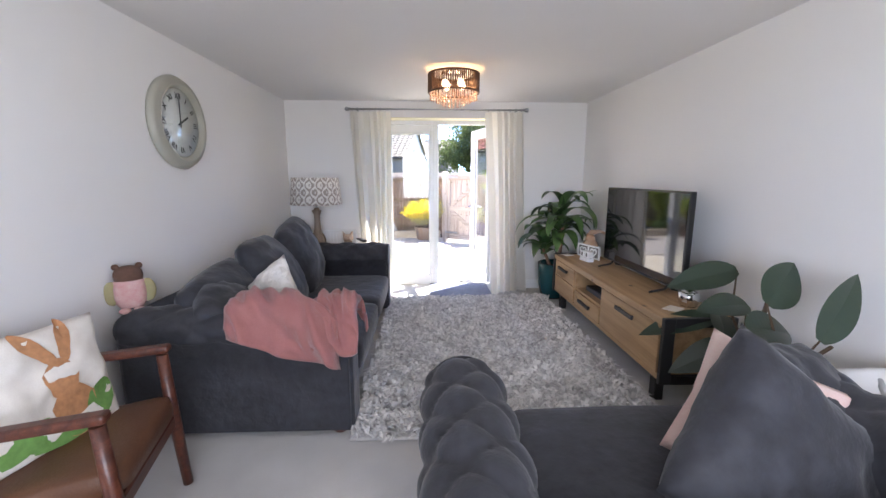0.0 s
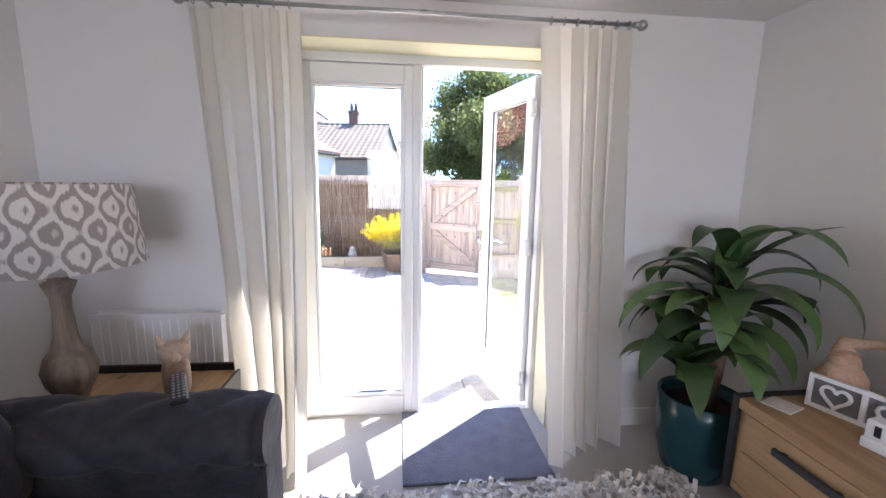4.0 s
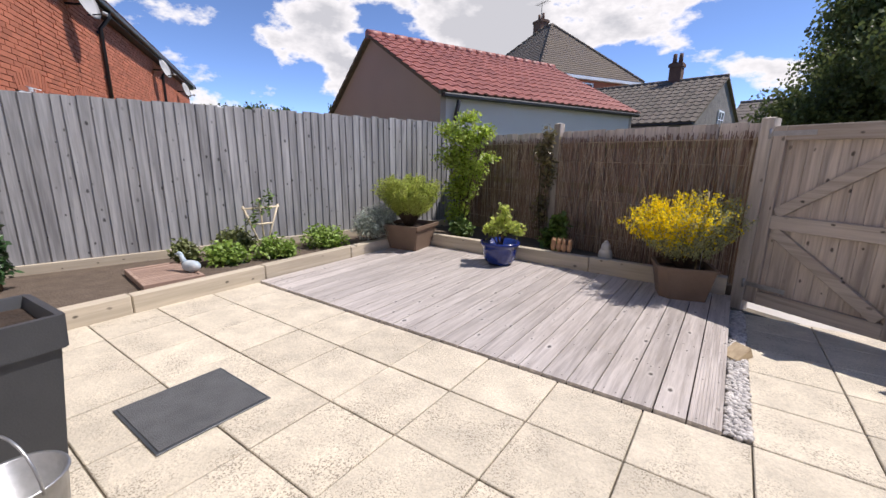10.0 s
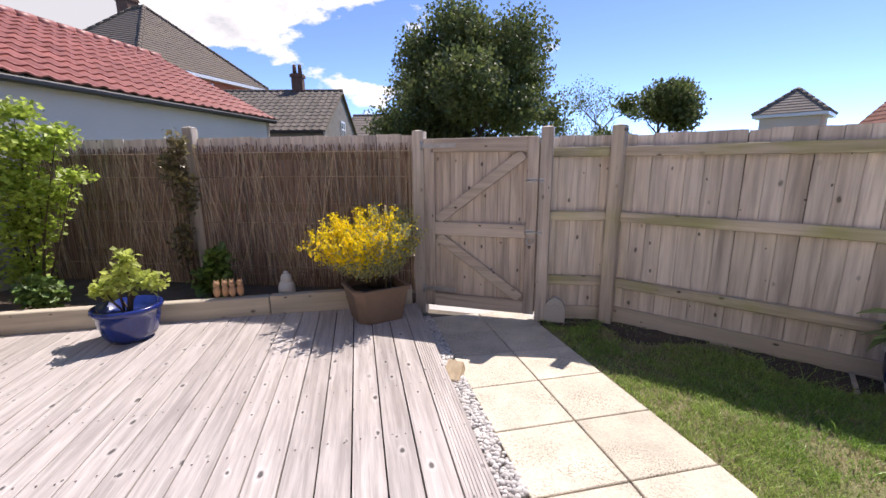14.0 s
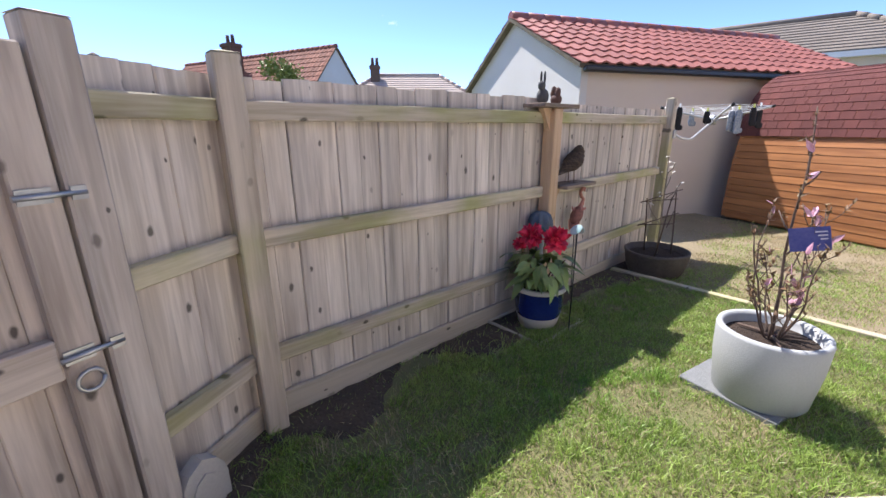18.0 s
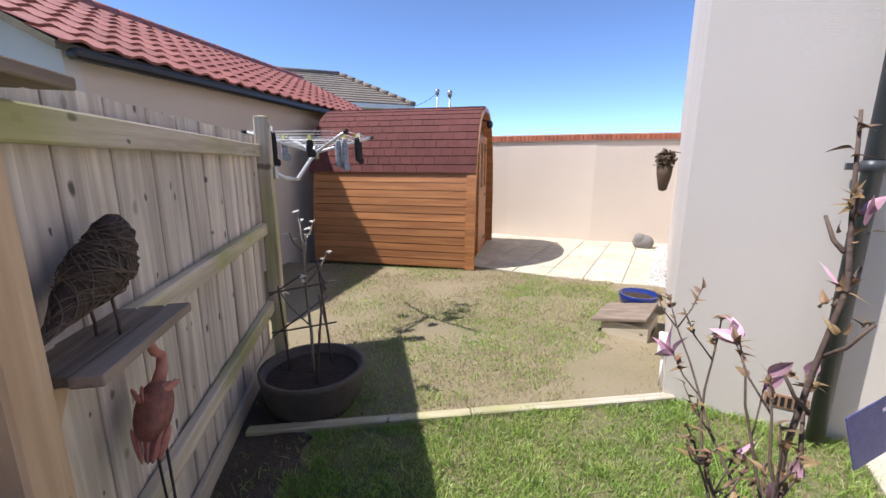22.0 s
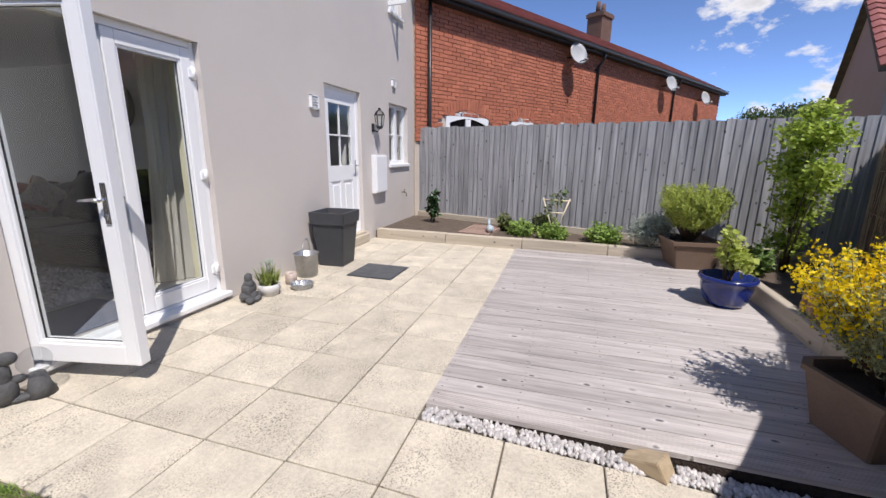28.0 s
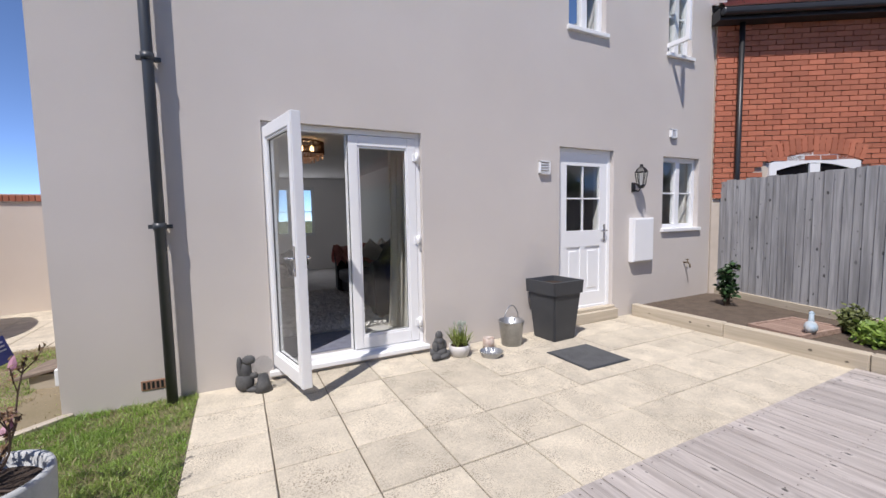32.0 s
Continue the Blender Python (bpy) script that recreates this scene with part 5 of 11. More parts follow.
def leaf_cloud(name, parent, material, clumps, count, size, seed, flat=0.6, narrow=0.45, label="", shell=0.55):
    """Many small leaves spread through the given clumps (x, y, z, rx, ry, rz)."""
    rnd = random.Random(seed)
    verts, faces = [], []
    vol = [c[3] * c[4] * c[5] for c in clumps]
    tot = sum(vol)
    for c, v in zip(clumps, vol):
        for _ in range(int(count * v / tot)):
            while True:
                p = Vector((rnd.gauss(0, 1), rnd.gauss(0, 1), rnd.gauss(0, 1)))
                if p.length > 0.01:
                    break
            r = shell + (1 - shell) * rnd.random()
            p = p.normalized() * r * (0.82 + 0.3 * noise.noise(p.normalized() * 2.2 + Vector((seed, c[0], c[2]))) + 0.12 * rnd.random())
            q = Vector((c[0] + p.x * c[3], c[1] + p.y * c[4], c[2] + p.z * c[5]))
            s = size * rnd.uniform(0.6, 1.35)
            e = Euler((rnd.uniform(-1, 1) * flat * 1.6, rnd.uniform(-1, 1) * flat * 1.6, rnd.uniform(0, 6.283))).to_matrix()
            k = len(verts)
            for a, b, z in ((0, 0, 0), (0.45, narrow, 0.08), (1.0, 0, -0.05), (0.45, -narrow, 0.08)):
                verts.append(tuple(q + e @ Vector((a * s, b * s, z * s))))
            faces.append((k, k + 1, k + 2, k + 3))
    ob = new(name, from_arrays(name, verts, faces, material))
    ob.parent = parent
    tagged(ob, label, kind="stuff")
    return ob


def limbs(bm, base, height, radius, forks, seed, spread=0.5, levels=3, lean=(0, 0)):
    """A tapered stem that forks into limbs; returns the tips."""
    rnd = random.Random(seed)
    tips = []

    def grow(p, d, ln, r, lv):
        pts, rr = [p.copy()], [r]
        for i in range(3):
            d = (d + Vector((rnd.uniform(-1, 1), rnd.uniform(-1, 1), rnd.uniform(-0.3, 0.6))) * 0.16).normalized()
            p = p + d * ln / 3
            pts.append(p.copy()); rr.append(r * (1 - 0.13 * (i + 1)))
        pipe_line(bm, pts, rr, n=7 if lv > 1 else 5)
        if lv == 0:
            tips.append((p, d))
            return
        for i in range(forks):
            a = 2 * math.pi * (i + rnd.random()) / forks
            side = Vector((math.cos(a), math.sin(a), 0.25 + rnd.random() * 0.5))
            grow(pts[2 + (i % 2)].copy(), (d * (1 - spread) + side * spread).normalized(), ln * rnd.uniform(0.55, 0.8), rr[-1] * 0.72, lv - 1)

    grow(Vector(base), Vector((lean[0], lean[1], 1)).normalized(), height, radius, levels)
    return tips


M_LEAFD = island(mat("dark_glossy_leaf", (0.022, 0.055, 0.020), 0.35, (0.040, 0.085, 0.025), scale=6, fine=30, bump=0.05), 0.3)
M_LEAFS = island(mat("striped_green_leaf", (0.040, 0.105, 0.034), 0.35, (0.12, 0.20, 0.06), scale=7, fine=16, bump=0.05, stretch=(1, 1, 1)), 0.35)
M_RUBBER = island(mat("rubber_plant_leaf", (0.018, 0.034, 0.022), 0.3, (0.030, 0.048, 0.027), scale=4, fine=20, bump=0.03), 0.35)
M_LEAFM = island(mat("mid_green_leaf", (0.075, 0.145, 0.028), 0.55, (0.13, 0.20, 0.040), scale=5, fine=20, bump=0.0), 0.35)
M_LEAFY = island(mat("yellow_green_leaf", (0.17, 0.23, 0.045), 0.55, (0.25, 0.29, 0.07), scale=5, fine=20, bump=0.0), 0.3)
M_LEAFG = island(mat("silver_green_leaf", (0.32, 0.37, 0.31), 0.7, (0.42, 0.46, 0.40), scale=5, fine=20, bump=0.0), 0.25)
M_YELLOW = thin(island(mat("broom_flower_yellow", (0.95, 0.80, 0.015), 0.6, (0.92, 0.68, 0.012), scale=9, fine=30, bump=0.0), 0.2), 0.5)
M_STEM = mat("brown_stem", (0.115, 0.075, 0.045), 0.85, (0.07, 0.045, 0.028), scale=20, fine=90, bump=0.4)
M_CANESTEM = mat("pinkish_brown_cane", (0.27, 0.16, 0.11), 0.8, (0.19, 0.11, 0.075), scale=9, fine=60, bump=0.5, stretch=(1, 1, 6))
M_BARK = mat("tree_bark", (0.10, 0.075, 0.055), 0.95, (0.055, 0.042, 0.032), scale=5, fine=30, bump=0.7)
M_LAMPLIGHT = bpy.data.materials.new("warm_bulb")
M_LAMPLIGHT.use_nodes = True
M_LAMPLIGHT.node_tree.nodes["Principled BSDF"].inputs["Emission Color"].default_value = (1.0, 0.62, 0.28, 1)
M_LAMPLIGHT.node_tree.nodes["Principled BSDF"].inputs["Emission Strength"].default_value = 4.5

F = 0.12
# ---- living room ----
# rug: a thick backing under a pelt of wool locks
rug = thing("rug", -0.03, -2.03, F, 0, "thick shaggy pale grey wool rug", "rug")
RX, RY = 0.875, 1.25
bm = BM(); box(bm, -RX, RX, -RY, RY, 0.002, 0.02, bev=0.008)
part("backing", bm, M_RUG, rug)
rnd = random.Random(5)
verts, faces = [], []
for _ in range(17000):
    x, y = rnd.uniform(-RX, RX), rnd.uniform(-RY, RY)
    a = 6.283 * noise.noise(Vector((x * 5, y * 5, 1.3))) + rnd.uniform(-0.9, 0.9)
    h, l, w = rnd.uniform(0.022, 0.06), rnd.uniform(0.03, 0.085), rnd.uniform(0.006, 0.013)
    c, s = math.cos(a), math.sin(a)
    k = len(verts)
    for t, z, ww in ((0, 0.016, 1.0), (0.45, h, 1.1), (1.0, h * 0.75, 0.25)):
        verts += [(x + c * l * t - s * w * ww, y + s * l * t + c * w * ww, z), (x + c * l * t + s * w * ww, y + s * l * t - c * w * ww, z)]
    faces += [(k, k + 1, k + 3, k + 2), (k + 2, k + 3, k + 5, k + 4)]
M_LOCK = island(mat("grey_wool_lock", (0.82, 0.80, 0.785), 1.0, (0.50, 0.485, 0.475), scale=7, fine=40, bump=0.0, sheen=0.3), 0.32)
ob = new("wool_pile", from_arrays("pile", verts, faces, M_LOCK)); ob.parent = rug; tagged(ob, kind="stuff")
M_MAT = mat("blue_grey_doormat", (0.23, 0.245, 0.31), 1.0, (0.155, 0.165, 0.22), scale=12, fine=160, bump=0.9, bump_scale=130, dist=0.015)
bm = BM(); box(bm, -0.36, 0.36, -0.30, 0.30, 0, 0.016, bev=0.006, seg=2)
m = thing("doormat", -0.10, -0.43, F, 0, "blue-grey tufted doormat inside the open door", "doormat")
part("mat", bm, M_MAT, m)


def sofa(name, label, length, depth, seat_h, arm_h, back_h, cells, seats, seed, aw=0.27, rr=0.125):
    """Local x runs along the seat, y from the back (0) to the front; arms at both ends."""
    s = thing(name, 0, 0, 0, 0, label, "sofa")
    bm = BM(); box(bm, aw * 0.5, length - aw * 0.5, 0.05, depth - 0.05, 0.06, seat_h - 0.15, bev=0.02, seg=2)
    part("base", bm, M_VELVET, s)
    for x0 in (aw / 2, length - aw / 2):
        bm = BM(); tufted_roll(bm, depth - 0.02, rr, arm_h - 0.04 - rr, rr * 1.4, cells=cells)
        bmesh.ops.transform(bm, matrix=Matrix.Translation((x0, 0.01, 0.04)) @ Matrix.Rotation(math.pi / 2, 4, "Z"), verts=bm.verts)
        a = part("arm", bm, M_VELVET, s, "deep-buttoned rolled velvet arm")
        bm2 = BM()
        tube(bm2, (x0, depth - 0.02, arm_h - rr), (x0, depth + 0.012, arm_h - rr), rr * 0.9, rr * 0.84, n=28)
        box(bm2, x0 - rr * 0.68, x0 + rr * 0.68, depth - 0.012, depth + 0.01, 0.06, arm_h - rr * 1.6, bev=0.008)
        part("arm_front", bm2, M_VELVET, a)
    bm = BM(); box(bm, aw * 0.6, length - aw * 0.6, 0.0, 0.20, 0.06, back_h - 0.22, bev=0.05, seg=3)
    tube(bm, (aw * 0.6, 0.10, back_h - 0.22), (length - aw * 0.6, 0.10, back_h - 0.22), 0.11, n=16)
    part("back", bm, M_VELVET, s)
    w = (length - 2 * aw) / seats
    for i in range(seats):
        bm = BM(); puff(bm, w / 2 - 0.004, (depth - 0.2) / 2, 0.095, 0.3, 0.16, 40, 14, Matrix.Translation((aw + w * (i + 0.5), 0.22 + (depth - 0.2) / 2, seat_h - 0.085)), 0.012, seed + i)
        part("seat_cushion", bm, M_VELVET, s)
    for x in (0.12, length - 0.12):
        for y in (0.1, depth - 0.08):
            bm = BM(); lathe(bm, [(0.0, 0.0), (0.035, 0.0), (0.05, 0.03), (0.045, 0.065), (0.0, 0.065)], n=14, cx=x, cy=y)
            part("foot", bm, M_TEAK, s, "turned dark wooden foot")
    return s, aw


s1, aw = sofa("sofa", "dark charcoal velvet chesterfield sofa against the wall", 2.28, 1.16, 0.41, 0.71, 0.80, 4.6, 2, 3)
s1.matrix_basis = pose(-2.05, -1.00, F, 0, 0, -90)
for i, (x, y, z, w, h, t, ry, rz, rx) in enumerate(((0.60, 0.44, 0.69, 0.84, 0.64, 0.28, 6, 8, 112), (1.20, 0.42, 0.64, 0.88, 0.64, 0.32, -5, 10, 120), (1.74, 0.38, 0.58, 0.82, 0.58, 0.30, 4, 6, 130), (1.96, 0.46, 0.63, 0.52, 0.42, 0.22, 6, 24, 150))):
    bm = BM(); pillow(bm, w, h, t, Matrix.Translation((x, y, z)) @ Euler((radians(rx), radians(ry), radians(rz))).to_matrix().to_4x4() @ Matrix.Rotation(math.pi, 4, "X"), seed=i * 7.0, pinch=0.97, soft=0.22)
    part("back_cushion", bm, M_VELVET, s1, "plump charcoal velvet back cushion")
s2, aw = sofa("loveseat", "charcoal velvet buttoned loveseat seen from behind", 1.66, 0.98, 0.40, 0.66, 0.70, 4.4, 1, 11, 0.34, 0.165)
s2.matrix_basis = pose(-0.525, -4.62, F, 0, 0, 0)
for nm, lab, mt, x, y, z, w, h, t, e, sd in (
        ("cushion", "large charcoal velvet cushion propped on the loveseat", M_VELVET, 0.55, -4.15, 0.62, 0.62, 0.60, 0.28, (60, 42, -8), 2.0),
        ("cushion", "cream and pink cushion behind the velvet one", mat("cream_pink_cloth", (0.72, 0.60, 0.55), 0.95, (0.66, 0.42, 0.38), scale=5, fine=200, bump=0.3), 0.62, -3.98, 0.66, 0.46, 0.46, 0.15, (66, 24, -22), 5.0),
        ("cushion", "dark charcoal velvet cushion lying on the loveseat", M_VELVET, 0.86, -3.93, 0.70, 0.48, 0.46, 0.18, (40, 10, 20), 8.0)):
    c = thing(nm, x, y, z, 0, lab, "cushion")
    bm = BM(); pillow(bm, w, h, t, Euler([radians(q) for q in e]).to_matrix().to_4x4(), seed=sd)
    part("cover", bm, mt, c)
# striped cushion: cover with raised grey bands
c = thing("cushion", 1.12, -3.93, 0.60, 0, "white cushion with soft grey stripes", "cushion")
R = Euler((radians(38), radians(-12), radians(-30))).to_matrix().to_4x4()
bm = BM(); pillow(bm, 0.46, 0.46, 0.16, R, seed=3)
M_STRIPE = mat("striped_cotton", (0.72, 0.71, 0.70), 0.95, (0.66, 0.65, 0.64), scale=20, fine=260, bump=0.3)
part("cover", bm, M_STRIPE, c)
M_STRIPE2 = mat("grey_band_cotton", (0.42, 0.42, 0.43), 0.95, scale=20, fine=260, bump=0.3)
for k in (-0.13, -0.045, 0.045, 0.13):
    bm = BM(); pillow(bm, 0.042, 0.40, 0.168 * (1 - 8 * k * k), R @ Matrix.Translation((k, 0, 0.004)), n=8, seed=3)
    part("stripe", bm, M_STRIPE2, c)
c = thing("cushion", -1.43, -2.86, 0.69, 0, "small white embossed cushion on the sofa", "cushion")
bm = BM(); pillow(bm, 0.50, 0.50, 0.16, Euler((radians(62), radians(45), radians(-50))).to_matrix().to_4x4(), seed=9)
part("cover", bm, mat("embossed_white_cotton", (0.76, 0.73, 0.69), 0.9, (0.62, 0.58, 0.54), scale=16, fine=60, bump=1.0, bump_scale=22, dist=0.03), c)

# pink throw: a thick folded sheet laid over the arm roll, and its under layer hanging past the arm's front
def throw_sheet(bm, x0, x1, slant, y_in, hem, thick, seed, nx=56, ns=60):
    cy, cz, r = -3.145, 0.712, 0.128
    grid = []
    for i in range(nx + 1):
        u = i / nx
        row = []
        low = hem(u)
        inner, arc, drop = -2.99 - y_in, r * math.pi * 0.95, cz - low
        total = abs(inner) + arc + drop
        edge_u = math.sqrt(max(0.0, 1 - (1 - min(1.0, min(u, 1 - u) / 0.09)) ** 2))
        for j in range(ns + 1):
            s = j / ns
            d = s * total
            if d < abs(inner):
                q = d / abs(inner)
                y, z, nrm = y_in + inner * q, 0.60 + (cz - 0.60) * q * q + 0.05 * math.sin(q * math.pi), Vector((0, 0.45, 0.9))
            elif d < abs(inner) + arc:
                a = (d - abs(inner)) / r
                y, z, nrm = cy + r * math.cos(a), cz + r * math.sin(a), Vector((0, math.cos(a), math.sin(a)))
            else:
                q = (d - abs(inner) - arc) / drop
                y, z, nrm = cy - r - 0.015 * q, cz - drop * q, Vector((0, -1, 0.05))
            edge = edge_u * math.sqrt(max(0.0, 1 - (1 - min(1.0, (1 - s) / 0.06)) ** 2))
            f1 = noise.noise(Vector((u * 2.6 - s * 3.4 + seed, s * 1.2 + u, 5)))
            f2 = noise.noise(Vector((u * 5.0 - s * 6.5, s * 2.0 + seed + u * 2, 8)))
            f3 = noise.noise(Vector((u * 17 - s * 4, s * 8, seed)))
            out = thick * (0.35 + 0.65 * edge) + edge * (0.10 * f1 + 0.085 * (0.4 - math.sqrt(f2 * f2 + 0.002)) + 0.006 * f3)
            k = max(0.0, s - 0.45) / 0.55
            x = x0 + (x1 - x0) * u + slant * k * (1 - 0.5 * u) + 0.02 * noise.noise(Vector((u * 2, s * 4, seed)))
            row.append(bm.verts.new(Vector((x, y, z)) + nrm * out - Vector((-1.0, -3.0, 0.0))))
        grid.append(row)
    for a, b in zip(grid, grid[1:]):
        for j in range(ns):
            bm.faces.new((a[j], a[j + 1], b[j + 1], b[j])).smooth = True
    bmesh.ops.solidify(bm, geom=bm.faces, thickness=0.012)


th = thing("throw", -1.0, -3.0, 0.0, 0, "crumpled pink fleece throw folded over the sofa arm", "throw blanket")
bm = BM(); throw_sheet(bm, -1.52, -0.95, 0.05, -2.80, lambda u: 0.70 - 0.17 * u + 0.012 * math.sin(u * 9), 0.042, 3.0)
part("upper_fold", bm, M_PINK, th)
bm = BM(); throw_sheet(bm, -1.06, -0.84, 0.0, -2.92, lambda u: 0.63 + 0.03 * math.sin(u * 6), 0.022, 9.0, 24, 44)
part("under_fold", bm, M_PINK, th)

# knitted owl on the arm: one plain body
bm = BM()
puff(bm, 0.095, 0.075, 0.13, 0.8, 0.9, 20, 14, Matrix.Translation((0, 0, 0.13)))
puff(bm, 0.085, 0.07, 0.07, 0.8, 0.9, 20, 10, Matrix.Translation((0, 0, 0.245)))
for s in (-1, 1):
    puff(bm, 0.022, 0.02, 0.022, 1, 1, 10, 8, Matrix.Translation((s * 0.065, 0, 0.31)))
    puff(bm, 0.05, 0.025, 0.085, 1, 1, 12, 8, Matrix.Translation((s * 0.10, 0.0, 0.13)))
    puff(bm, 0.035, 0.05, 0.018, 1, 1, 10, 8, Matrix.Translation((s * 0.04, -0.09, 0.02)))
for f in bm.faces:
    c = f.calc_center_median()
    f.material_index = 1 if c.z > 0.225 else (2 if abs(c.x) > 0.085 and c.z < 0.22 else 0)
owl = part("plush_toy", bm, [mat("pink_knit", (0.62, 0.30, 0.29), 1.0, (0.70, 0.50, 0.46), scale=24, fine=190, bump=0.8, bump_scale=150), mat("brown_knit", (0.16, 0.085, 0.06), 1.0, (0.10, 0.055, 0.04), scale=20, fine=190, bump=0.8, bump_scale=150), mat("olive_knit", (0.36, 0.33, 0.16), 1.0, (0.44, 0.38, 0.22), scale=20, fine=190, bump=0.8, bump_scale=150)], None)
owl.matrix_basis = pose(-2.02, -3.12, 0.80, 0, 0, 35) @ Matrix.Scale(0.74, 4)
tagged(owl, "pink and brown knitted plush toy sitting on the sofa arm", "plush toy")

# teak armchair with a printed cushion
ch = thing("armchair", -1.84, -3.88, F, 14, "reddish teak open armchair with brown leather seat", "armchair")
for sy in (0.27, -0.25):
    bm = BM(); pipe_line(bm, [(0.34, sy, 0), (0.315, sy, 0.34), (0.30, sy, 0.622)], [0.020, 0.025, 0.022], n=10)
    part("front_leg", bm, M_TEAK, ch)
    bm = BM(); pipe_line(bm, [(-0.20, sy, 0), (-0.13, sy, 0.35), (-0.16, sy, 0.60)], [0.018, 0.024, 0.02], n=10)
    part("rear_leg", bm, M_TEAK, ch)
    bm = BM()
    box(bm, -0.20, 0.36, sy - 0.026, sy + 0.026, 0.615, 0.648, bev=0.012, seg=3, m=Matrix.Rotation(radians(-2.5), 4, "Y"))
    part("armrest", bm, M_TEAK, ch)
    bm = BM(); box(bm, -0.14, 0.32, sy - 0.015, sy + 0.015, 0.29, 0.35, bev=0.008)
    part("seat_rail", bm, M_TEAK, ch)
for x in (0.31, -0.13):
    bm = BM(); box(bm, x - 0.015, x + 0.015, -0.25, 0.27, 0.29, 0.345, bev=0.006)
    part("cross_rail", bm, M_TEAK, ch)
M_LEATHER = mat("brown_leather", (0.115, 0.048, 0.022), 0.45, (0.08, 0.032, 0.016), scale=8, fine=120, bump=0.2)
bm = BM(); puff(bm, 0.26, 0.25, 0.055, 0.35, 0.2, 30, 10, Matrix.Translation((0.08, 0.01, 0.375)) @ Matrix.Rotation(radians(-7), 4, "Y"))
part("seat", bm, M_LEATHER, ch)
bm = BM(); puff(bm, 0.04, 0.24, 0.20, 0.35, 0.3, 24, 12, Matrix.Translation((-0.19, 0.01, 0.56)) @ Matrix.Rotation(radians(-14), 4, "Y"))
part("backrest", bm, M_LEATHER, ch)
cu = thing("cushion", -1.86, -3.82, 0.735, 8, "cream cushion printed with brown and green shapes", "cushion")
R = Euler((radians(74), radians(4), radians(68))).to_matrix().to_4x4()
bm = BM(); pillow(bm, 0.46, 0.46, 0.13, R, seed=1)
part("cover", bm, M_CREAM, cu)
for nm, col, shapes in (("brown_print", (0.33, 0.16, 0.075), ((0.03, 0.02, 0.055, 0.075, 0.0), (0.075, 0.155, 0.024, 0.085, -0.25), (-0.02, 0.145, 0.026, 0.085, 0.6), (0.05, -0.10, 0.07, 0.10, 0.1))), ("green_print", (0.10, 0.20, 0.05), ((-0.12, -0.14, 0.09, 0.045, 0.4), (0.13, -0.12, 0.05, 0.10, -0.5), (0.02, -0.175, 0.14, 0.03, 0.0)))):
    bm = BM()
    for px, py, a, b, rot in shapes:
        n = 18
        vs = []
        for i in range(n):
            t = 6.283 * i / n
            x, y = a * math.cos(t) * (1 + 0.12 * math.sin(5 * t)), b * math.sin(t)
            u, v = px + x * math.cos(rot) - y * math.sin(rot), py + x * math.sin(rot) + y * math.cos(rot)
            th_ = 0.065 * max(0.0, (1 - (u / 0.23) ** 2) * (1 - (v / 0.23) ** 2)) ** 0.38
            vs.append(bm.verts.new(R @ Vector((u, v, th_ + 0.006))))
        cx, cy = px, py
        top = bm.verts.new(R @ Vector((cx, cy, 0.065 * max(0.0, (1 - (cx / 0.23) ** 2) * (1 - (cy / 0.23) ** 2)) ** 0.38 + 0.007)))
        for i in range(n):
            bm.faces.new((vs[i], vs[(i + 1) % n], top)).smooth = True
    part(nm, bm, mat(nm, col, 0.95, tuple(q * 1.7 for q in col), scale=16, fine=60, bump=0.1), cu)

# clock
ck = thing("wall_clock", -2.10, -2.43, 1.815, 0, "large round sage-grey wall clock with a pale dial", "clock")
RY90 = Matrix.Rotation(math.pi / 2, 4, "Y")
bm = BM(); lathe(bm, [(0.0, 0.0), (0.285, 0.0), (0.29, 0.02), (0.27, 0.05), (0.255, 0.045), (0.245, 0.06), (0.225, 0.055), (0.215, 0.03), (0.21, 0.028)], n=56)
bmesh.ops.transform(bm, matrix=RY90, verts=bm.verts)
part("rim", bm, mat("sage_enamel", (0.40, 0.39, 0.33), 0.4, scale=5, amt=0.15, bump=0.03), ck)
bm = BM(); lathe(bm, [(0.0, 0.026), (0.215, 0.026), (0.215, 0.02)], n=48)
bmesh.ops.transform(bm, matrix=RY90, verts=bm.verts)
part("dial", bm, mat("pale_dial", (0.66, 0.66, 0.64), 0.6, scale=6, amt=0.12, bump=0.02), ck)
NUM = ("XII", "I", "II", "III", "IV", "V", "VI", "VII", "VIII", "IX", "X", "XI")
for i, txt in enumerate(NUM):
    a = math.pi / 2 - i * math.pi / 6
    cv = bpy.data.curves.new("numeral", "FONT")
    cv.body, cv.size, cv.extrude, cv.align_x, cv.align_y = txt, 0.052, 0.001, "CENTER", "CENTER"
    cv.materials.append(M_BLACK)
    o = new("numeral", cv); o.parent = ck
    o.matrix_basis = Matrix.Translation((0.0285, -0.165 * math.cos(a), 0.165 * math.sin(a))) @ Matrix(((0, 0, 1, 0), (-1, 0, 0, 0), (0, 1, 0, 0), (0, 0, 0, 1))).transposed().inverted() @ Matrix.Rotation(0, 4, "Z")
    o.matrix_basis = Matrix.Translation((0.0285, 0.165 * math.cos(a), 0.165 * math.sin(a))) @ pose(0, 0, 0, 90, 0, 90) @ Matrix.Rotation(a - math.pi / 2, 4, "Z")
for nm, ang, l, w in (("hour_hand", 62, 0.10, 0.012), ("minute_hand", 2, 0.15, 0.009)):
    bm = BM(); box(bm, 0.031, 0.033, -w / 2, w / 2, -0.03, l)
    bmesh.ops.transform(bm, matrix=Matrix.Rotation(radians(-ang), 4, "X"), verts=bm.verts)
    part(nm, bm, M_BLACK, ck)
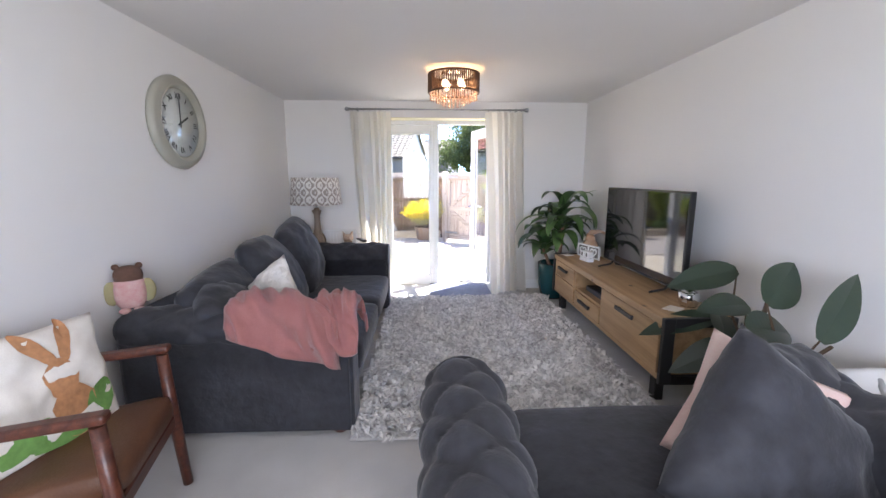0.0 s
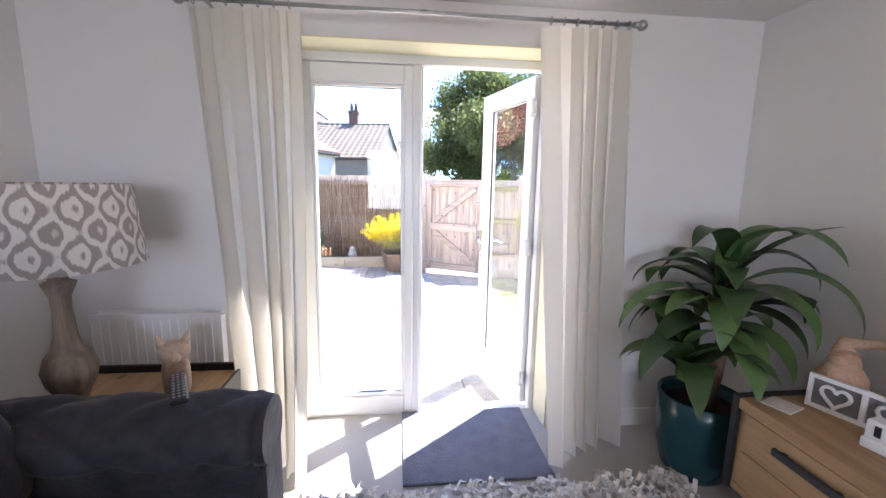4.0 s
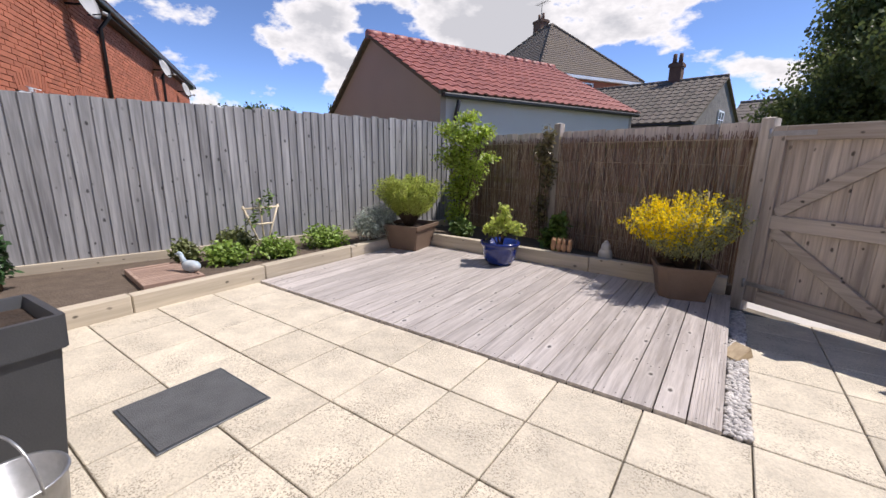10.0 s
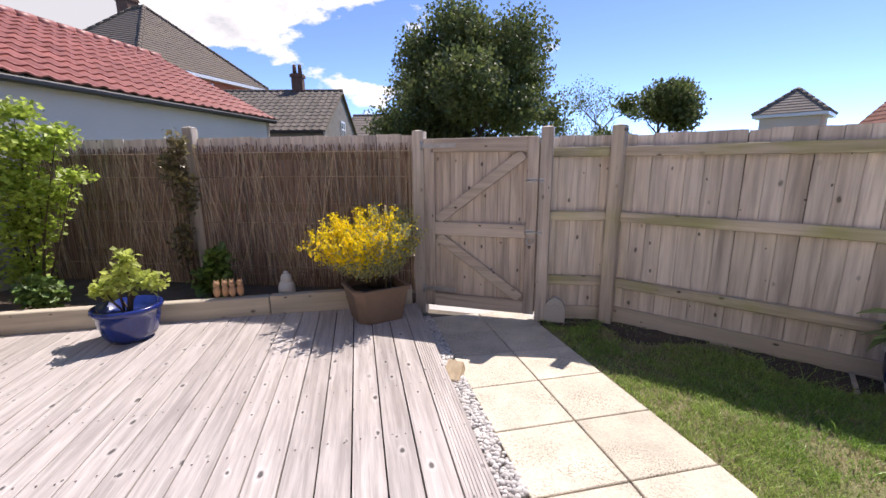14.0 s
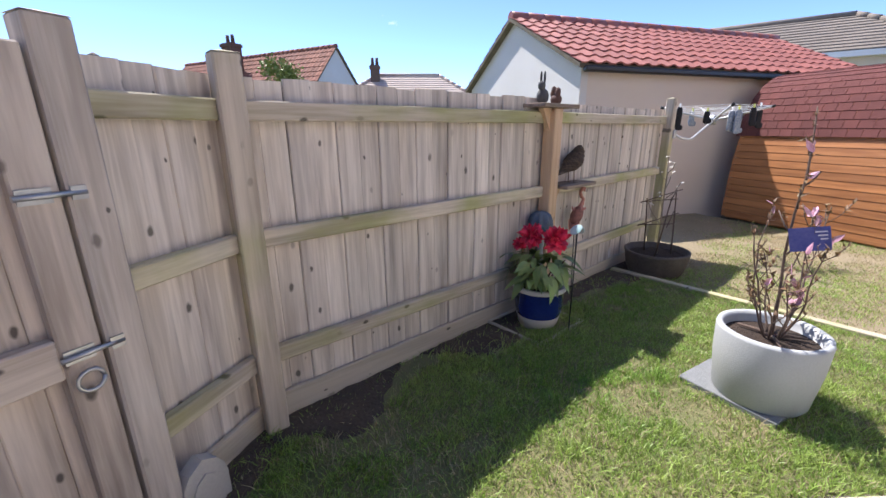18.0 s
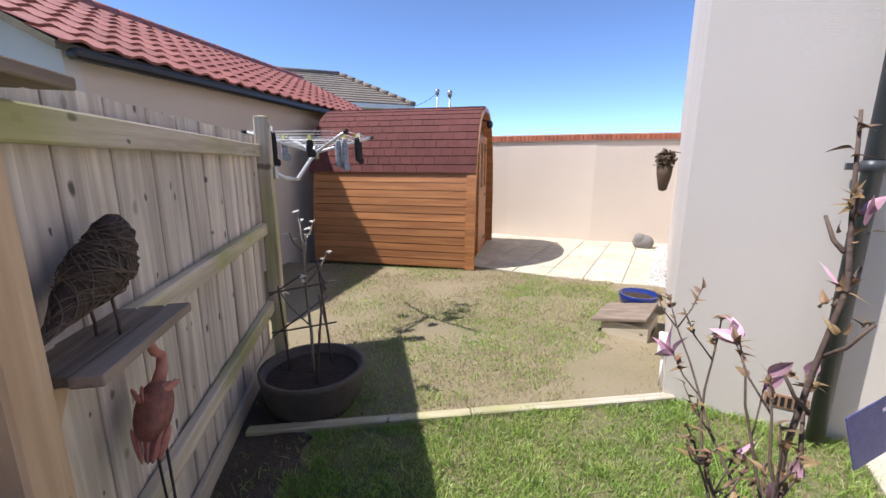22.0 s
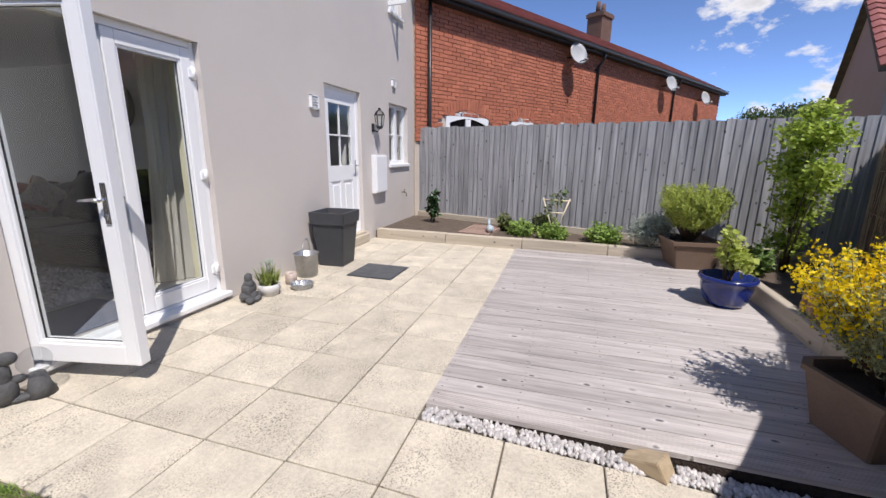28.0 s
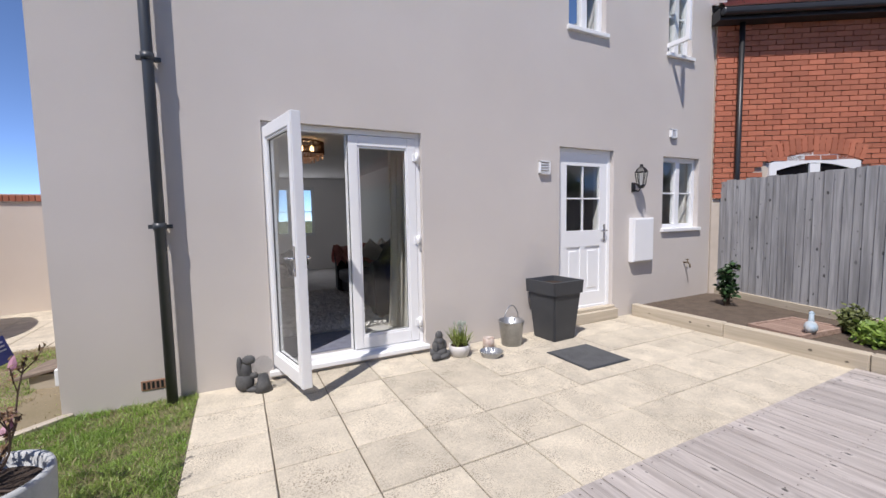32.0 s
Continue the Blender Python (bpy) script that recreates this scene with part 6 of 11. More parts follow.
bm = BM(); lathe(bm, [(0.0, 0.043), (0.12, 0.040), (0.218, 0.032)], n=40)
bmesh.ops.transform(bm, matrix=RY90, verts=bm.verts)
part("glass", bm, M_GLASS, ck).visible_shadow = False

# tv unit
UX, UY0, UY1 = 0.87, -3.05, -1.00
un = thing("tv_unit", UX, UY0, F, 0, "oak television unit with black metal end frames", "tv unit")
UL, UD, ZB, ZT = UY1 - UY0, 0.42, 0.17, 0.56
bm = BM(); box(bm, -0.012, UD, 0.03, UL - 0.03, ZT - 0.045, ZT, bev=0.003); part("top", bm, M_OAK, un)
bm = BM(); box(bm, 0.0, UD, 0.03, UL - 0.03, ZB, ZB + 0.035, bev=0.003); part("bottom", bm, M_OAK, un)
bm = BM(); box(bm, UD - 0.015, UD, 0.03, UL - 0.03, ZB + 0.035, ZT - 0.045); part("back_panel", bm, M_OAK, un)
for y in (0.03, 0.86, 1.43, UL - 0.055):
    bm = BM(); box(bm, 0.004, UD - 0.016, y, y + 0.025, ZB + 0.035, ZT - 0.045); part("divider", bm, M_OAK, un)
for y0 in (0.0, UL - 0.03):
    bm = BM()
    box(bm, -0.014, 0.055, y0, y0 + 0.03, ZB - 0.01, ZT + 0.005, bev=0.003); box(bm, UD - 0.06, UD, y0, y0 + 0.03, ZB - 0.01, ZT + 0.005, bev=0.003)
    box(bm, 0.055, UD - 0.06, y0, y0 + 0.03, ZT - 0.05, ZT + 0.005); box(bm, 0.055, UD - 0.06, y0, y0 + 0.03, ZB - 0.01, ZB + 0.04)
    part("end_frame", bm, M_BLACK, un, "black metal end frame")
for y in (0.14, UL - 0.14):
    for x in (0.06, UD - 0.06):
        bm = BM(); box(bm, x - 0.03, x + 0.03, y - 0.03, y + 0.03, 0, ZB - 0.002, bev=0.004); part("leg", bm, M_BLACK, un)
fronts = (("drawer", 1.458, UL - 0.058, ZB + 0.185, ZT - 0.05, True), ("drawer", 1.458, UL - 0.058, ZB + 0.038, ZB + 0.18, False),
          ("drawer", 0.888, 1.427, ZB + 0.038, ZB + 0.165, True), ("flap_door", 0.058, 0.857, ZB + 0.038, ZT - 0.05, True))
for nm, y0, y1, z0, z1, hd_ in fronts:
    bm = BM(); box(bm, -0.006, 0.014, y0 + 0.002, y1 - 0.002, z0, z1, bev=0.003)
    d = part(nm, bm, M_OAK, un)
    if hd_:
        yc, zc = (y0 + y1) / 2, z1 - 0.055 if nm != "flap_door" else z1 - 0.06
        bm = BM(); box(bm, -0.036, -0.018, yc - 0.12, yc + 0.12, zc - 0.014, zc + 0.014, bev=0.004)
        for q in (-0.09, 0.09):
            box(bm, -0.02, -0.004, yc + q - 0.008, yc + q + 0.008, zc - 0.008, zc + 0.008)
        part("handle", bm, M_BLACK, d, "black bar handle")
bm = BM(); box(bm, 0.014, UD - 0.016, 0.886, 1.429, ZB + 0.166, ZB + 0.184); part("shelf", bm, M_OAK, un)
bx = thing("media_box", UX + 0.2, -1.9, F + ZB + 0.185, 0, "flat black media player on the unit's shelf", "media player")
bm = BM(); box(bm, -0.13, 0.13, -0.2, 0.2, 0, 0.045, bev=0.006); part("case", bm, M_PLASTIC, bx)
TOPZ = F + ZT
tv = thing("television", 1.185, -2.09, TOPZ, 0.5, "large black flat-screen television, switched off", "television")
bm = BM(); box(bm, -0.012, 0.03, -0.585, 0.585, 0.055, 0.71, bev=0.006); part("frame", bm, M_PLASTIC, tv)
bm = BM(); box(bm, -0.0145, -0.0122, -0.572, 0.572, 0.072, 0.697); part("screen", bm, M_SCREEN, tv, "dark glossy screen")
bm = BM(); box(bm, 0.03, 0.07, -0.35, 0.35, 0.12, 0.5, bev=0.02); part("rear_case", bm, M_PLASTIC, tv)
for y in (-0.42, 0.42):
    bm = BM(); pipe_line(bm, [(-0.13, y, 0.008), (-0.02, y, 0.028), (0.01, y, 0.06), (0.03, y, 0.03), (0.12, y, 0.008)], [0.008, 0.010, 0.012, 0.010, 0.008], n=8)
    part("stand_foot", bm, M_PLASTIC, tv)

# things on the unit
ph = thing("photo_frame", 1.13, -1.24, TOPZ, -72, "white double photo frame with heart cut-outs", "photo frame")
bm = BM()
for x0, x1, z0, z1 in ((-0.16, -0.145, 0, 0.13), (0.145, 0.16, 0, 0.13), (-0.145, 0.145, 0, 0.015), (-0.145, 0.145, 0.115, 0.13), (-0.008, 0.008, 0.015, 0.115)):
    box(bm, x0, x1, -0.009, 0.009, z0, z1, bev=0.002)
part("frame", bm, M_UPVC, ph)
bm = BM(); box(bm, -0.145, 0.145, 0.002, 0.006, 0.015, 0.115); part("backing", bm, mat("grey_card", (0.20, 0.20, 0.21), 0.8, scale=20, amt=0.3), ph)
for cx in (-0.076, 0.076):
    bm = BM()
    pts = [(0.042 * (16 * math.sin(t) ** 3) / 16, 0.042 * (13 * math.cos(t) - 5 * math.cos(2 * t) - 2 * math.cos(3 * t) - math.cos(4 * t)) / 16) for t in [6.283 * i / 24 for i in range(24)]]
    pipe_line(bm, [(cx + x, -0.004, 0.066 + z) for x, z in pts + pts[:1]], 0.007, n=6)
    part("heart", bm, M_UPVC, ph)
cb = thing("block_calendar", 1.05, -1.40, TOPZ, -78, "small white block calendar", "calendar")
bm = BM(); box(bm, -0.075, 0.075, -0.03, 0.03, 0, 0.035, bev=0.004); part("tray", bm, M_UPVC, cb)
for x in (-0.036, 0.036):
    bm = BM(); box(bm, x - 0.032, x + 0.032, -0.028, 0.028, 0.036, 0.098, bev=0.004); part("block", bm, M_UPVC, cb)
    bm = BM(); box(bm, x - 0.008, x + 0.008, -0.031, -0.0285, 0.05, 0.085); part("figure", bm, M_BLACK, cb)
bm = BM()
lathe(bm, [(0.0, 0.0), (0.075, 0.0), (0.085, 0.05), (0.075, 0.12), (0.045, 0.165), (0.0, 0.175)], n=20)
puff(bm, 0.05, 0.05, 0.045, 1, 1, 14, 10, Matrix.Translation((0, 0, 0.17)))
pipe_line(bm, [(0, 0, 0.2), (0.02, 0.02, 0.235), (0.09, -0.03, 0.25), (0.15, -0.05, 0.225)], [0.045, 0.03, 0.015, 0.012], n=10)
gn = part("ornament", bm, mat("straw_ornament", (0.52, 0.30, 0.18), 0.95, (0.62, 0.50, 0.40), scale=7, fine=90, bump=0.6), None)
gn.matrix_basis = pose(1.20, -1.10, TOPZ)
tagged(gn, "straw-coloured ornament with a white hat", "ornament")
for x, y, w, d, r, lab in ((0.97, -1.10, 0.10, 0.10, 20, "pale coaster on the oak top"), (1.02, -2.86, 0.11, 0.09, 35, "patterned paper card on the oak top")):
    t = thing("coaster", x, y, TOPZ, r, lab, "coaster")
    bm = BM(); box(bm, -w / 2, w / 2, -d / 2, d / 2, 0.0005, 0.006, bev=0.002); part("card", bm, M_CREAM, t)
pt = thing("plant_pot", 1.15, -2.80, TOPZ, 0, "hammered silver pot with a spiky succulent", "pot plant")
bm = BM(); lathe(bm, [(0.0, 0.0), (0.045, 0.0), (0.062, 0.04), (0.060, 0.085), (0.05, 0.095), (0.046, 0.085), (0.0, 0.08)], n=22); part("pot", bm, M_CHROME, pt)
verts, faces = [], []
for i in range(16):
    blade_leaf(verts, faces, Matrix.Translation((0, 0, 0.085)) @ Euler((0, radians(-75 + (i % 4) * 14), radians(i * 67))).to_matrix().to_4x4(), 0.13, 0.014, 0.1, 4)
o = new("leaves", from_arrays("leaves", verts, faces, M_LEAFD)); o.parent = pt

# dracaena in the corner
dr = thing("house_plant", 0.96, -0.72, F, 0, "tall striped dracaena in a teal pot", "house plant")
bm = BM(); lathe(bm, [(0.0, 0.0), (0.12, 0.0), (0.145, 0.03), (0.172, 0.14), (0.185, 0.30), (0.188, 0.40), (0.178, 0.405), (0.165, 0.38), (0.158, 0.33), (0.0, 0.33)], n=36)
part("pot", bm, mat("teal_glaze", (0.010, 0.060, 0.072), 0.22, (0.008, 0.042, 0.052), scale=4, amt=0.3, bump=0.03), dr)
bm = BM(); lathe(bm, [(0.0, 0.352), (0.157, 0.345)], n=20); part("soil", bm, M_SOIL_SHADE, dr)
for pts, rr_ in (([(0.0, -0.02, 0.33), (0.03, -0.03, 0.50), (0.06, -0.02, 0.74), (0.05, 0.0, 0.95)], [0.032, 0.03, 0.026, 0.02]), ([(-0.05, -0.04, 0.33), (-0.12, -0.07, 0.48), (-0.17, -0.09, 0.58)], [0.02, 0.018, 0.014])):
    bm = BM(); pipe_line(bm, pts, rr_, n=10); part("stem", bm, M_CANESTEM, dr)
rnd = random.Random(8)
for cx, cy, cz, n, ln_, lo_, hi_ in ((0.03, -0.03, 0.72, 24, 0.56, 15, 62), (-0.17, -0.09, 0.50, 12, 0.42, 25, 65), (0.05, 0.0, 0.88, 9, 0.46, 55, 84)):
    for i in range(n):
        verts, faces = [], []
        arched_leaf(verts, faces, (cx, cy, cz + 0.20 * rnd.random()), i * 2.4 + rnd.uniform(-0.3, 0.3), radians(rnd.uniform(lo_, hi_)), radians(rnd.uniform(-105, -45)), ln_ * rnd.uniform(0.7, 1.15), rnd.uniform(0.115, 0.155))
        verts = [(min(v[0], 0.40), min(v[1], 0.36), v[2]) for v in verts]
        o = new("leaf", from_arrays("leaf", verts, faces, (M_LEAFS, M_LEAFD, M_LEAFS)[i % 3])); o.parent = dr
        for p in o.data.polygons:
            p.use_smooth = True
verts, faces = [], []
arched_leaf(verts, faces, (0.05, 0.0, 0.92), radians(-35), radians(62), radians(8), 0.50, 0.115)
o = new("leaf", from_arrays("leaf", verts, faces, M_LEAFS)); o.parent = dr

# rubber plant by the loveseat
rp = thing("house_plant", 1.14, -3.32, F, 0, "rubber plant with broad dark leaves", "house plant")
bm = BM(); lathe(bm, [(0.0, 0.0), (0.10, 0.0), (0.13, 0.24), (0.12, 0.24), (0.11, 0.2), (0.0, 0.2)], n=24); part("pot", bm, M_BLACK, rp)
bm = BM(); pipe_line(bm, [(0, 0, 0.18), (0.0, -0.02, 0.5), (0.02, -0.05, 0.80)], [0.016, 0.014, 0.010]); pipe_line(bm, [(0, 0, 0.2), (0.03, -0.18, 0.45), (0.06, -0.34, 0.66)], [0.013, 0.011, 0.008])
part("stem", bm, M_STEM, rp)
for x, y, z, rz, el, l, w, dp_, roll in ((1.05, -3.03, 0.93, 165, -14, 0.36, 0.17, 0.2, -48), (1.10, -3.50, 1.02, 25, 35, 0.30, 0.18, 0.1, 55), (1.16, -3.72, 0.98, 20, 42, 0.38, 0.14, 0.12, 60), (0.95, -3.02, 0.66, 176, -8, 0.44, 0.15, 0.2, -30), (1.02, -3.28, 0.85, 195, 8, 0.30, 0.15, 0.25, -35), (1.10, -3.50, 0.80, 12, -6, 0.36, 0.18, 0.2, 45), (1.0, -3.19, 0.53, 180, -18, 0.38, 0.17, 0.3, -40), (1.14, -3.74, 0.70, 10, -16, 0.28, 0.11, 0.3, 30), (1.0, -3.42, 0.60, 200, -10, 0.34, 0.16, 0.3, -40), (1.12, -3.15, 0.72, 60, 30, 0.28, 0.14, 0.25, 20)):
    verts, faces = [], []
    R_ = Euler((radians(roll), radians(-el), radians(rz))).to_matrix().to_4x4()
    blade_leaf(verts, faces, Matrix.Translation(Vector((x - 1.14, y + 3.32, z - F)) - R_ @ Vector((l / 2, 0, 0))) @ R_, l, w, dp_, 12, 0.14, 0.8)
    verts = [(min(v[0], 0.215), v[1], v[2]) for v in verts]
    o = new("leaf", from_arrays("leaf", verts, faces, M_RUBBER)); o.parent = rp
    bm = BM(); p0 = R_ @ Vector((-l / 2, 0, 0)) + Vector((x - 1.14, y + 3.32, z - F))
    pipe_line(bm, [(0.0, -0.04 if y > -3.4 else -0.2, 0.40), Vector((0.0, p0.y * 0.6, p0.z * 0.75)), p0], [0.009, 0.007, 0.004], n=6)
    part("stalk", bm, M_STEM, rp)

# lamp, side table, fox vase, remote
tb = thing("side_table", -1.55, -0.72, F, 0, "small wood-topped side table with dark frame", "side table")
bm = BM(); box(bm, -0.32, 0.32, -0.22, 0.22, 0.46, 0.49, bev=0.004); part("top", bm, M_OAK, tb)
bm = BM(); box(bm, -0.32, 0.32, 0.222, 0.24, 0.44, 0.52); box(bm, 0.322, 0.335, -0.22, 0.24, 0.40, 0.50); part("rim", bm, M_BLACK, tb)
for x in (-0.29, 0.29):
    for y in (-0.19, 0.19):
        bm = BM(); box(bm, x - 0.015, x + 0.015, y - 0.015, y + 0.015, 0, 0.459); part("leg", bm, M_BLACK, tb)
lp = thing("table_lamp", -1.65, -0.88, 0.61, 0, "turned wooden lamp with an ikat patterned drum shade", "lamp")
M_LAMPWOOD = wood("grey_brown_turned_wood", (0.26, 0.20, 0.15), (0.16, 0.12, 0.09), axis=2, rough=0.6, rand=0.03, knots=False)
bm = BM(); lathe(bm, [(0.0, 0.0), (0.10, 0.0), (0.10, 0.02), (0.09, 0.032), (0.055, 0.045), (0.04, 0.075), (0.05, 0.11), (0.074, 0.16), (0.082, 0.205), (0.07, 0.25), (0.045, 0.285), (0.034, 0.33), (0.028, 0.42), (0.03, 0.47), (0.045, 0.505), (0.05, 0.52), (0.03, 0.528), (0.022, 0.55), (0.0, 0.55)], n=28)
part("base", bm, M_LAMPWOOD, lp)
bm = BM(); tube(bm, (0, 0, 0.5), (0, 0, 0.72), 0.01, n=10); part("lamp_holder", bm, M_STEEL, lp)
M_SHADE = bpy.data.materials.new("ikat_shade_cloth"); M_SHADE.use_nodes = True
_n, _l = M_SHADE.node_tree.nodes, M_SHADE.node_tree.links
_b = _n["Principled BSDF"]; _b.inputs["Roughness"].default_value = 0.9
_tc = _n.new("ShaderNodeTexCoord"); _gr = _n.new("ShaderNodeTexGradient"); _gr.gradient_type = "RADIAL"
_sx = _n.new("ShaderNodeSeparateXYZ"); _l.new(_tc.outputs["Object"], _gr.inputs["Vector"]); _l.new(_tc.outputs["Object"], _sx.inputs["Vector"])


def _math(op, a, b=None):
    q = _n.new("ShaderNodeMath"); q.operation = op
    for i, v in enumerate((a, b)):
        if v is None:
            continue
        if isinstance(v, (int, float)):
            q.inputs[i].default_value = v
        else:
            _l.new(v, q.inputs[i])
    return q.outputs[0]


_u = _math("MULTIPLY", _gr.outputs["Fac"], 2 * math.pi * 14)
_v = _math("MULTIPLY", _sx.outputs["Z"], 2 * math.pi * 7.0)
_w = _math("ADD", _math("COSINE", _u), _math("COSINE", _v))
_w2 = _math("SINE", _math("ADD", _math("MULTIPLY", _w, 3.2), _math("MULTIPLY", _math("SINE", _math("MULTIPLY", _u, 3.0)), 0.55)))
_nz2 = _n.new("ShaderNodeTexNoise"); _nz2.inputs["Scale"].default_value = 1.0
_mp2 = _n.new("ShaderNodeMapping"); _mp2.inputs["Scale"].default_value = (150, 150, 26); _l.new(_tc.outputs["Object"], _mp2.inputs["Vector"]); _l.new(_mp2.outputs["Vector"], _nz2.inputs["Vector"])
_w3 = _math("ADD", _w2, _math("MULTIPLY", _math("SUBTRACT", _nz2.outputs["Fac"], 0.5), 2.2))
_mr = _n.new("ShaderNodeMapRange"); _mr.inputs["From Min"].default_value, _mr.inputs["From Max"].default_value = -0.35, 0.35
_l.new(_w3, _mr.inputs["Value"])
_mx2 = _n.new("ShaderNodeMixRGB"); _mx2.inputs["Color1"].default_value, _mx2.inputs["Color2"].default_value = (0.36, 0.31, 0.28, 1), (0.74, 0.70, 0.65, 1)
_l.new(_mr.outputs["Result"], _mx2.inputs["Fac"]); _l.new(_mx2.outputs["Color"], _b.inputs["Base Color"])
bm = BM(); lathe(bm, [(0.235, 0.86), (0.262, 0.585), (0.258, 0.584), (0.231, 0.859), (0.235, 0.86)], n=64)
part("shade", bm, M_SHADE, lp, "grey and cream ikat drum shade")
bm = BM()
puff(bm, 0.05, 0.045, 0.10, 0.7, 0.9, 16, 12, Matrix.Translation((0, 0, 0.10)))
puff(bm, 0.055, 0.05, 0.045, 0.9, 0.9, 16, 10, Matrix.Translation((0, -0.01, 0.21)))
for s in (-1, 1):
    tube(bm, (s * 0.035, 0, 0.235), (s * 0.055, 0, 0.285), 0.022, 0.003, n=8)
puff(bm, 0.02, 0.035, 0.018, 1, 1, 10, 8, Matrix.Translation((0, -0.055, 0.20)))
fx = part("ornament", bm, mat("brown_speckled_ceramic", (0.36, 0.20, 0.11), 0.45, (0.62, 0.54, 0.46), scale=8, fine=60, bump=0.1), None)
fx.matrix_basis = pose(-1.36, -0.76, 0.61, 0, 0, 30)
tagged(fx, "brown ceramic animal-shaped vase on the side table", "vase")
rm = thing("remote_control", -1.15, -1.14, 0.846, -62, "black remote control lying on the sofa arm", "remote control")
bm = BM(); box(bm, -0.10, 0.10, -0.024, 0.024, 0, 0.018, bev=0.006); part("case", bm, M_PLASTIC, rm)
for i in range(9):
    bm = BM()
    for j in (-0.013, 0, 0.013):
        tube(bm, (-0.085 + i * 0.02, j, 0.018), (-0.085 + i * 0.02, j, 0.0205), 0.0042, n=8)
    part("button_row", bm, M_STEEL if i != 1 else M_PINK, rm)

# radiator
rd = thing("radiator", -1.62, -0.345, 0.30, 0, "white panel radiator under the lamp", "radiator")
bm = BM()
nx = 60
a, b = [], []
for i in range(nx + 1):
    x = -0.28 + 0.57 * i / nx
    y = -0.075 + (0.012 if i % 4 in (1, 2) else 0.0)
    a.append(bm.verts.new((x, y, 0.03))); b.append(bm.verts.new((x, y, 0.53)))
for i in range(nx):
    bm.faces.new((a[i], a[i + 1], b[i + 1], b[i]))
box(bm, -0.285, 0.295, -0.072, -0.02, 0.02, 0.545)
part("panel", bm, M_UPVC, rd)
bm = BM()
for i in range(28):
    box(bm, -0.275 + i * 0.02, -0.263 + i * 0.02, -0.07, -0.015, 0.548, 0.556)
box(bm, -0.287, 0.297, -0.076, -0.07, 0.53, 0.56); box(bm, -0.287, 0.297, -0.014, -0.008, 0.53, 0.56)
part("grille", bm, M_UPVC, rd)
bm = BM(); box(bm, -0.2, -0.17, -0.02, 0.015, 0.1, 0.45); box(bm, 0.2, 0.23, -0.02, 0.015, 0.1, 0.45); part("bracket", bm, M_STEEL, rd)


# curtains on a rod
rod = thing("curtain_rod", -0.37, -0.485, 2.217, 0, "thin steel curtain rod with ball ends", "curtain rod")
bm = BM(); tube(bm, (-0.98, 0, 0), (0.98, 0, 0), 0.009, n=12); part("rod", bm, M_STEEL, rod)
for s in (-1, 1):
    bm = BM(); puff(bm, 0.024, 0.024, 0.024, 1, 1, 16, 10, Matrix.Translation((s * 1.0, 0, 0))); tube(bm, (s * 0.96, 0, 0), (s * 0.985, 0, 0), 0.014, n=12); part("finial", bm, M_STEEL, rod)
    bm = BM(); tube(bm, (s * 0.9, 0, 0), (s * 0.9, 0.15, 0), 0.007, n=8); lathe(bm, [(0, 0), (0.02, 0), (0.02, 0.006), (0, 0.006)], n=12); part("bracket", bm, M_STEEL, rod)
def curtain(x0, x1, x0b, x1b, label, seed, inner):
    c = thing("curtain", (x0 + x1) / 2, -0.485, 2.19, 0, label, "curtain", "curtains")
    bm = BM()
    nx, nz = 110, 24
    grid = []
    for j in range(nz + 1):
        t = j / nz
        row = []
        for i in range(nx + 1):
            u = i / nx
            xa = (x0 + (x1 - x0) * u) * (1 - t) + (x0b + (x1b - x0b) * u) * t
            ph = u * 2 * math.pi * 5 + 1.5 * math.sin(u * 8 + seed) + 0.6 * math.sin(t * 3 + u * 5 + seed)
            amp = 0.018 + 0.030 * min(1, t * 1.6)
            row.append(bm.verts.new((xa - (x0 + x1) / 2 + 0.010 * math.sin(ph * 2), amp * math.sin(ph) + 0.012 * math.sin(u * 5 + t * 4 + seed) - 0.22 * t * t * (1 - abs(u - inner)) ** 2, -2.06 * t)))
        grid.append(row)
    for a, b in zip(grid, grid[1:]):
        for i in range(nx):
            bm.faces.new((a[i], b[i], b[i + 1], a[i + 1])).smooth = True
    o = part("cloth", bm, M_CURTAINT, c)
    for i in range(7):
        x = (x0 - x1) / 2 + (x1 - x0) * (i + 0.5) / 7
        bm = BM(); pipe_line(bm, [(x, 0.016 * math.cos(k * 0.7854), 0.024 + 0.016 * math.sin(k * 0.7854)) for k in range(9)], 0.0028, n=5)
        part("ring", bm, M_STEEL, c)
    return c


M_CURTAINT = bpy.data.materials.new("thin_linen_cloth"); M_CURTAINT.use_nodes = True
_n, _l = M_CURTAINT.node_tree.nodes, M_CURTAINT.node_tree.links
_b, _o = _n["Principled BSDF"], _n["Material Output"]
_b.inputs["Base Color"].default_value, _b.inputs["Roughness"].default_value = (0.84, 0.82, 0.77, 1), 0.95
_t = _n.new("ShaderNodeBsdfTranslucent"); _t.inputs["Color"].default_value = (0.80, 0.77, 0.70, 1)
_m = _n.new("ShaderNodeMixShader"); _m.inputs["Fac"].default_value = 0.55
_wv = _n.new("ShaderNodeTexNoise"); _wv.inputs["Scale"].default_value = 240.0
_bp = _n.new("ShaderNodeBump"); _bp.inputs["Strength"].default_value = 0.25; _bp.inputs["Distance"].default_value = 0.004
_l.new(_wv.outputs["Fac"], _bp.inputs["Height"]); _l.new(_bp.outputs["Normal"], _b.inputs["Normal"])
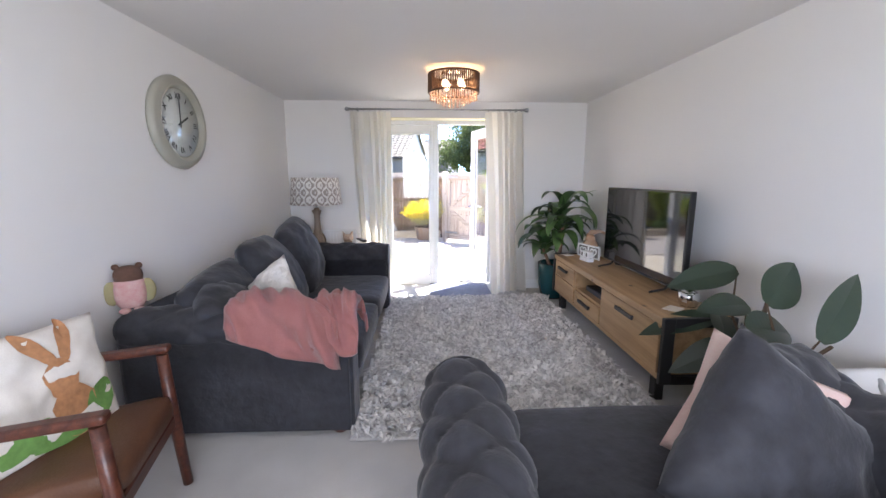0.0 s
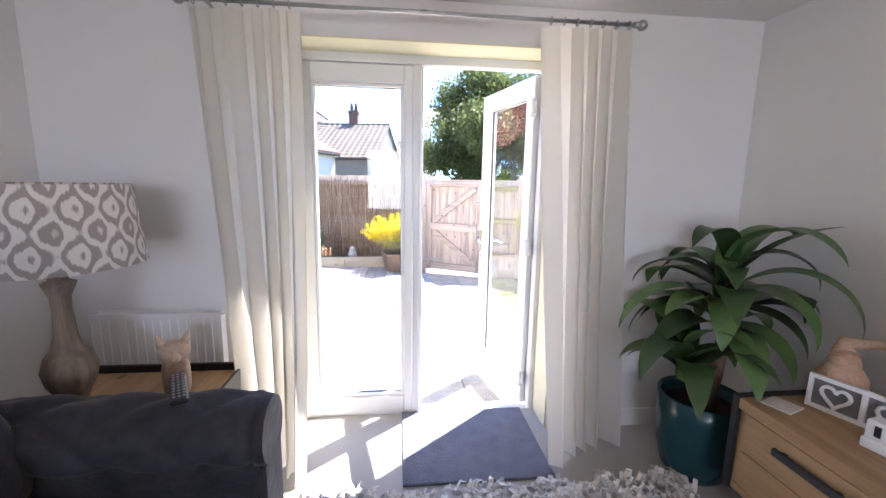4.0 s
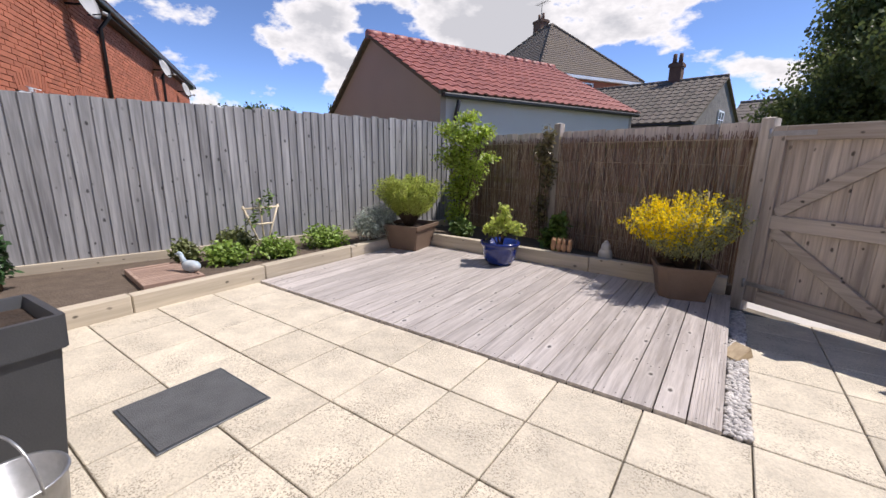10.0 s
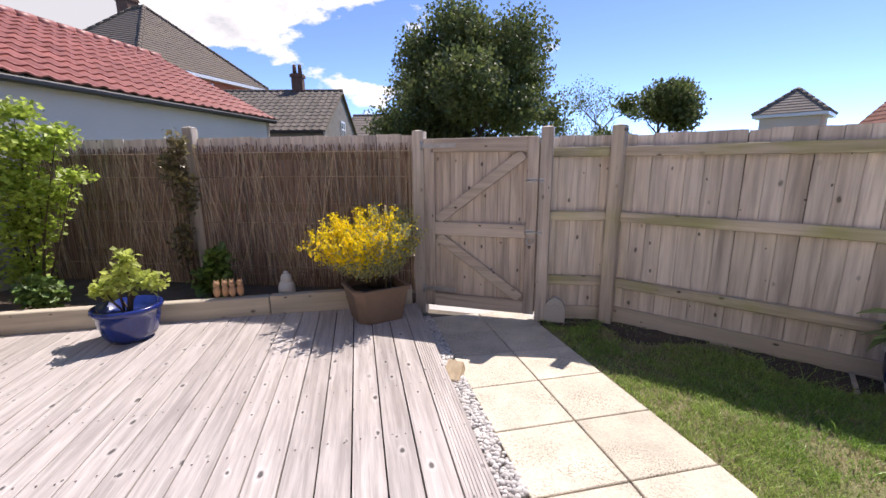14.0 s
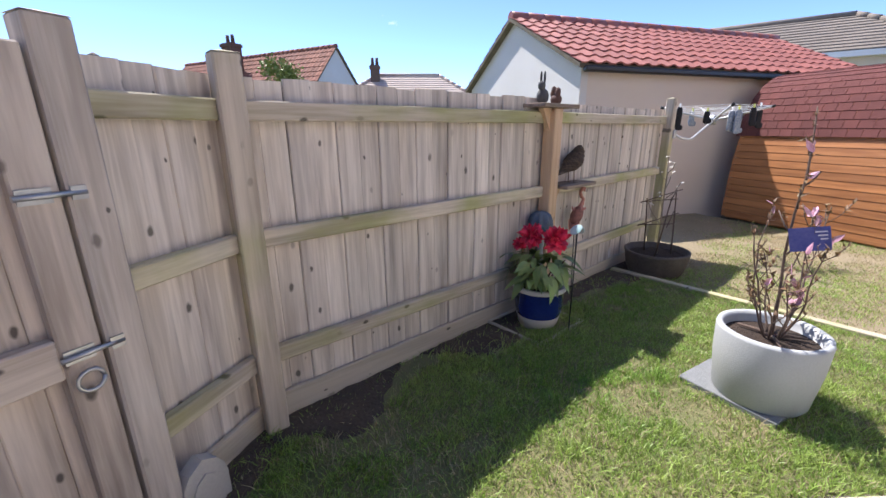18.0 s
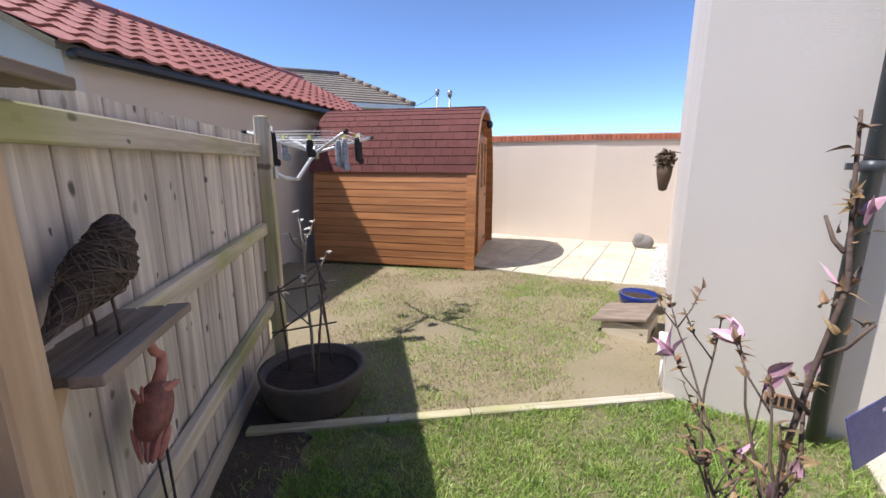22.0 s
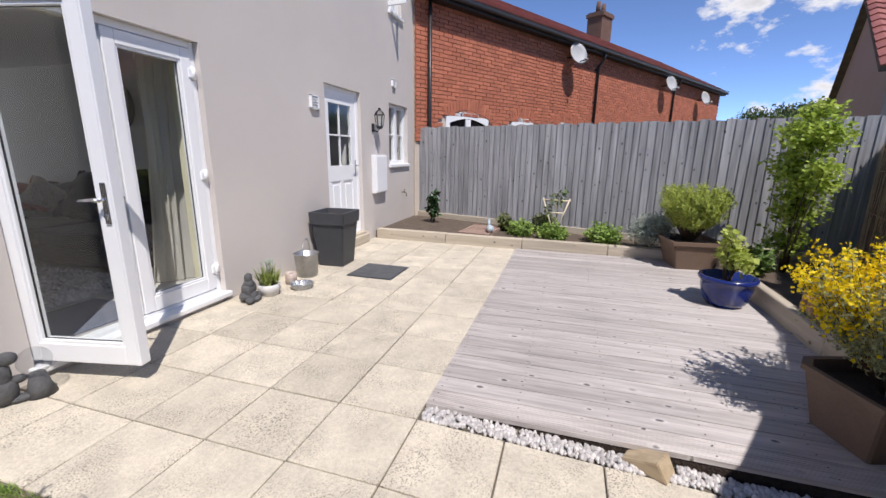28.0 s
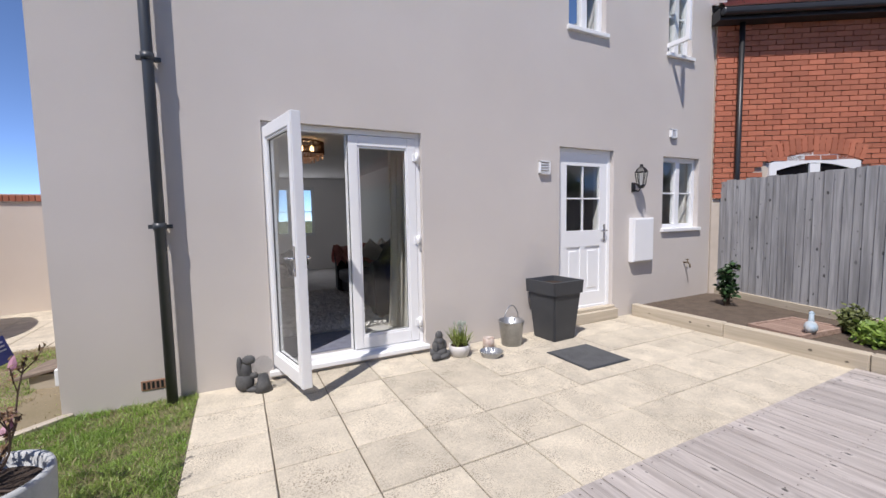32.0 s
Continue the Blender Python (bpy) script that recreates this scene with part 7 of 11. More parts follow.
_l.new(_b.outputs["BSDF"], _m.inputs[1]); _l.new(_t.outputs["BSDF"], _m.inputs[2]); _l.new(_m.outputs["Shader"], _o.inputs["Surface"])
curtain(-1.345, -0.90, -1.24, -0.90, "white linen curtain drawn to one side of the doors", 0.4, 1.0)
curtain(0.17, 0.60, 0.24, 0.69, "white linen curtain beside the open door", 2.1, 0.0)

# ceiling light
cl = thing("ceiling_light", -0.27, -1.72, 2.33, 0, "brown drum ceiling light with hanging crystals", "ceiling light")
bm = BM(); lathe(bm, [(0.0, 0.0), (0.10, 0.0), (0.10, -0.025), (0.0, -0.03)], n=24); part("ceiling_plate", bm, M_CHROME, cl)
M_DRUM = mat("bronze_mesh", (0.16, 0.085, 0.05), 0.4, (0.10, 0.055, 0.035), scale=30, fine=100, bump=0.3, metal=0.6)
bm = BM()
for i in range(72):
    a = 2 * math.pi * i / 72
    x, y = 0.205 * math.cos(a), 0.205 * math.sin(a)
    tube(bm, (x, y, -0.035), (x, y, -0.175), 0.0055, n=5, caps=False)
o = part("drum_mesh", bm, M_DRUM, cl)
tagged(o, kind="stuff")
for z in (-0.035, -0.175):
    bm = BM(); pipe_line(bm, [(0.205 * math.cos(k * 0.2618), 0.205 * math.sin(k * 0.2618), z) for k in range(25)], 0.008, n=6); part("hoop", bm, M_DRUM, cl)
for i in range(4):
    a = i * 1.5708 + 0.6
    bm = BM(); puff(bm, 0.024, 0.024, 0.03, 1, 1, 12, 8, Matrix.Translation((0.09 * math.cos(a), 0.09 * math.sin(a), -0.11))); part("bulb", bm, M_LAMPLIGHT, cl, "lit warm bulb")
M_CRYSTAL = mat("crystal_drop", (0.75, 0.52, 0.42), 0.08, scale=20, amt=0.3, bump=0.0, spec=0.9)
verts, faces = [], []
for ring, n, z in ((0.19, 34, -0.18), (0.14, 24, -0.20), (0.09, 16, -0.225), (0.04, 8, -0.24)):
    for i in range(n):
        a = 2 * math.pi * i / n
        x, y = ring * math.cos(a), ring * math.sin(a)
        for q in range(3):
            k, zz, r = len(verts), z - q * 0.022, 0.007
            verts += [(x, y, zz + 0.010), (x + r, y, zz), (x, y + r, zz), (x - r, y, zz), (x, y - r, zz), (x, y, zz - 0.012)]
            faces += [(k, k + 1, k + 2), (k, k + 2, k + 3), (k, k + 3, k + 4), (k, k + 4, k + 1), (k + 5, k + 2, k + 1), (k + 5, k + 3, k + 2), (k + 5, k + 4, k + 3), (k + 5, k + 1, k + 4)]
o = new("crystal_fringe", from_arrays("crystals", verts, faces, M_CRYSTAL)); o.parent = cl; tagged(o, "hanging glass crystals", kind="stuff")


# ---- things along the house wall ----
M_TRAY = mat("dark_grey_tray", (0.11, 0.114, 0.12), 0.85, (0.065, 0.068, 0.072), scale=9, fine=180, bump=0.6, bump_scale=160)
dc = thing("drain_cover", -2.325, 0.91, 0.002, 0, "dark grey recessed manhole cover in the patio", "manhole cover")
bm = BM(); box(bm, -0.262, 0.262, -0.265, 0.265, 0, 0.007, bev=0.002); part("frame", bm, M_PIPE, dc)
bm = BM(); box(bm, -0.248, 0.248, -0.251, 0.251, 0.0075, 0.012, bev=0.002); part("cover", bm, M_TRAY, dc)
M_ANTH = mat("anthracite_plastic", (0.040, 0.043, 0.049), 0.55, (0.055, 0.058, 0.063), scale=5, fine=150, bump=0.15)


def square_pot(name, x, y, z, rz, w0, w1, h, material, label, lip=0.0, soil=0.05, n_lip=0.09):
    p = thing(name, x, y, z, rz, label, "planter")
    bm = BM()
    rings = []
    for hw, zz in ((w0, 0.0), (w1 - 0.01, h - n_lip), (w1 + lip, h - n_lip + 0.004), (w1 + lip + 0.006, h), (w1 + lip - 0.02, h), (w1 - 0.03, h - soil - 0.02)):
        rings.append([bm.verts.new((sx * hw, sy * hw, zz)) for sx, sy in ((-1, -1), (1, -1), (1, 1), (-1, 1))])
    bm.faces.new(rings[0][::-1])
    for a, b in zip(rings, rings[1:]):
        for i in range(4):
            bm.faces.new((a[i], a[(i + 1) % 4], b[(i + 1) % 4], b[i]))
    bmesh.ops.bevel(bm, geom=[e for e in bm.edges if abs(e.verts[0].co.z - e.verts[1].co.z) > 0.08], offset=0.012, segments=2, affect="EDGES")
    part("pot", bm, material, p)
    bm = BM(); box(bm, -w1 + 0.02, w1 - 0.02, -w1 + 0.02, w1 - 0.02, h - soil - 0.03, h - soil)
    bmesh.ops.subdivide_edges(bm, edges=bm.edges, cuts=5, use_grid_fill=True)
    for v in bm.verts:
        if v.co.z > h - soil - 0.001:
            v.co.z += 0.012 * noise.noise(v.co * 14)
    part("soil", bm, M_SOIL_SHADE, p)
    return p


square_pot("planter", -2.50, 0.265, 0.0, 4, 0.155, 0.208, 0.64, M_ANTH, "tall tapered anthracite planter beside the back door", lip=0.008, n_lip=0.14)


def round_pot(name, x, y, z, prof, material, label, soil_r, soil_z, n=36, cat="planter"):
    p = thing(name, x, y, z, 0, label, cat)
    bm = BM(); lathe(bm, prof, n=n); part("pot", bm, material, p)
    bm = BM(); lathe(bm, [(0.0, soil_z + 0.01), (soil_r * 0.6, soil_z + 0.006), (soil_r, soil_z)], n=20)
    part("soil", bm, M_SOIL_SHADE, p)
    return p


bk = thing("bucket", -1.93, 0.17, 0, 20, "galvanised steel bucket with its handle up", "bucket")
bm = BM(); lathe(bm, [(0.0, 0.004), (0.082, 0.0), (0.10, 0.19), (0.106, 0.195), (0.104, 0.20), (0.096, 0.196), (0.08, 0.01), (0.0, 0.01)], n=28); part("body", bm, M_STEEL, bk)
bm = BM(); pipe_line(bm, [(0.104 * math.cos(t), 0, 0.185 + 0.135 * math.sin(t)) for t in [math.pi * i / 12 for i in range(13)]], 0.004, n=6); part("handle", bm, M_STEEL, bk)
bk.matrix_basis = pose(-1.94, 0.24, 0, 0, 0, 20) @ Matrix.Scale(1.28, 4)
round_pot("tin_pot", -1.65, 0.25, 0, [(0.0, 0.0), (0.058, 0.0), (0.058, 0.115), (0.053, 0.115), (0.052, 0.06), (0.0, 0.06)], mat("white_enamel_rusty", (0.62, 0.58, 0.54), 0.5, (0.30, 0.16, 0.10), scale=7, fine=40, bump=0.1), "white enamel tin pot with a rusty rim", 0.05, 0.09, 22)
ds = thing("metal_dish", -1.55, 0.45, 0, 0, "shallow ribbed silver dish on the slabs", "dish")
bm = BM()
rings = []
for r, z, f in ((0.085, 0.0, 0), (0.112, 0.055, 1), (0.105, 0.055, 1), (0.08, 0.012, 0)):
    rings.append([bm.verts.new((r * (1 + 0.05 * f * math.cos(i * math.pi)) * math.cos(6.2832 * i / 40), r * (1 + 0.05 * f * math.cos(i * math.pi)) * math.sin(6.2832 * i / 40), z)) for i in range(40)])
for a, b in zip(rings, rings[1:]):
    for i in range(40):
        bm.faces.new((a[i], a[(i + 1) % 40], b[(i + 1) % 40], b[i]))
bm.faces.new(rings[0][::-1]); bm.faces.new(rings[-1])
part("dish", bm, M_STEEL, ds)
lv = round_pot("flower_pot", -1.33, 0.17, 0, [(0.0, 0.0), (0.062, 0.0), (0.078, 0.05), (0.08, 0.085), (0.073, 0.085), (0.07, 0.06), (0.0, 0.06)], mat("white_ribbed_pot", (0.66, 0.65, 0.63), 0.5, scale=9, amt=0.2, bump=0.2), "small white pot of budding lavender", 0.07, 0.075, 24, "pot plant")
verts, faces = [], []
rnd = random.Random(21)
for i in range(150):
    blade_leaf(verts, faces, Matrix.Translation((rnd.uniform(-0.05, 0.05), rnd.uniform(-0.05, 0.05), 0.08)) @ Euler((0, -radians(rnd.uniform(35, 88)), rnd.uniform(0, 6.28))).to_matrix().to_4x4(), rnd.uniform(0.08, 0.17), 0.009, 0.1, 3)
o = new("leaves", from_arrays("leaves", verts, faces, M_LEAFY)); o.parent = lv
lv.matrix_basis = pose(-1.30, 0.27, 0, 0, 0, 0) @ Matrix.Scale(1.3, 4)
for i in range(14):
    a, e = rnd.uniform(0, 6.28), rnd.uniform(0.0, 0.4)
    d = Vector((math.cos(a) * math.sin(e), math.sin(a) * math.sin(e), math.cos(e)))
    bm = BM(); pipe_line(bm, [Vector((0, 0, 0.08)) + d * 0.05, Vector((0, 0, 0.08)) + d * 0.15], 0.0015, n=4); puff(bm, 0.006, 0.006, 0.018, 1, 1, 6, 5, Matrix.Translation(Vector((0, 0, 0.08)) + d * 0.165)); part("bud", bm, M_LEAFG, lv)
M_STATUE = mat("dark_cast_stone", (0.060, 0.062, 0.066), 0.8, (0.11, 0.11, 0.11), scale=9, fine=60, bump=0.4)


def statue(name, x, y, z, rz, blobs, material, label, category="statue"):
    """One plain cast body made of rounded masses."""
    bm = BM()
    for px, py, pz, a, b, c in blobs:
        puff(bm, a, b, c, 0.9, 0.9, 14, 10, Matrix.Translation((px, py, pz)))
    o = part(name, bm, material, None)
    o.matrix_basis = pose(x, y, z, 0, 0, rz)
    return tagged(o, label, category)


statue("statue", -1.10, 0.215, 0, 20, ((0, 0, 0.05, 0.09, 0.075, 0.05), (0, 0, 0.11, 0.065, 0.055, 0.065), (0, 0.01, 0.16, 0.05, 0.045, 0.04), (0.0, 0.01, 0.215, 0.036, 0.034, 0.042), (-0.075, 0.045, 0.03, 0.055, 0.035, 0.03), (0.075, 0.045, 0.03, 0.055, 0.035, 0.03), (0.0, 0.075, 0.025, 0.06, 0.03, 0.022), (-0.06, 0.02, 0.11, 0.02, 0.03, 0.05), (0.06, 0.02, 0.11, 0.02, 0.03, 0.05)), M_STATUE, "small dark stone seated figure statue", "statue")
statue("statue", 0.56, 0.14, 0, -15, ((0.01, 0, 0.075, 0.07, 0.062, 0.08), (0.005, 0.0, 0.165, 0.05, 0.05, 0.08), (-0.028, 0.012, 0.248, 0.05, 0.036, 0.036), (0.046, -0.008, 0.19, 0.022, 0.02, 0.085), (0.034, 0.03, 0.20, 0.020, 0.018, 0.08), (-0.06, 0.03, 0.018, 0.055, 0.032, 0.02), (-0.05, 0.01, 0.12, 0.05, 0.022, 0.024)), M_STATUE, "dark stone hare hunched over a globe beside the door", "statue")
gb_ = thing("glass_globe", 0.44, 0.20, 0.12, 0, "frosted glass globe held by the stone hare", "garden lamp")
bm = BM(); puff(bm, 0.075, 0.075, 0.075, 1, 1, 22, 14, Matrix.Translation((0, 0, 0.08))); part("globe", bm, glass_mat("globe_glass", (0.88, 0.89, 0.9), 0.05), gb_)
bm = BM(); lathe(bm, [(0, -0.12), (0.07, -0.12), (0.05, -0.06), (0.035, 0.01), (0, 0.01)], n=18); part("stand", bm, M_STATUE, gb_)


def wall_vent(x, z, w, h, label):
    v = thing("wall_vent", x, 0.0, z, 0, label, "vent", "wall vents")
    bm = BM()
    for a, b, c, d in ((-w / 2, -w / 2 + 0.012, 0, h), (w / 2 - 0.012, w / 2, 0, h), (-w / 2, w / 2, 0, 0.012), (-w / 2, w / 2, h - 0.012, h)):
        box(bm, a, b, 0.0, 0.035, c, d)
    part("frame", bm, M_UPVC, v)
    for i in range(4):
        bm = BM(); box(bm, -w / 2 + 0.012, w / 2 - 0.012, 0.004, 0.03, 0.02 + i * (h - 0.03) / 4, 0.032 + i * (h - 0.03) / 4, m=None); part("slat", bm, M_UPVC, v)


wall_vent(-2.58, 1.80, 0.15, 0.15, "white plastic louvred wall vent")
wall_vent(-4.86, 2.36, 0.12, 0.12, "small white plastic louvred wall vent")
mb = thing("meter_box", -4.21, 0.0, 0.70, 0, "white wall-mounted meter box", "meter box")
bm = BM(); box(bm, -0.20, 0.20, 0.0, 0.07, 0, 0.58, bev=0.006); part("case", bm, M_UPVC, mb)
bm = BM(); box(bm, -0.185, 0.185, 0.071, 0.085, 0.015, 0.565, bev=0.006); part("door", bm, M_UPVC, mb)
ln_ = thing("wall_lantern", -4.08, 0.0, 1.60, 0, "black metal carriage lantern on the wall", "wall lamp")
bm = BM(); box(bm, -0.035, 0.035, 0, 0.015, 0.02, 0.14, bev=0.004); pipe_line(bm, [(0, 0.01, 0.05), (0, 0.08, 0.02), (0, 0.12, 0.07)], 0.008); part("bracket", bm, M_BLACK, ln_)
bm = BM(); lathe(bm, [(0, 0.06), (0.03, 0.06), (0.05, 0.09), (0.05, 0.10), (0.0, 0.10)], n=6, cy=0.12, smooth=False); lathe(bm, [(0.075, 0.26), (0.08, 0.265), (0.05, 0.31), (0.02, 0.335), (0.02, 0.36), (0.0, 0.365)], n=6, cy=0.12, smooth=False); part("cap", bm, M_BLACK, ln_)
bm = BM()
for i in range(6):
    a = math.pi / 3 * i
    tube(bm, (0.05 * math.cos(a), 0.12 + 0.05 * math.sin(a), 0.10), (0.075 * math.cos(a), 0.12 + 0.075 * math.sin(a), 0.265), 0.005, n=5)
part("cage", bm, M_BLACK, ln_)
bm = BM(); lathe(bm, [(0.045, 0.10), (0.069, 0.262)], n=6, cy=0.12, smooth=False); part("glass", bm, M_GLASS, ln_).visible_shadow = False
tp = thing("garden_tap", -5.19, 0.0, 0.50, 0, "small brass outdoor tap on the wall", "tap")
bm = BM(); tube(bm, (0, 0, 0.12), (0, 0.07, 0.12), 0.011, n=8); pipe_line(bm, [(0, 0.05, 0.12), (0, 0.09, 0.10), (0, 0.095, 0.05)], 0.010); tube(bm, (0, 0.055, 0.12), (0, 0.055, 0.165), 0.007, n=8); tube(bm, (-0.03, 0.055, 0.167), (0.03, 0.055, 0.167), 0.006, n=8); part("spout", bm, mat("aged_brass", (0.20, 0.15, 0.09), 0.5, scale=20, amt=0.4, metal=0.7), tp)
ab = thing("air_brick", 1.17, 0.0, 0.09, 0, "terracotta air brick low in the wall", "air brick")
bm = BM(); box(bm, -0.09, 0.09, -0.02, 0.006, 0, 0.075, bev=0.003); part("brick", bm, mat("terracotta", (0.36, 0.21, 0.14), 0.9, scale=9, amt=0.3, bump=0.2), ab)
for i in range(6):
    bm = BM(); box(bm, -0.078 + i * 0.028, -0.062 + i * 0.028, 0.0065, 0.0085, 0.012, 0.063); part("slot", bm, M_BLACK, ab)
dp = thing("downpipe", 1.06, 0.085, 0.0, 0, "dark grey plastic downpipe on the rendered wall", "downpipe")
bm = BM(); tube(bm, (0, 0, -0.02), (0, 0, EAVE - 0.1), 0.036, n=18); part("pipe", bm, M_PIPE, dp)
for z in (1.31, 2.5, 3.9):
    bm = BM(); tube(bm, (0, 0, z - 0.025), (0, 0, z + 0.025), 0.043, n=18); box(bm, -0.075, 0.075, -0.055, -0.03, z - 0.015, z + 0.015); box(bm, -0.012, 0.012, -0.086, -0.03, z - 0.012, z + 0.012); part("bracket", bm, M_PIPE, dp)
dp2 = thing("downpipe", -5.955, 0.27, 0.0, -31, "black downpipe on the brick house", "downpipe")
bm = BM(); tube(bm, (0, 0, -0.2), (0, 0, 4.0), 0.035, n=12); part("pipe", bm, M_GUTTER, dp2)

# ---- pots and shrubs ----
M_CLAYFIB = mat("pale_grey_fibre_clay", (0.48, 0.50, 0.51), 0.75, (0.40, 0.42, 0.43), scale=4, fine=120, bump=0.15)
gp = round_pot("planter", 1.51, 1.52, -0.01, [(0.0, 0.0), (0.185, 0.0), (0.205, 0.03), (0.228, 0.22), (0.234, 0.365), (0.23, 0.38), (0.208, 0.38), (0.2, 0.36), (0.195, 0.30), (0.0, 0.30)], M_CLAYFIB, "round pale grey planter with a pink magnolia", 0.2, 0.325, 44)
bm = BM(); box(bm, -0.23, 0.23, -0.23, 0.23, -0.03, 0.018, m=Matrix.Rotation(0.5, 4, "Z"), bev=0.004)
o = part("paving_slab", bm, mat("grey_concrete_slab", (0.24, 0.25, 0.255), 0.85, (0.17, 0.18, 0.185), scale=6, fine=90, bump=0.4), None); o.matrix_basis = pose(1.58, 1.53, -0.008); tagged(o, "grey slab lying in the grass under the planter", "slab")
M_PETAL = island(mat("pink_petal", (0.52, 0.24, 0.36), 0.6, (0.62, 0.42, 0.48), scale=20, fine=60, bump=0.0), 0.25)
M_BRLEAF = island(mat("bronze_young_leaf", (0.23, 0.115, 0.075), 0.6, (0.19, 0.145, 0.055), scale=20, fine=60, bump=0.0), 0.3)


def shrub_stems(parent, origin, stems, r, seed, mt, upto, spread, twig=4, kink=0.22):
    """Several long rising branches with side twigs; returns twig tips."""
    rnd = random.Random(seed)
    tips = []
    for s in range(stems):
        bm = BM()
        a = 6.283 * (s + rnd.uniform(-0.3, 0.3)) / stems
        p = Vector(origin) + Vector((math.cos(a), math.sin(a), 0)) * 0.025
        h = upto * rnd.uniform(0.55, 1.0)
        d = Vector((math.cos(a) * spread, math.sin(a) * spread, 1)).normalized()
        pts = [p.copy()]
        n = 8
        for i in range(n):
            d = (d + Vector((rnd.uniform(-1, 1), rnd.uniform(-1, 1), rnd.uniform(0, 0.5))) * kink).normalized()
            p = p + d * h / n
            pts.append(p.copy())
        pipe_line(bm, pts, [r * (1 - 0.085 * i) for i in range(n + 1)], n=6)
        branch = part("branch", bm, mt, parent)
        tips.append((pts[-1], d.copy()))
        for k in range(twig):
            i = rnd.randint(2, n - 1)
            b = rnd.uniform(0, 6.283)
            dd = (d * 0.6 + Vector((math.cos(b), math.sin(b), 0.35)) * 0.7).normalized()
            q, ql = pts[i], rnd.uniform(0.08, 0.20) * upto
            mid = q + dd * ql * 0.5
            end = mid + (dd + Vector((0, 0, 0.55))).normalized() * ql * 0.5
            bm = BM(); pipe_line(bm, [q, mid, end], [r * 0.45, r * 0.38, r * 0.3], n=5); part("twig", bm, mt, branch)
            tips.append((end, (end - mid).normalized()))
    return tips


M_TWIG = mat("brown_twig", (0.155, 0.108, 0.085), 0.85, (0.09, 0.062, 0.05), scale=20, fine=90, bump=0.4)
tips = shrub_stems(gp, (0, 0, 0.32), 9, 0.0060, 4, M_TWIG, 0.80, 0.62, 6)
bm = BM(); pipe_line(bm, [(0.0, 0.0, 0.31), (0.02, -0.01, 0.55), (0.035, 0.0, 0.75), (0.02, 0.015, 0.95), (0.0, 0.02, 1.12), (0.015, 0.015, 1.27), (0.03, 0.02, 1.42)], [0.0085, 0.0075, 0.0065, 0.0055, 0.005, 0.004, 0.003], n=7); part("branch", bm, M_TWIG, gp)
for a, h, up in ((0.4, 0.86, 0.10), (2.3, 0.98, 0.09), (3.9, 1.08, 0.07), (5.4, 1.18, 0.06), (1.4, 1.24, 0.05), (4.6, 0.76, 0.14)):
    p = Vector((0.012, 0.015, h))
    q = p + Vector((math.cos(a) * up * 0.7, math.sin(a) * up * 0.7, up))
    bm = BM(); pipe_line(bm, [p, p.lerp(q, 0.5) + Vector((0, 0, -0.012)), q], [0.005, 0.004, 0.003], n=5); part("spur", bm, M_TWIG, gp)
    tips.append((q, Vector((math.cos(a), math.sin(a), 0.8)).normalized()))
for a in (0.5, 2.7, 4.4):
    bm = BM(); pipe_line(bm, [(0.0, 0.0, 0.335), (0.06 * math.cos(a), 0.06 * math.sin(a), 0.35), (0.15 * math.cos(a), 0.15 * math.sin(a), 0.345)], [0.012, 0.009, 0.005], n=6); part("root", bm, M_TWIG, gp)
verts, faces, v2, f2 = [], [], [], []
rnd = random.Random(77)
for p, d in tips + [(Vector((0.03, 0.02, 1.4)), Vector((0, 0, 1))), (Vector((0.02, 0.02, 1.28)), Vector((0.5, 0, 1))), (Vector((0.0, 0.02, 1.12)), Vector((-0.5, 0.3, 1)))]:
    if rnd.random() < 0.045:
        for _ in range(6):
            q = Matrix.Translation(p) @ d.to_track_quat("X", "Z").to_matrix().to_4x4() @ Euler((rnd.uniform(0, 6.28), rnd.uniform(-0.3, 0.8), rnd.uniform(-1.0, 1.0))).to_matrix().to_4x4()
            blade_leaf(v2, f2, q, rnd.uniform(0.045, 0.075), rnd.uniform(0.022, 0.032), rnd.uniform(0.3, 1.1), 6, 0.4)
    for _ in range(rnd.randint(3, 7)):
        q = Matrix.Translation(p - d * rnd.uniform(0.0, 0.07)) @ d.to_track_quat("X", "Z").to_matrix().to_4x4() @ Euler((rnd.uniform(0, 6.28), rnd.uniform(-0.9, 0.3), rnd.uniform(-0.9, 0.9))).to_matrix().to_4x4()
        if rnd.random() < 0.05:
            blade_leaf(v2, f2, q, rnd.uniform(0.04, 0.075), 0.026, -0.2, 4, 0.3)
        else:
            blade_leaf(verts, faces, q, rnd.uniform(0.014, 0.026), rnd.uniform(0.011, 0.016), rnd.uniform(0.8, 1.8), 6, 0.5)
for nm, a, b, mt in (("young_leaves", verts, faces, M_BRLEAF), ("petals", v2, f2, M_PETAL)):
    o = new(nm, from_arrays(nm, a, b, mt)); o.parent = gp; tagged(o, kind="stuff")
tg = thing("plant_label", 1.415, 1.53, 0.80, 0, "blue picture card hanging from the magnolia", "plant label")
bm = BM(); box(bm, -0.07, 0.07, -0.001, 0.001, 0, 0.105, m=pose(0, 0, 0, 8, 14, 46)); part("card", bm, mat("blue_card", (0.025, 0.04, 0.20), 0.4, (0.10, 0.10, 0.25), scale=9, amt=0.5, bump=0.0), tg)
M_PRINT = mat("pale_print", (0.62, 0.60, 0.66), 0.5, scale=30, amt=0.2, bump=0.0)
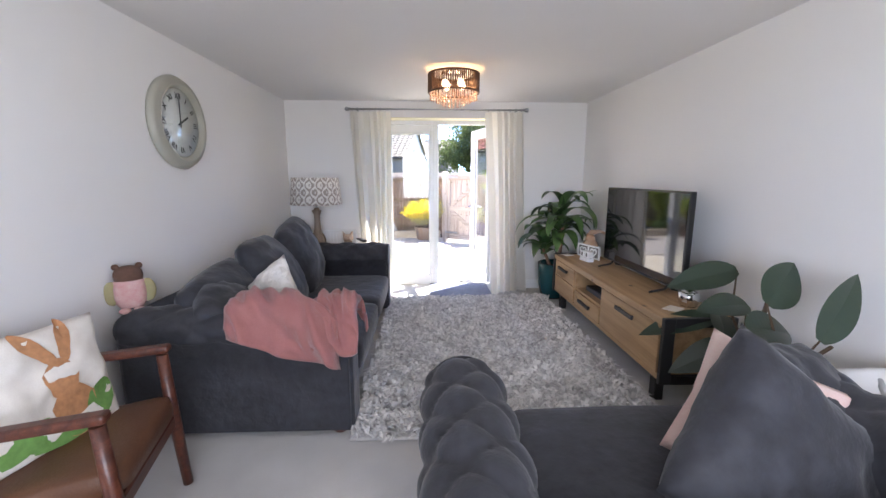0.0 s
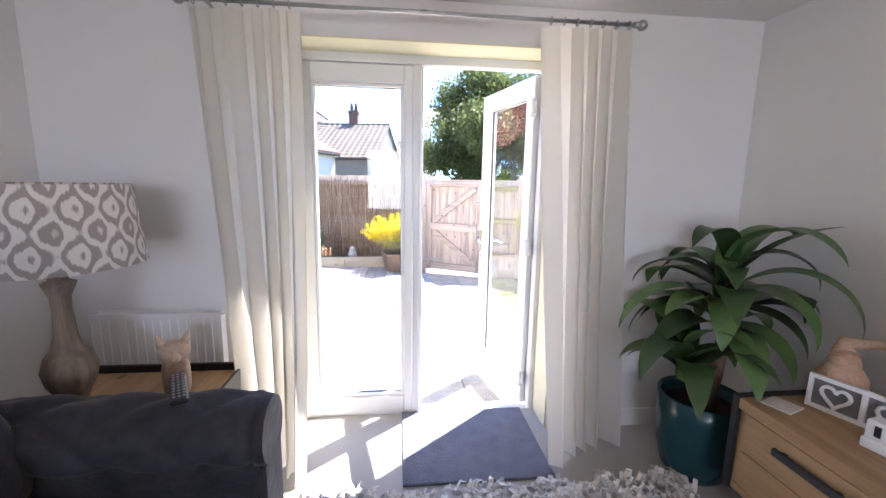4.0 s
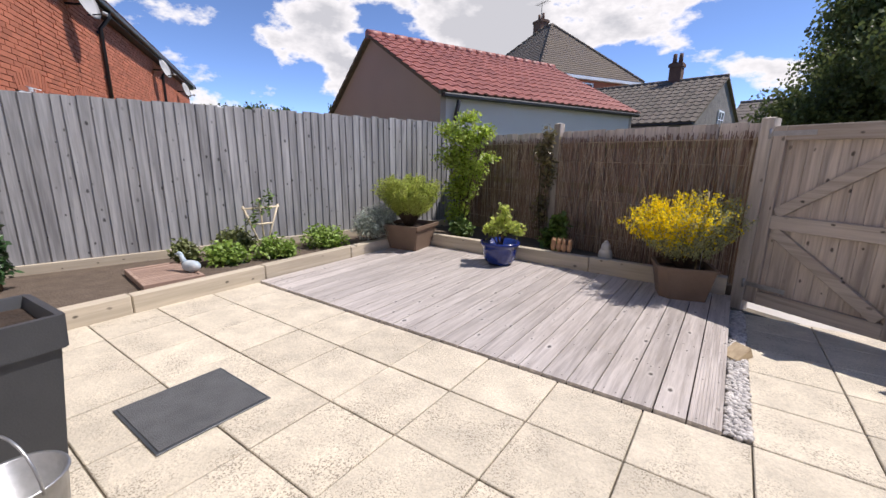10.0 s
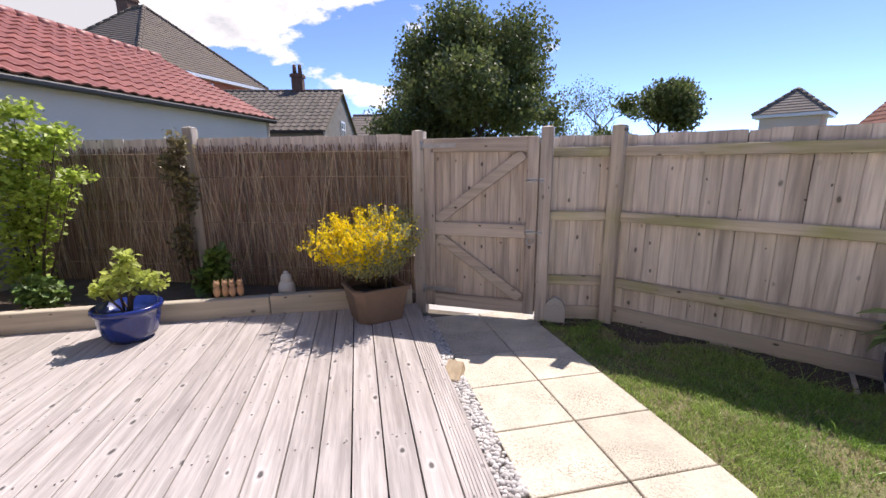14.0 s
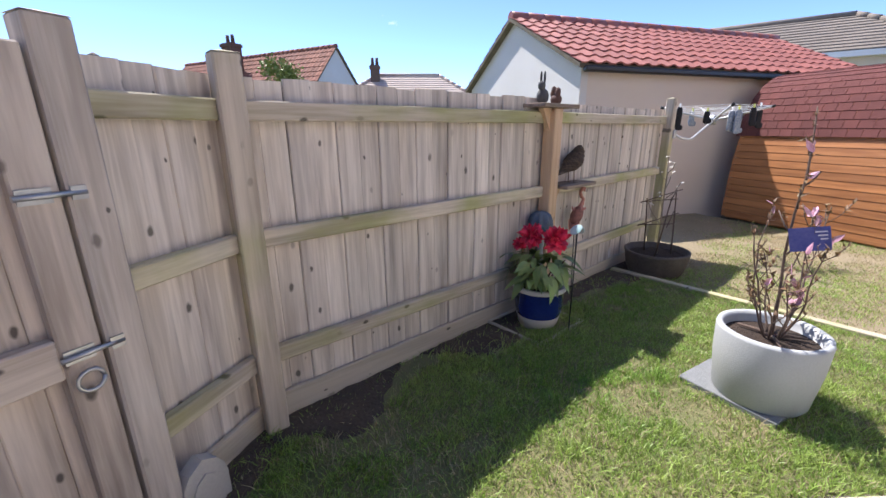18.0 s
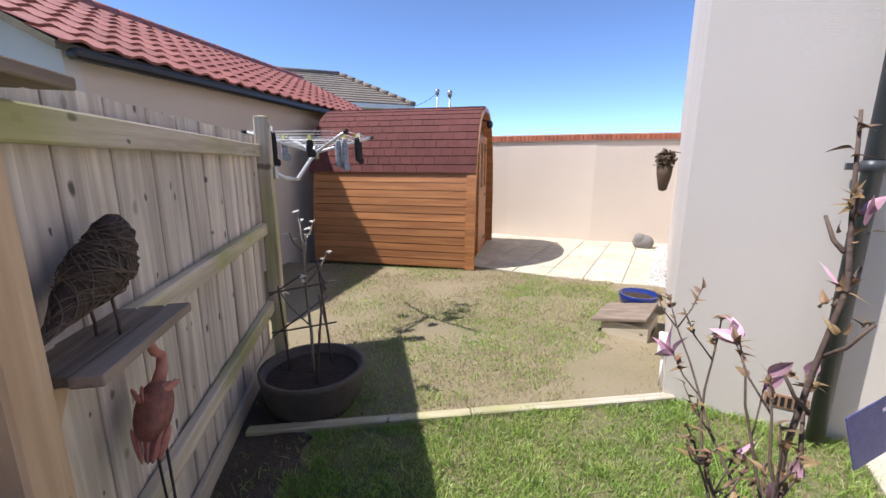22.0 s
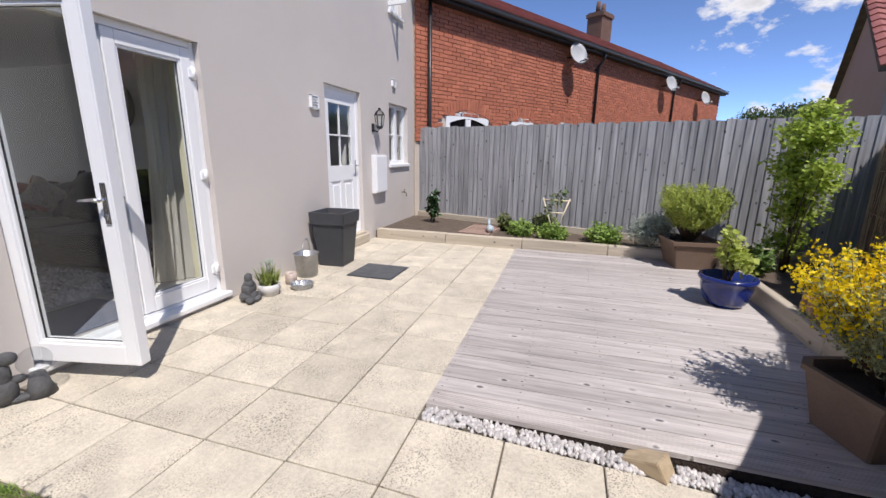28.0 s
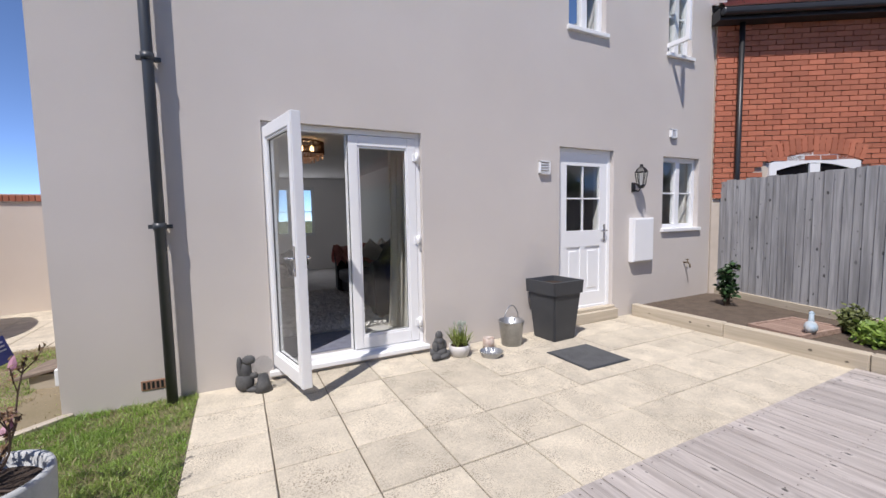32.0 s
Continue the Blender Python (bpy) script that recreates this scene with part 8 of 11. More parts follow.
for s_ in (-1, 1):
    for k in range(3):
        bm = BM(); box(bm, -0.06, -0.02 - 0.008 * k, s_ * 0.0012 - 0.0004, s_ * 0.0012 + 0.0004, 0.080 - k * 0.016, 0.086 - k * 0.016, m=pose(0, 0, 0, 8, 14, 46)); part("printed_line", bm, M_PRINT, tg)
bm = BM(); puff(bm, 0.042, 0.002, 0.02, 1, 1, 10, 8, pose(0.02, 0.0, 0.05, 8, 14 + 25, 46)); puff(bm, 0.036, 0.002, 0.018, 1, 1, 10, 8, pose(0.03, 0.0, 0.055, 8, 14 - 50, 46)); part("picture", bm, mat("faded_print", (0.30, 0.33, 0.46), 0.5, (0.42, 0.30, 0.42), scale=30, bump=0.0), tg)
bm = BM(); tube(bm, (0.0, 0, 0.075), (0.005, 0.01, 0.14), 0.001, n=4); part("string", bm, M_STEM, tg)

M_BRONZE = mat("dark_brown_tub", (0.060, 0.048, 0.042), 0.7, (0.12, 0.10, 0.085), scale=5, fine=50, bump=0.25)
bp_ = round_pot("planter", 3.51, 0.955, -0.075, [(0.0, 0.0), (0.225, 0.0), (0.265, 0.08), (0.292, 0.225), (0.296, 0.25), (0.272, 0.25), (0.258, 0.19), (0.0, 0.19)], M_BRONZE, "wide dark brown tub with a young blossoming tree", 0.258, 0.20, 40)
M_PALETWIG = mat("pale_twig", (0.30, 0.26, 0.21), 0.85, (0.20, 0.17, 0.13), scale=30, bump=0.3)
bm = BM(); pipe_line(bm, [(0.0, 0.0, 0.19), (-0.02, 0.01, 0.45), (0.015, 0.0, 0.72), (-0.01, 0.015, 0.95), (0.03, 0.0, 1.14)], [0.011, 0.009, 0.0075, 0.006, 0.004], n=7)
part("trunk", bm, M_PALETWIG, bp_, "slim pale young trunk")
tips = [(Vector((0.03, 0.0, 1.14)), Vector((0, 0, 1)))]
for a, z, ln_ in ((0.6, 0.50, 0.26), (2.4, 0.62, 0.24), (4.0, 0.74, 0.20), (5.4, 0.84, 0.18), (1.5, 0.92, 0.14), (3.3, 0.99, 0.12)):
    p = Vector((0.0, 0.006, z))
    q = p + Vector((math.cos(a) * ln_ * 0.6, math.sin(a) * ln_ * 0.6, ln_ * 0.85))
    bm = BM(); pipe_line(bm, [p, p.lerp(q, 0.5) + Vector((math.cos(a), math.sin(a), 0)) * 0.02, q], [0.0055, 0.0045, 0.003], n=5); part("twig", bm, M_PALETWIG, bp_)
    tips.append((q, (q - p).normalized()))
feet = [Vector((0.14 * math.cos(2.1 * k + 0.4), 0.14 * math.sin(2.1 * k + 0.4), 0.19)) for k in range(3)]
tops = [Vector((0.15 * math.cos(2.1 * k + 0.9), 0.15 * math.sin(2.1 * k + 0.9), 0.74 + 0.05 * k)) for k in range(3)]
for k in range(3):
    bm = BM(); pipe_line(bm, [feet[k], feet[k].lerp(tops[k], 0.5) + Vector((0.012, -0.01, 0)), tops[k]], [0.008, 0.007, 0.006], n=6); part("stake", bm, M_TWIG, bp_, "rough twig stake")
    e_ = (tops[(k + 1) % 3] - tops[k]).normalized() * 0.06
    for dz in (-0.03, -0.26):
        bm = BM(); tube(bm, tops[k] - e_ + Vector((0, 0, dz)), tops[(k + 1) % 3] + e_ + Vector((0, 0, dz + 0.012)), 0.005, n=6); part("cross_twig", bm, M_TWIG, bp_)
M_WHITEFL = thin(mat("white_blossom", (0.82, 0.80, 0.74), 0.7, scale=30, amt=0.2, bump=0.0), 0.3)
rnd = random.Random(3)
for p, d in tips:
    for m_ in range(2):
        verts, faces = [], []
        c = p - d * 0.05 * m_ + Vector((rnd.gauss(0, 1), rnd.gauss(0, 1), 0)) * 0.012
        for k in range(5):
            blade_leaf(verts, faces, Matrix.Translation(c) @ Euler((rnd.uniform(-0.5, 0.5), rnd.uniform(-0.7, 0.1), k * 1.257 + rnd.uniform(-0.3, 0.3))).to_matrix().to_4x4(), rnd.uniform(0.018, 0.028), 0.016, 0.3, 4, 0.3)
        o = new("blossom", from_arrays("blossom", verts, faces, M_WHITEFL)); o.parent = bp_

M_BLUE = mat("cobalt_glaze", (0.013, 0.030, 0.19), 0.2, (0.008, 0.017, 0.11), scale=4, fine=40, amt=0.4, bump=0.02, coat=0.4)
rh = round_pot("planter", 2.42, 2.43, -0.045, [(0.0, 0.0), (0.115, 0.0), (0.135, 0.04), (0.165, 0.16), (0.172, 0.28), (0.182, 0.295), (0.18, 0.315), (0.16, 0.315), (0.15, 0.26), (0.0, 0.26)], M_BLUE, "blue glazed pot with a red rhododendron", 0.155, 0.275, 40)
bm = BM(); lathe(bm, [(0.116, 0.003), (0.137, 0.04), (0.152, 0.10), (0.149, 0.105)], n=40); part("bare_band", bm, mat("cream_stoneware", (0.50, 0.46, 0.40), 0.7, scale=8, amt=0.3), rh)
bm = BM(); lathe(bm, [(0.176, 0.288), (0.186, 0.296), (0.184, 0.32), (0.158, 0.32), (0.157, 0.30)], n=40); part("rim", bm, mat("cream_rim", (0.62, 0.60, 0.55), 0.4, scale=8, amt=0.2), rh)
bm = BM()
for i in range(6):
    a = i * 1.05 + 0.3
    pipe_line(bm, [(0.02 * math.cos(a), 0.02 * math.sin(a), 0.26), (0.09 * math.cos(a), 0.09 * math.sin(a), 0.40), (0.16 * math.cos(a), 0.16 * math.sin(a), 0.50)], [0.008, 0.006, 0.004], n=6)
part("stem", bm, M_STEM, rh)
rnd = random.Random(12)
verts, faces = [], []
for i in range(95):
    a, r = rnd.uniform(0, 6.283), rnd.uniform(0.03, 0.19)
    blade_leaf(verts, faces, Matrix.Translation((r * math.cos(a), r * math.sin(a), 0.36 + rnd.random() * 0.18)) @ Euler((rnd.uniform(-0.4, 0.4), -radians(rnd.uniform(-50, 30)), a + rnd.uniform(-0.7, 0.7))).to_matrix().to_4x4(), rnd.uniform(0.12, 0.18), rnd.uniform(0.052, 0.072), 0.6, 6, 0.15)
o = new("leaves", from_arrays("leaves", verts, faces, island(mat("rhododendron_leaf", (0.13, 0.22, 0.055), 0.35, (0.24, 0.29, 0.10), scale=9, fine=30, bump=0.03), 0.35))); o.parent = rh
M_RED = island(mat("crimson_petal", (0.72, 0.012, 0.06), 0.55, (0.80, 0.06, 0.14), scale=30, fine=90, bump=0.0), 0.3)
for fx_, fy_, fz_, fr in ((0.075, 0.06, 0.65, 0.085), (-0.07, -0.07, 0.655, 0.09), (0.18, 0.11, 0.56, 0.05)):
    verts, faces = [], []
    for i in range(70):
        v = Vector((rnd.gauss(0, 1), rnd.gauss(0, 1), rnd.gauss(0.3, 0.8))).normalized()
        blade_leaf(verts, faces, Matrix.Translation(Vector((fx_, fy_, fz_)) + v * fr * 0.25) @ v.to_track_quat("X", "Z").to_matrix().to_4x4() @ Euler((rnd.uniform(0, 6.28), 0, 0)).to_matrix().to_4x4(), fr * rnd.uniform(0.7, 1.0), fr * 0.65, 0.4, 4, -0.3)
    o = new("flower", from_arrays("flower", verts, faces, M_RED)); o.parent = rh; tagged(o, "crimson flower head")
ty = thing("timber_tray", 2.44, 2.44, -0.075, HD23, "shallow timber tray under the blue pot", "tray")
for x0, x1, y0, y1 in ((-0.27, 0.27, -0.24, -0.215), (-0.27, 0.27, 0.215, 0.24), (-0.27, -0.245, -0.215, 0.215), (0.245, 0.27, -0.215, 0.215)):
    bm = BM(); box(bm, x0, x1, y0, y1, 0, 0.055, bev=0.003); part("edge", bm, M_SLEEPER, ty)
bm = BM(); box(bm, -0.245, 0.245, -0.215, 0.215, 0, 0.028); part("base", bm, M_SOIL_SHADE, ty)


# ---- ornaments on the fence ----
def plank_shelf(x, y, z, rz, w, d, label):
    s = thing("fence_shelf", x, y, z, rz, label, "shelf", "fence shelves")
    for k in range(3):
        bm = BM(); box(bm, -w / 2 + 0.01 * (k % 2), w / 2 - 0.012 * k, -d / 2 + k * d / 3 + 0.002, -d / 2 + (k + 1) * d / 3 - 0.002, 0, 0.026, bev=0.003); part("plank", bm, M_DECKX, s)
    return s


M_DECKX = wood("weathered_plank", (0.30, 0.235, 0.185), (0.19, 0.145, 0.11), axis=0, rough=0.85, rand=0.12, ring=8)
FH = along(P2, P3)[1]


def by_fence(s, d):
    """A place s metres along the last fence from its pine post, d metres into the garden."""
    return (P2[0] + s * math.cos(radians(FH)) + d * math.sin(radians(FH)), P2[1] + s * math.sin(radians(FH)) - d * math.cos(radians(FH)))


plank_shelf(2.80, 2.34, 1.462, HD23 + 3, 0.46, 0.25, "weathered plank shelf on the fence post")
plank_shelf(*by_fence(0.29, 0.02), 0.885, FH, 0.44, 0.20, "weathered plank shelf holding a wire bird")
for x, y, z, h in ((*by_fence(-0.085, -0.01), 1.30, FH), (*by_fence(0.075, 0.0), 0.72, FH + 180)):
    b = thing("shelf_bracket", x, y, z, h, "pine bracket under the shelf", "bracket", "shelf brackets")
    bm = BM()
    v = [[bm.verts.new((px, py, pz)) for px, pz in ((0.04, 0.0), (0.04, 0.16), (-0.06, 0.16))] for py in (-0.02, 0.02)]
    bm.faces.new(v[0]); bm.faces.new(v[1][::-1])
    for i in range(3):
        j = (i + 1) % 3
        bm.faces.new((v[0][j], v[0][i], v[1][i], v[1][j]))
    part("strut", bm, M_NEWPOST, b)
statue("statue", 2.74, 2.40, 1.488, 60, ((0, 0, 0.05, 0.04, 0.055, 0.05), (0, 0.04, 0.115, 0.025, 0.03, 0.03), (-0.012, 0.02, 0.165, 0.008, 0.012, 0.045), (0.012, 0.02, 0.165, 0.008, 0.012, 0.045), (0, -0.06, 0.03, 0.02, 0.02, 0.02)), M_STATUE, "grey stone rabbit ornament on the fence shelf", "ornament")
statue("statue", 2.85, 2.27, 1.488, 0, ((0, 0, 0.035, 0.045, 0.04, 0.035), (0.03, 0.01, 0.075, 0.025, 0.025, 0.03), (-0.03, 0, 0.08, 0.02, 0.02, 0.035), (0.0, 0.02, 0.10, 0.018, 0.018, 0.025)), mat("rusty_brown_cast", (0.13, 0.07, 0.055), 0.8, scale=12, amt=0.4, bump=0.3), "rusty brown little ornament on the fence shelf", "ornament")
# wire bird: a plump body wound from many wires round a darker core
wb = thing("wire_bird", *by_fence(0.28, 0.02), 0.911, FH, "brown woven wire bird standing on a shelf", "ornament")
M_WIRE = mat("rusty_wire", (0.115, 0.080, 0.060), 0.7, (0.18, 0.125, 0.09), scale=30, amt=0.4, bump=0.2, metal=0.2)
M_WIRED = mat("dark_wire_mesh", (0.050, 0.036, 0.028), 0.8, (0.085, 0.06, 0.045), scale=60, fine=200, bump=0.8, bump_scale=120)
rnd = random.Random(31)
BIRD = ((-0.215, 0.070, 0.004, 0.009), (-0.155, 0.090, 0.014, 0.018), (-0.090, 0.120, 0.040, 0.040), (-0.025, 0.145, 0.068, 0.062), (0.035, 0.175, 0.076, 0.066), (0.066, 0.215, 0.058, 0.054), (0.086, 0.250, 0.044, 0.045), (0.096, 0.282, 0.010, 0.014))


def bird_pt(t, a, k=1.0):
    """Surface of the bird: t from tail to crown, a around it."""
    q = min(6.999, max(0.0, t * 7))
    i = int(q)
    f = q - i
    x, z, rz, ry = (BIRD[i][m] * (1 - f) + BIRD[i + 1][m] * f for m in range(4))
    tilt = radians(24 + 50 * t)
    return Vector((x - k * rz * math.sin(a) * math.sin(tilt), k * ry * math.cos(a), z + k * rz * math.sin(a) * math.cos(tilt)))


bm = BM()
for i in range(150):
    t0, a0 = rnd.random(), rnd.uniform(0, 6.28)
    dt, da = rnd.uniform(-0.3, 0.3), rnd.choice((-1, 1)) * rnd.uniform(0.8, 3.0)
    pipe_line(bm, [bird_pt(min(1, max(0, t0 + dt * s / 7)), a0 + da * s / 7, rnd.uniform(0.97, 1.05)) for s in range(8)], 0.0017, n=4)
o = part("body", bm, M_WIRE, wb); tagged(o, "tangled rusty wire body")
bm = BM()
rings = [[bm.verts.new(bird_pt(i / 14, j * 0.5236, 0.96)) for j in range(12)] for i in range(15)]
for a, b in zip(rings, rings[1:]):
    for j in range(12):
        bm.faces.new((a[j], a[(j + 1) % 12], b[(j + 1) % 12], b[j])).smooth = True
part("core", bm, M_WIRED, wb)
bm = BM(); tube(bm, (0.110, 0, 0.232), (0.145, 0, 0.226), 0.010, 0.002, n=8); part("beak", bm, M_WIRE, wb)
for s in (-0.025, 0.025):
    bm = BM(); pipe_line(bm, [(-0.01, s, 0.10), (0.0, s, 0.04), (0.0, s, 0.004), (0.04, s, 0.004)], 0.004, n=5); part("leg", bm, M_WIRE, wb)
fl = thing("flamingo_ornament", *by_fence(0.40, 0.03), 0.0, FH, "pink painted metal flamingo on two thin legs", "ornament")
M_FLA = mat("pink_painted_metal", (0.62, 0.27, 0.22), 0.6, (0.42, 0.16, 0.13), scale=14, fine=60, bump=0.4)
M_FLAD = mat("dark_red_feather_metal", (0.34, 0.13, 0.10), 0.6, (0.16, 0.06, 0.05), scale=18, fine=60, bump=0.4)
bm = BM(); puff(bm, 0.085, 0.045, 0.055, 0.9, 0.9, 16, 10, Matrix.Translation((0, 0, 0.63)) @ Matrix.Rotation(-0.9, 4, "Y")); part("body", bm, M_FLAD, fl, "dark red feathered body")
bm = BM(); pipe_line(bm, [(0.04, 0, 0.69), (0.075, 0, 0.72), (0.085, 0, 0.76), (0.05, 0, 0.785), (0.03, 0, 0.82), (0.05, 0, 0.85), (0.085, 0, 0.845), (0.10, 0, 0.82)], [0.02, 0.017, 0.014, 0.013, 0.013, 0.015, 0.016, 0.006], n=8); part("neck", bm, M_FLA, fl)
for k in range(7):
    bm = BM(); puff(bm, 0.05, 0.006, 0.012, 1, 1, 10, 6, Matrix.Translation((-0.045 - 0.008 * (k % 2), 0.012 * (k - 3), 0.555)) @ Euler((0, -1.15 + 0.1 * (k % 3), 0.25 * (k - 3))).to_matrix().to_4x4()); part("tail_feather", bm, M_FLA, fl)
for k in range(6):
    bm = BM(); puff(bm, 0.035, 0.006, 0.012, 1, 1, 10, 6, Matrix.Translation((0.02 - 0.006 * k, 0.014 * (k - 2.5), 0.685)) @ Euler((0, -0.3, 0.3 * (k - 2.5))).to_matrix().to_4x4()); part("wing_feather", bm, M_FLA, fl)
for s in (-0.015, 0.015):
    bm = BM(); tube(bm, (0, s, 0.60), (0.03 + s * 3, s * 2, -0.06), 0.004, n=6); part("leg", bm, M_BLACK, fl)
fd = thing("bird_feeder", 2.70, 2.37, 0.0, 0, "blue-grey scalloped bird bath on a pale stand", "bird feeder")
bm = BM(); lathe(bm, [(0.0, -0.05), (0.075, -0.05), (0.07, 0.0), (0.03, 0.05), (0.03, 0.45), (0.05, 0.56), (0.062, 0.60)], n=20); part("stand", bm, mat("pale_blue_stone", (0.36, 0.40, 0.43), 0.8, scale=9, amt=0.3, bump=0.3), fd)
bm = BM()
sc = [[bm.verts.new(((r + 0.008 * math.cos(9 * q * 0.1309) * (r > 0.05)) * math.cos(q * 0.1309), (r + 0.008 * math.cos(9 * q * 0.1309) * (r > 0.05)) * math.sin(q * 0.1309), z)) for q in range(48)] for r, z in ((0.06, 0.585), (0.082, 0.595), (0.090, 0.625), (0.086, 0.67), (0.070, 0.71), (0.04, 0.733), (0.005, 0.74))]
for a, b in zip(sc, sc[1:]):
    for q in range(48):
        bm.faces.new((a[q], a[(q + 1) % 48], b[(q + 1) % 48], b[q])).smooth = True
bm.faces.new(sc[0][::-1]); bm.faces.new(sc[-1])
part("dome", bm, mat("blue_grey_plastic", (0.115, 0.155, 0.205), 0.55, (0.075, 0.10, 0.14), scale=9, fine=60, bump=0.15), fd)
ob_ = thing("butterfly_stake", 2.27, 2.25, 0.0, 20, "pale blue metal butterfly on a thin stake", "ornament")
bm = BM(); tube(bm, (0, 0, -0.05), (0, 0, 0.68), 0.004, n=6); part("stake", bm, M_BLACK, ob_)
for s, m in ((1, mat("pale_blue_enamel", (0.20, 0.42, 0.46), 0.3, (0.62, 0.68, 0.70), scale=14, fine=30, bump=0.05)), (-1, mat("white_enamel", (0.70, 0.72, 0.72), 0.3, (0.45, 0.60, 0.64), scale=14, fine=30, bump=0.05))):
    bm = BM(); puff(bm, 0.052, 0.003, 0.034, 1, 1, 18, 10, pose(0.0, s * 0.014, 0.70, s * 28, 25, s * 12)); part("wing", bm, m, ob_)
bm = BM(); puff(bm, 0.04, 0.007, 0.007, 1, 1, 10, 8, pose(0.0, 0, 0.685, 0, 25, 0)); part("body", bm, M_BLACK, ob_)
sa = thing("stone_arch", 1.03, 4.085, -0.085, -28, "small pointed buff stone arch leaning by the gate post", "ornament")
for nm, wd, ht, y0, y1 in (("slab", 0.088, 0.25, -0.028, 0.028), ("niche", 0.058, 0.19, -0.036, -0.0285)):
    arc_ = [(-wd, 0.0), (wd, 0.0), (wd, ht * 0.55), (wd * 0.88, ht * 0.72), (wd * 0.62, ht * 0.87), (0.0, ht), (-wd * 0.62, ht * 0.87), (-wd * 0.88, ht * 0.72), (-wd, ht * 0.55)]
    bm = BM()
    v = [[bm.verts.new((x, y, z)) for x, z in arc_] for y in (y0, y1)]
    bm.faces.new(v[0]); bm.faces.new(v[1][::-1])
    for i in range(len(arc_)):
        j = (i + 1) % len(arc_)
        bm.faces.new((v[0][j], v[0][i], v[1][i], v[1][j]))
    part(nm, bm, M_CONC, sa)

# clothes airer on the end post
ai = thing("clothes_airer", 4.24, 0.515, 1.30, -78, "folding outdoor clothes airer with socks pegged out", "clothes airer")
M_ALU = mat("white_painted_tube", (0.66, 0.67, 0.68), 0.35, scale=9, amt=0.1, metal=0.3)
bm = BM(); box(bm, -0.03, 0.01, -0.025, 0.025, -0.09, 0.0, bev=0.005); part("wall_bracket", bm, M_STEEL, ai)
HUB = Vector((0.50, 0.0, 0.10))
bm = BM(); pipe_line(bm, [(0, 0, -0.05), (0.10, -0.01, -0.09), (0.22, -0.02, -0.10), HUB], 0.014, n=8); part("support_arm", bm, M_ALU, ai)
bm = BM(); tube(bm, HUB - Vector((0, 0, 0.05)), HUB + Vector((0, 0, 0.05)), 0.028, n=12); part("hub", bm, M_STEEL, ai)


def airer_tip(k, r):
    """A point on arm k of the airer, r metres out from the hub."""
    a = radians(-32 + 90 * k)
    return HUB + Vector((r * math.cos(a), r * math.sin(a), 0.26 * r))


for k in range(4):
    bm = BM(); tube(bm, airer_tip(k, 0.02), airer_tip(k, 0.52), 0.012, n=8); arm = part("arm", bm, M_ALU, ai)
    bm = BM(); tube(bm, airer_tip(k, 0.515), airer_tip(k, 0.545), 0.015, n=10); part("end_cap", bm, M_BLACK, arm)
    for q in range(6):
        r = 0.17 + 0.066 * q
        bm = BM(); tube(bm, airer_tip(k, r) + Vector((0, 0, 0.012)), airer_tip((k + 1) % 4, r) + Vector((0, 0, 0.012)), 0.0022, n=4); part("line", bm, M_UPVC, ai)
M_SOCK = mat("black_knit", (0.012, 0.012, 0.016), 0.95, scale=20, amt=0.3, bump=0.3)
M_SOCKP = mat("patterned_knit", (0.10, 0.15, 0.24), 0.95, (0.40, 0.42, 0.45), scale=40, fine=120, bump=0.3)
M_PEGY = mat("yellow_green_peg", (0.55, 0.60, 0.05), 0.4, scale=20, amt=0.2, bump=0.0)
for k, (arm, r, s, mt, l) in enumerate(((2, 0.50, 0.25, M_SOCK, 0.24), (2, 0.30, 0.6, M_SOCK, 0.12), (3, 0.30, 0.35, M_SOCKP, 0.20), (3, 0.36, 0.45, M_SOCKP, 0.24), (3, 0.30, 0.7, M_SOCKP, 0.22), (3, 0.43, 0.75, M_SOCK, 0.18), (0, 0.50, 0.12, M_SOCK, 0.22), (1, 0.36, 0.5, M_SOCKP, 0.16))):
    p = airer_tip(arm, r).lerp(airer_tip((arm + 1) % 4, r), s) + Vector((0, 0, 0.012))
    g = thing("sock", 0, 0, 0, 0, "dark sock hanging from the airer" if mt is M_SOCK else "patterned sock hanging from the airer", "sock", "pegged socks")
    g.matrix_basis = ai.matrix_basis @ Matrix.Translation(p)
    bm = BM(); puff(bm, 0.035, 0.012, l / 2, 0.5, 0.6, 12, 10, Matrix.Translation((0, 0, -l / 2)), 0.1, k); puff(bm, 0.05, 0.012, 0.03, 0.7, 0.7, 12, 8, Matrix.Translation((0.02, 0, -l + 0.02))); part("knit", bm, mt, g)
    bm = BM(); box(bm, -0.005, 0.005, -0.008, 0.008, -0.02, 0.035); part("peg", bm, M_PEGY if k % 2 else M_UPVC, g)

# ---- garden pod ----
POD = thing("garden_pod", 4.12, -2.47, -0.13, 16, "arched cedar garden pod with a red-brown shingle roof", "garden shed")
PL, PW = 2.30, 2.05
prof = []
for i in range(41):
    t = math.pi * i / 40
    prof.append((PW / 2 + (PW / 2 + 0.10) * sgn_pow(math.cos(t), 0.78), 2.26 * sgn_pow(math.sin(t), 0.72)))
prof = [(-0.10 + (PW + 0.2) - y, z) for y, z in prof]


def pod_y(z):
    """Outer half bulge of the side at height z."""
    s = min(1.0, max(0.0, z / 2.26)) ** (1 / 0.72)
    return (PW / 2 + 0.10) * sgn_pow(math.sqrt(max(0.0, 1 - s * s)), 0.78)


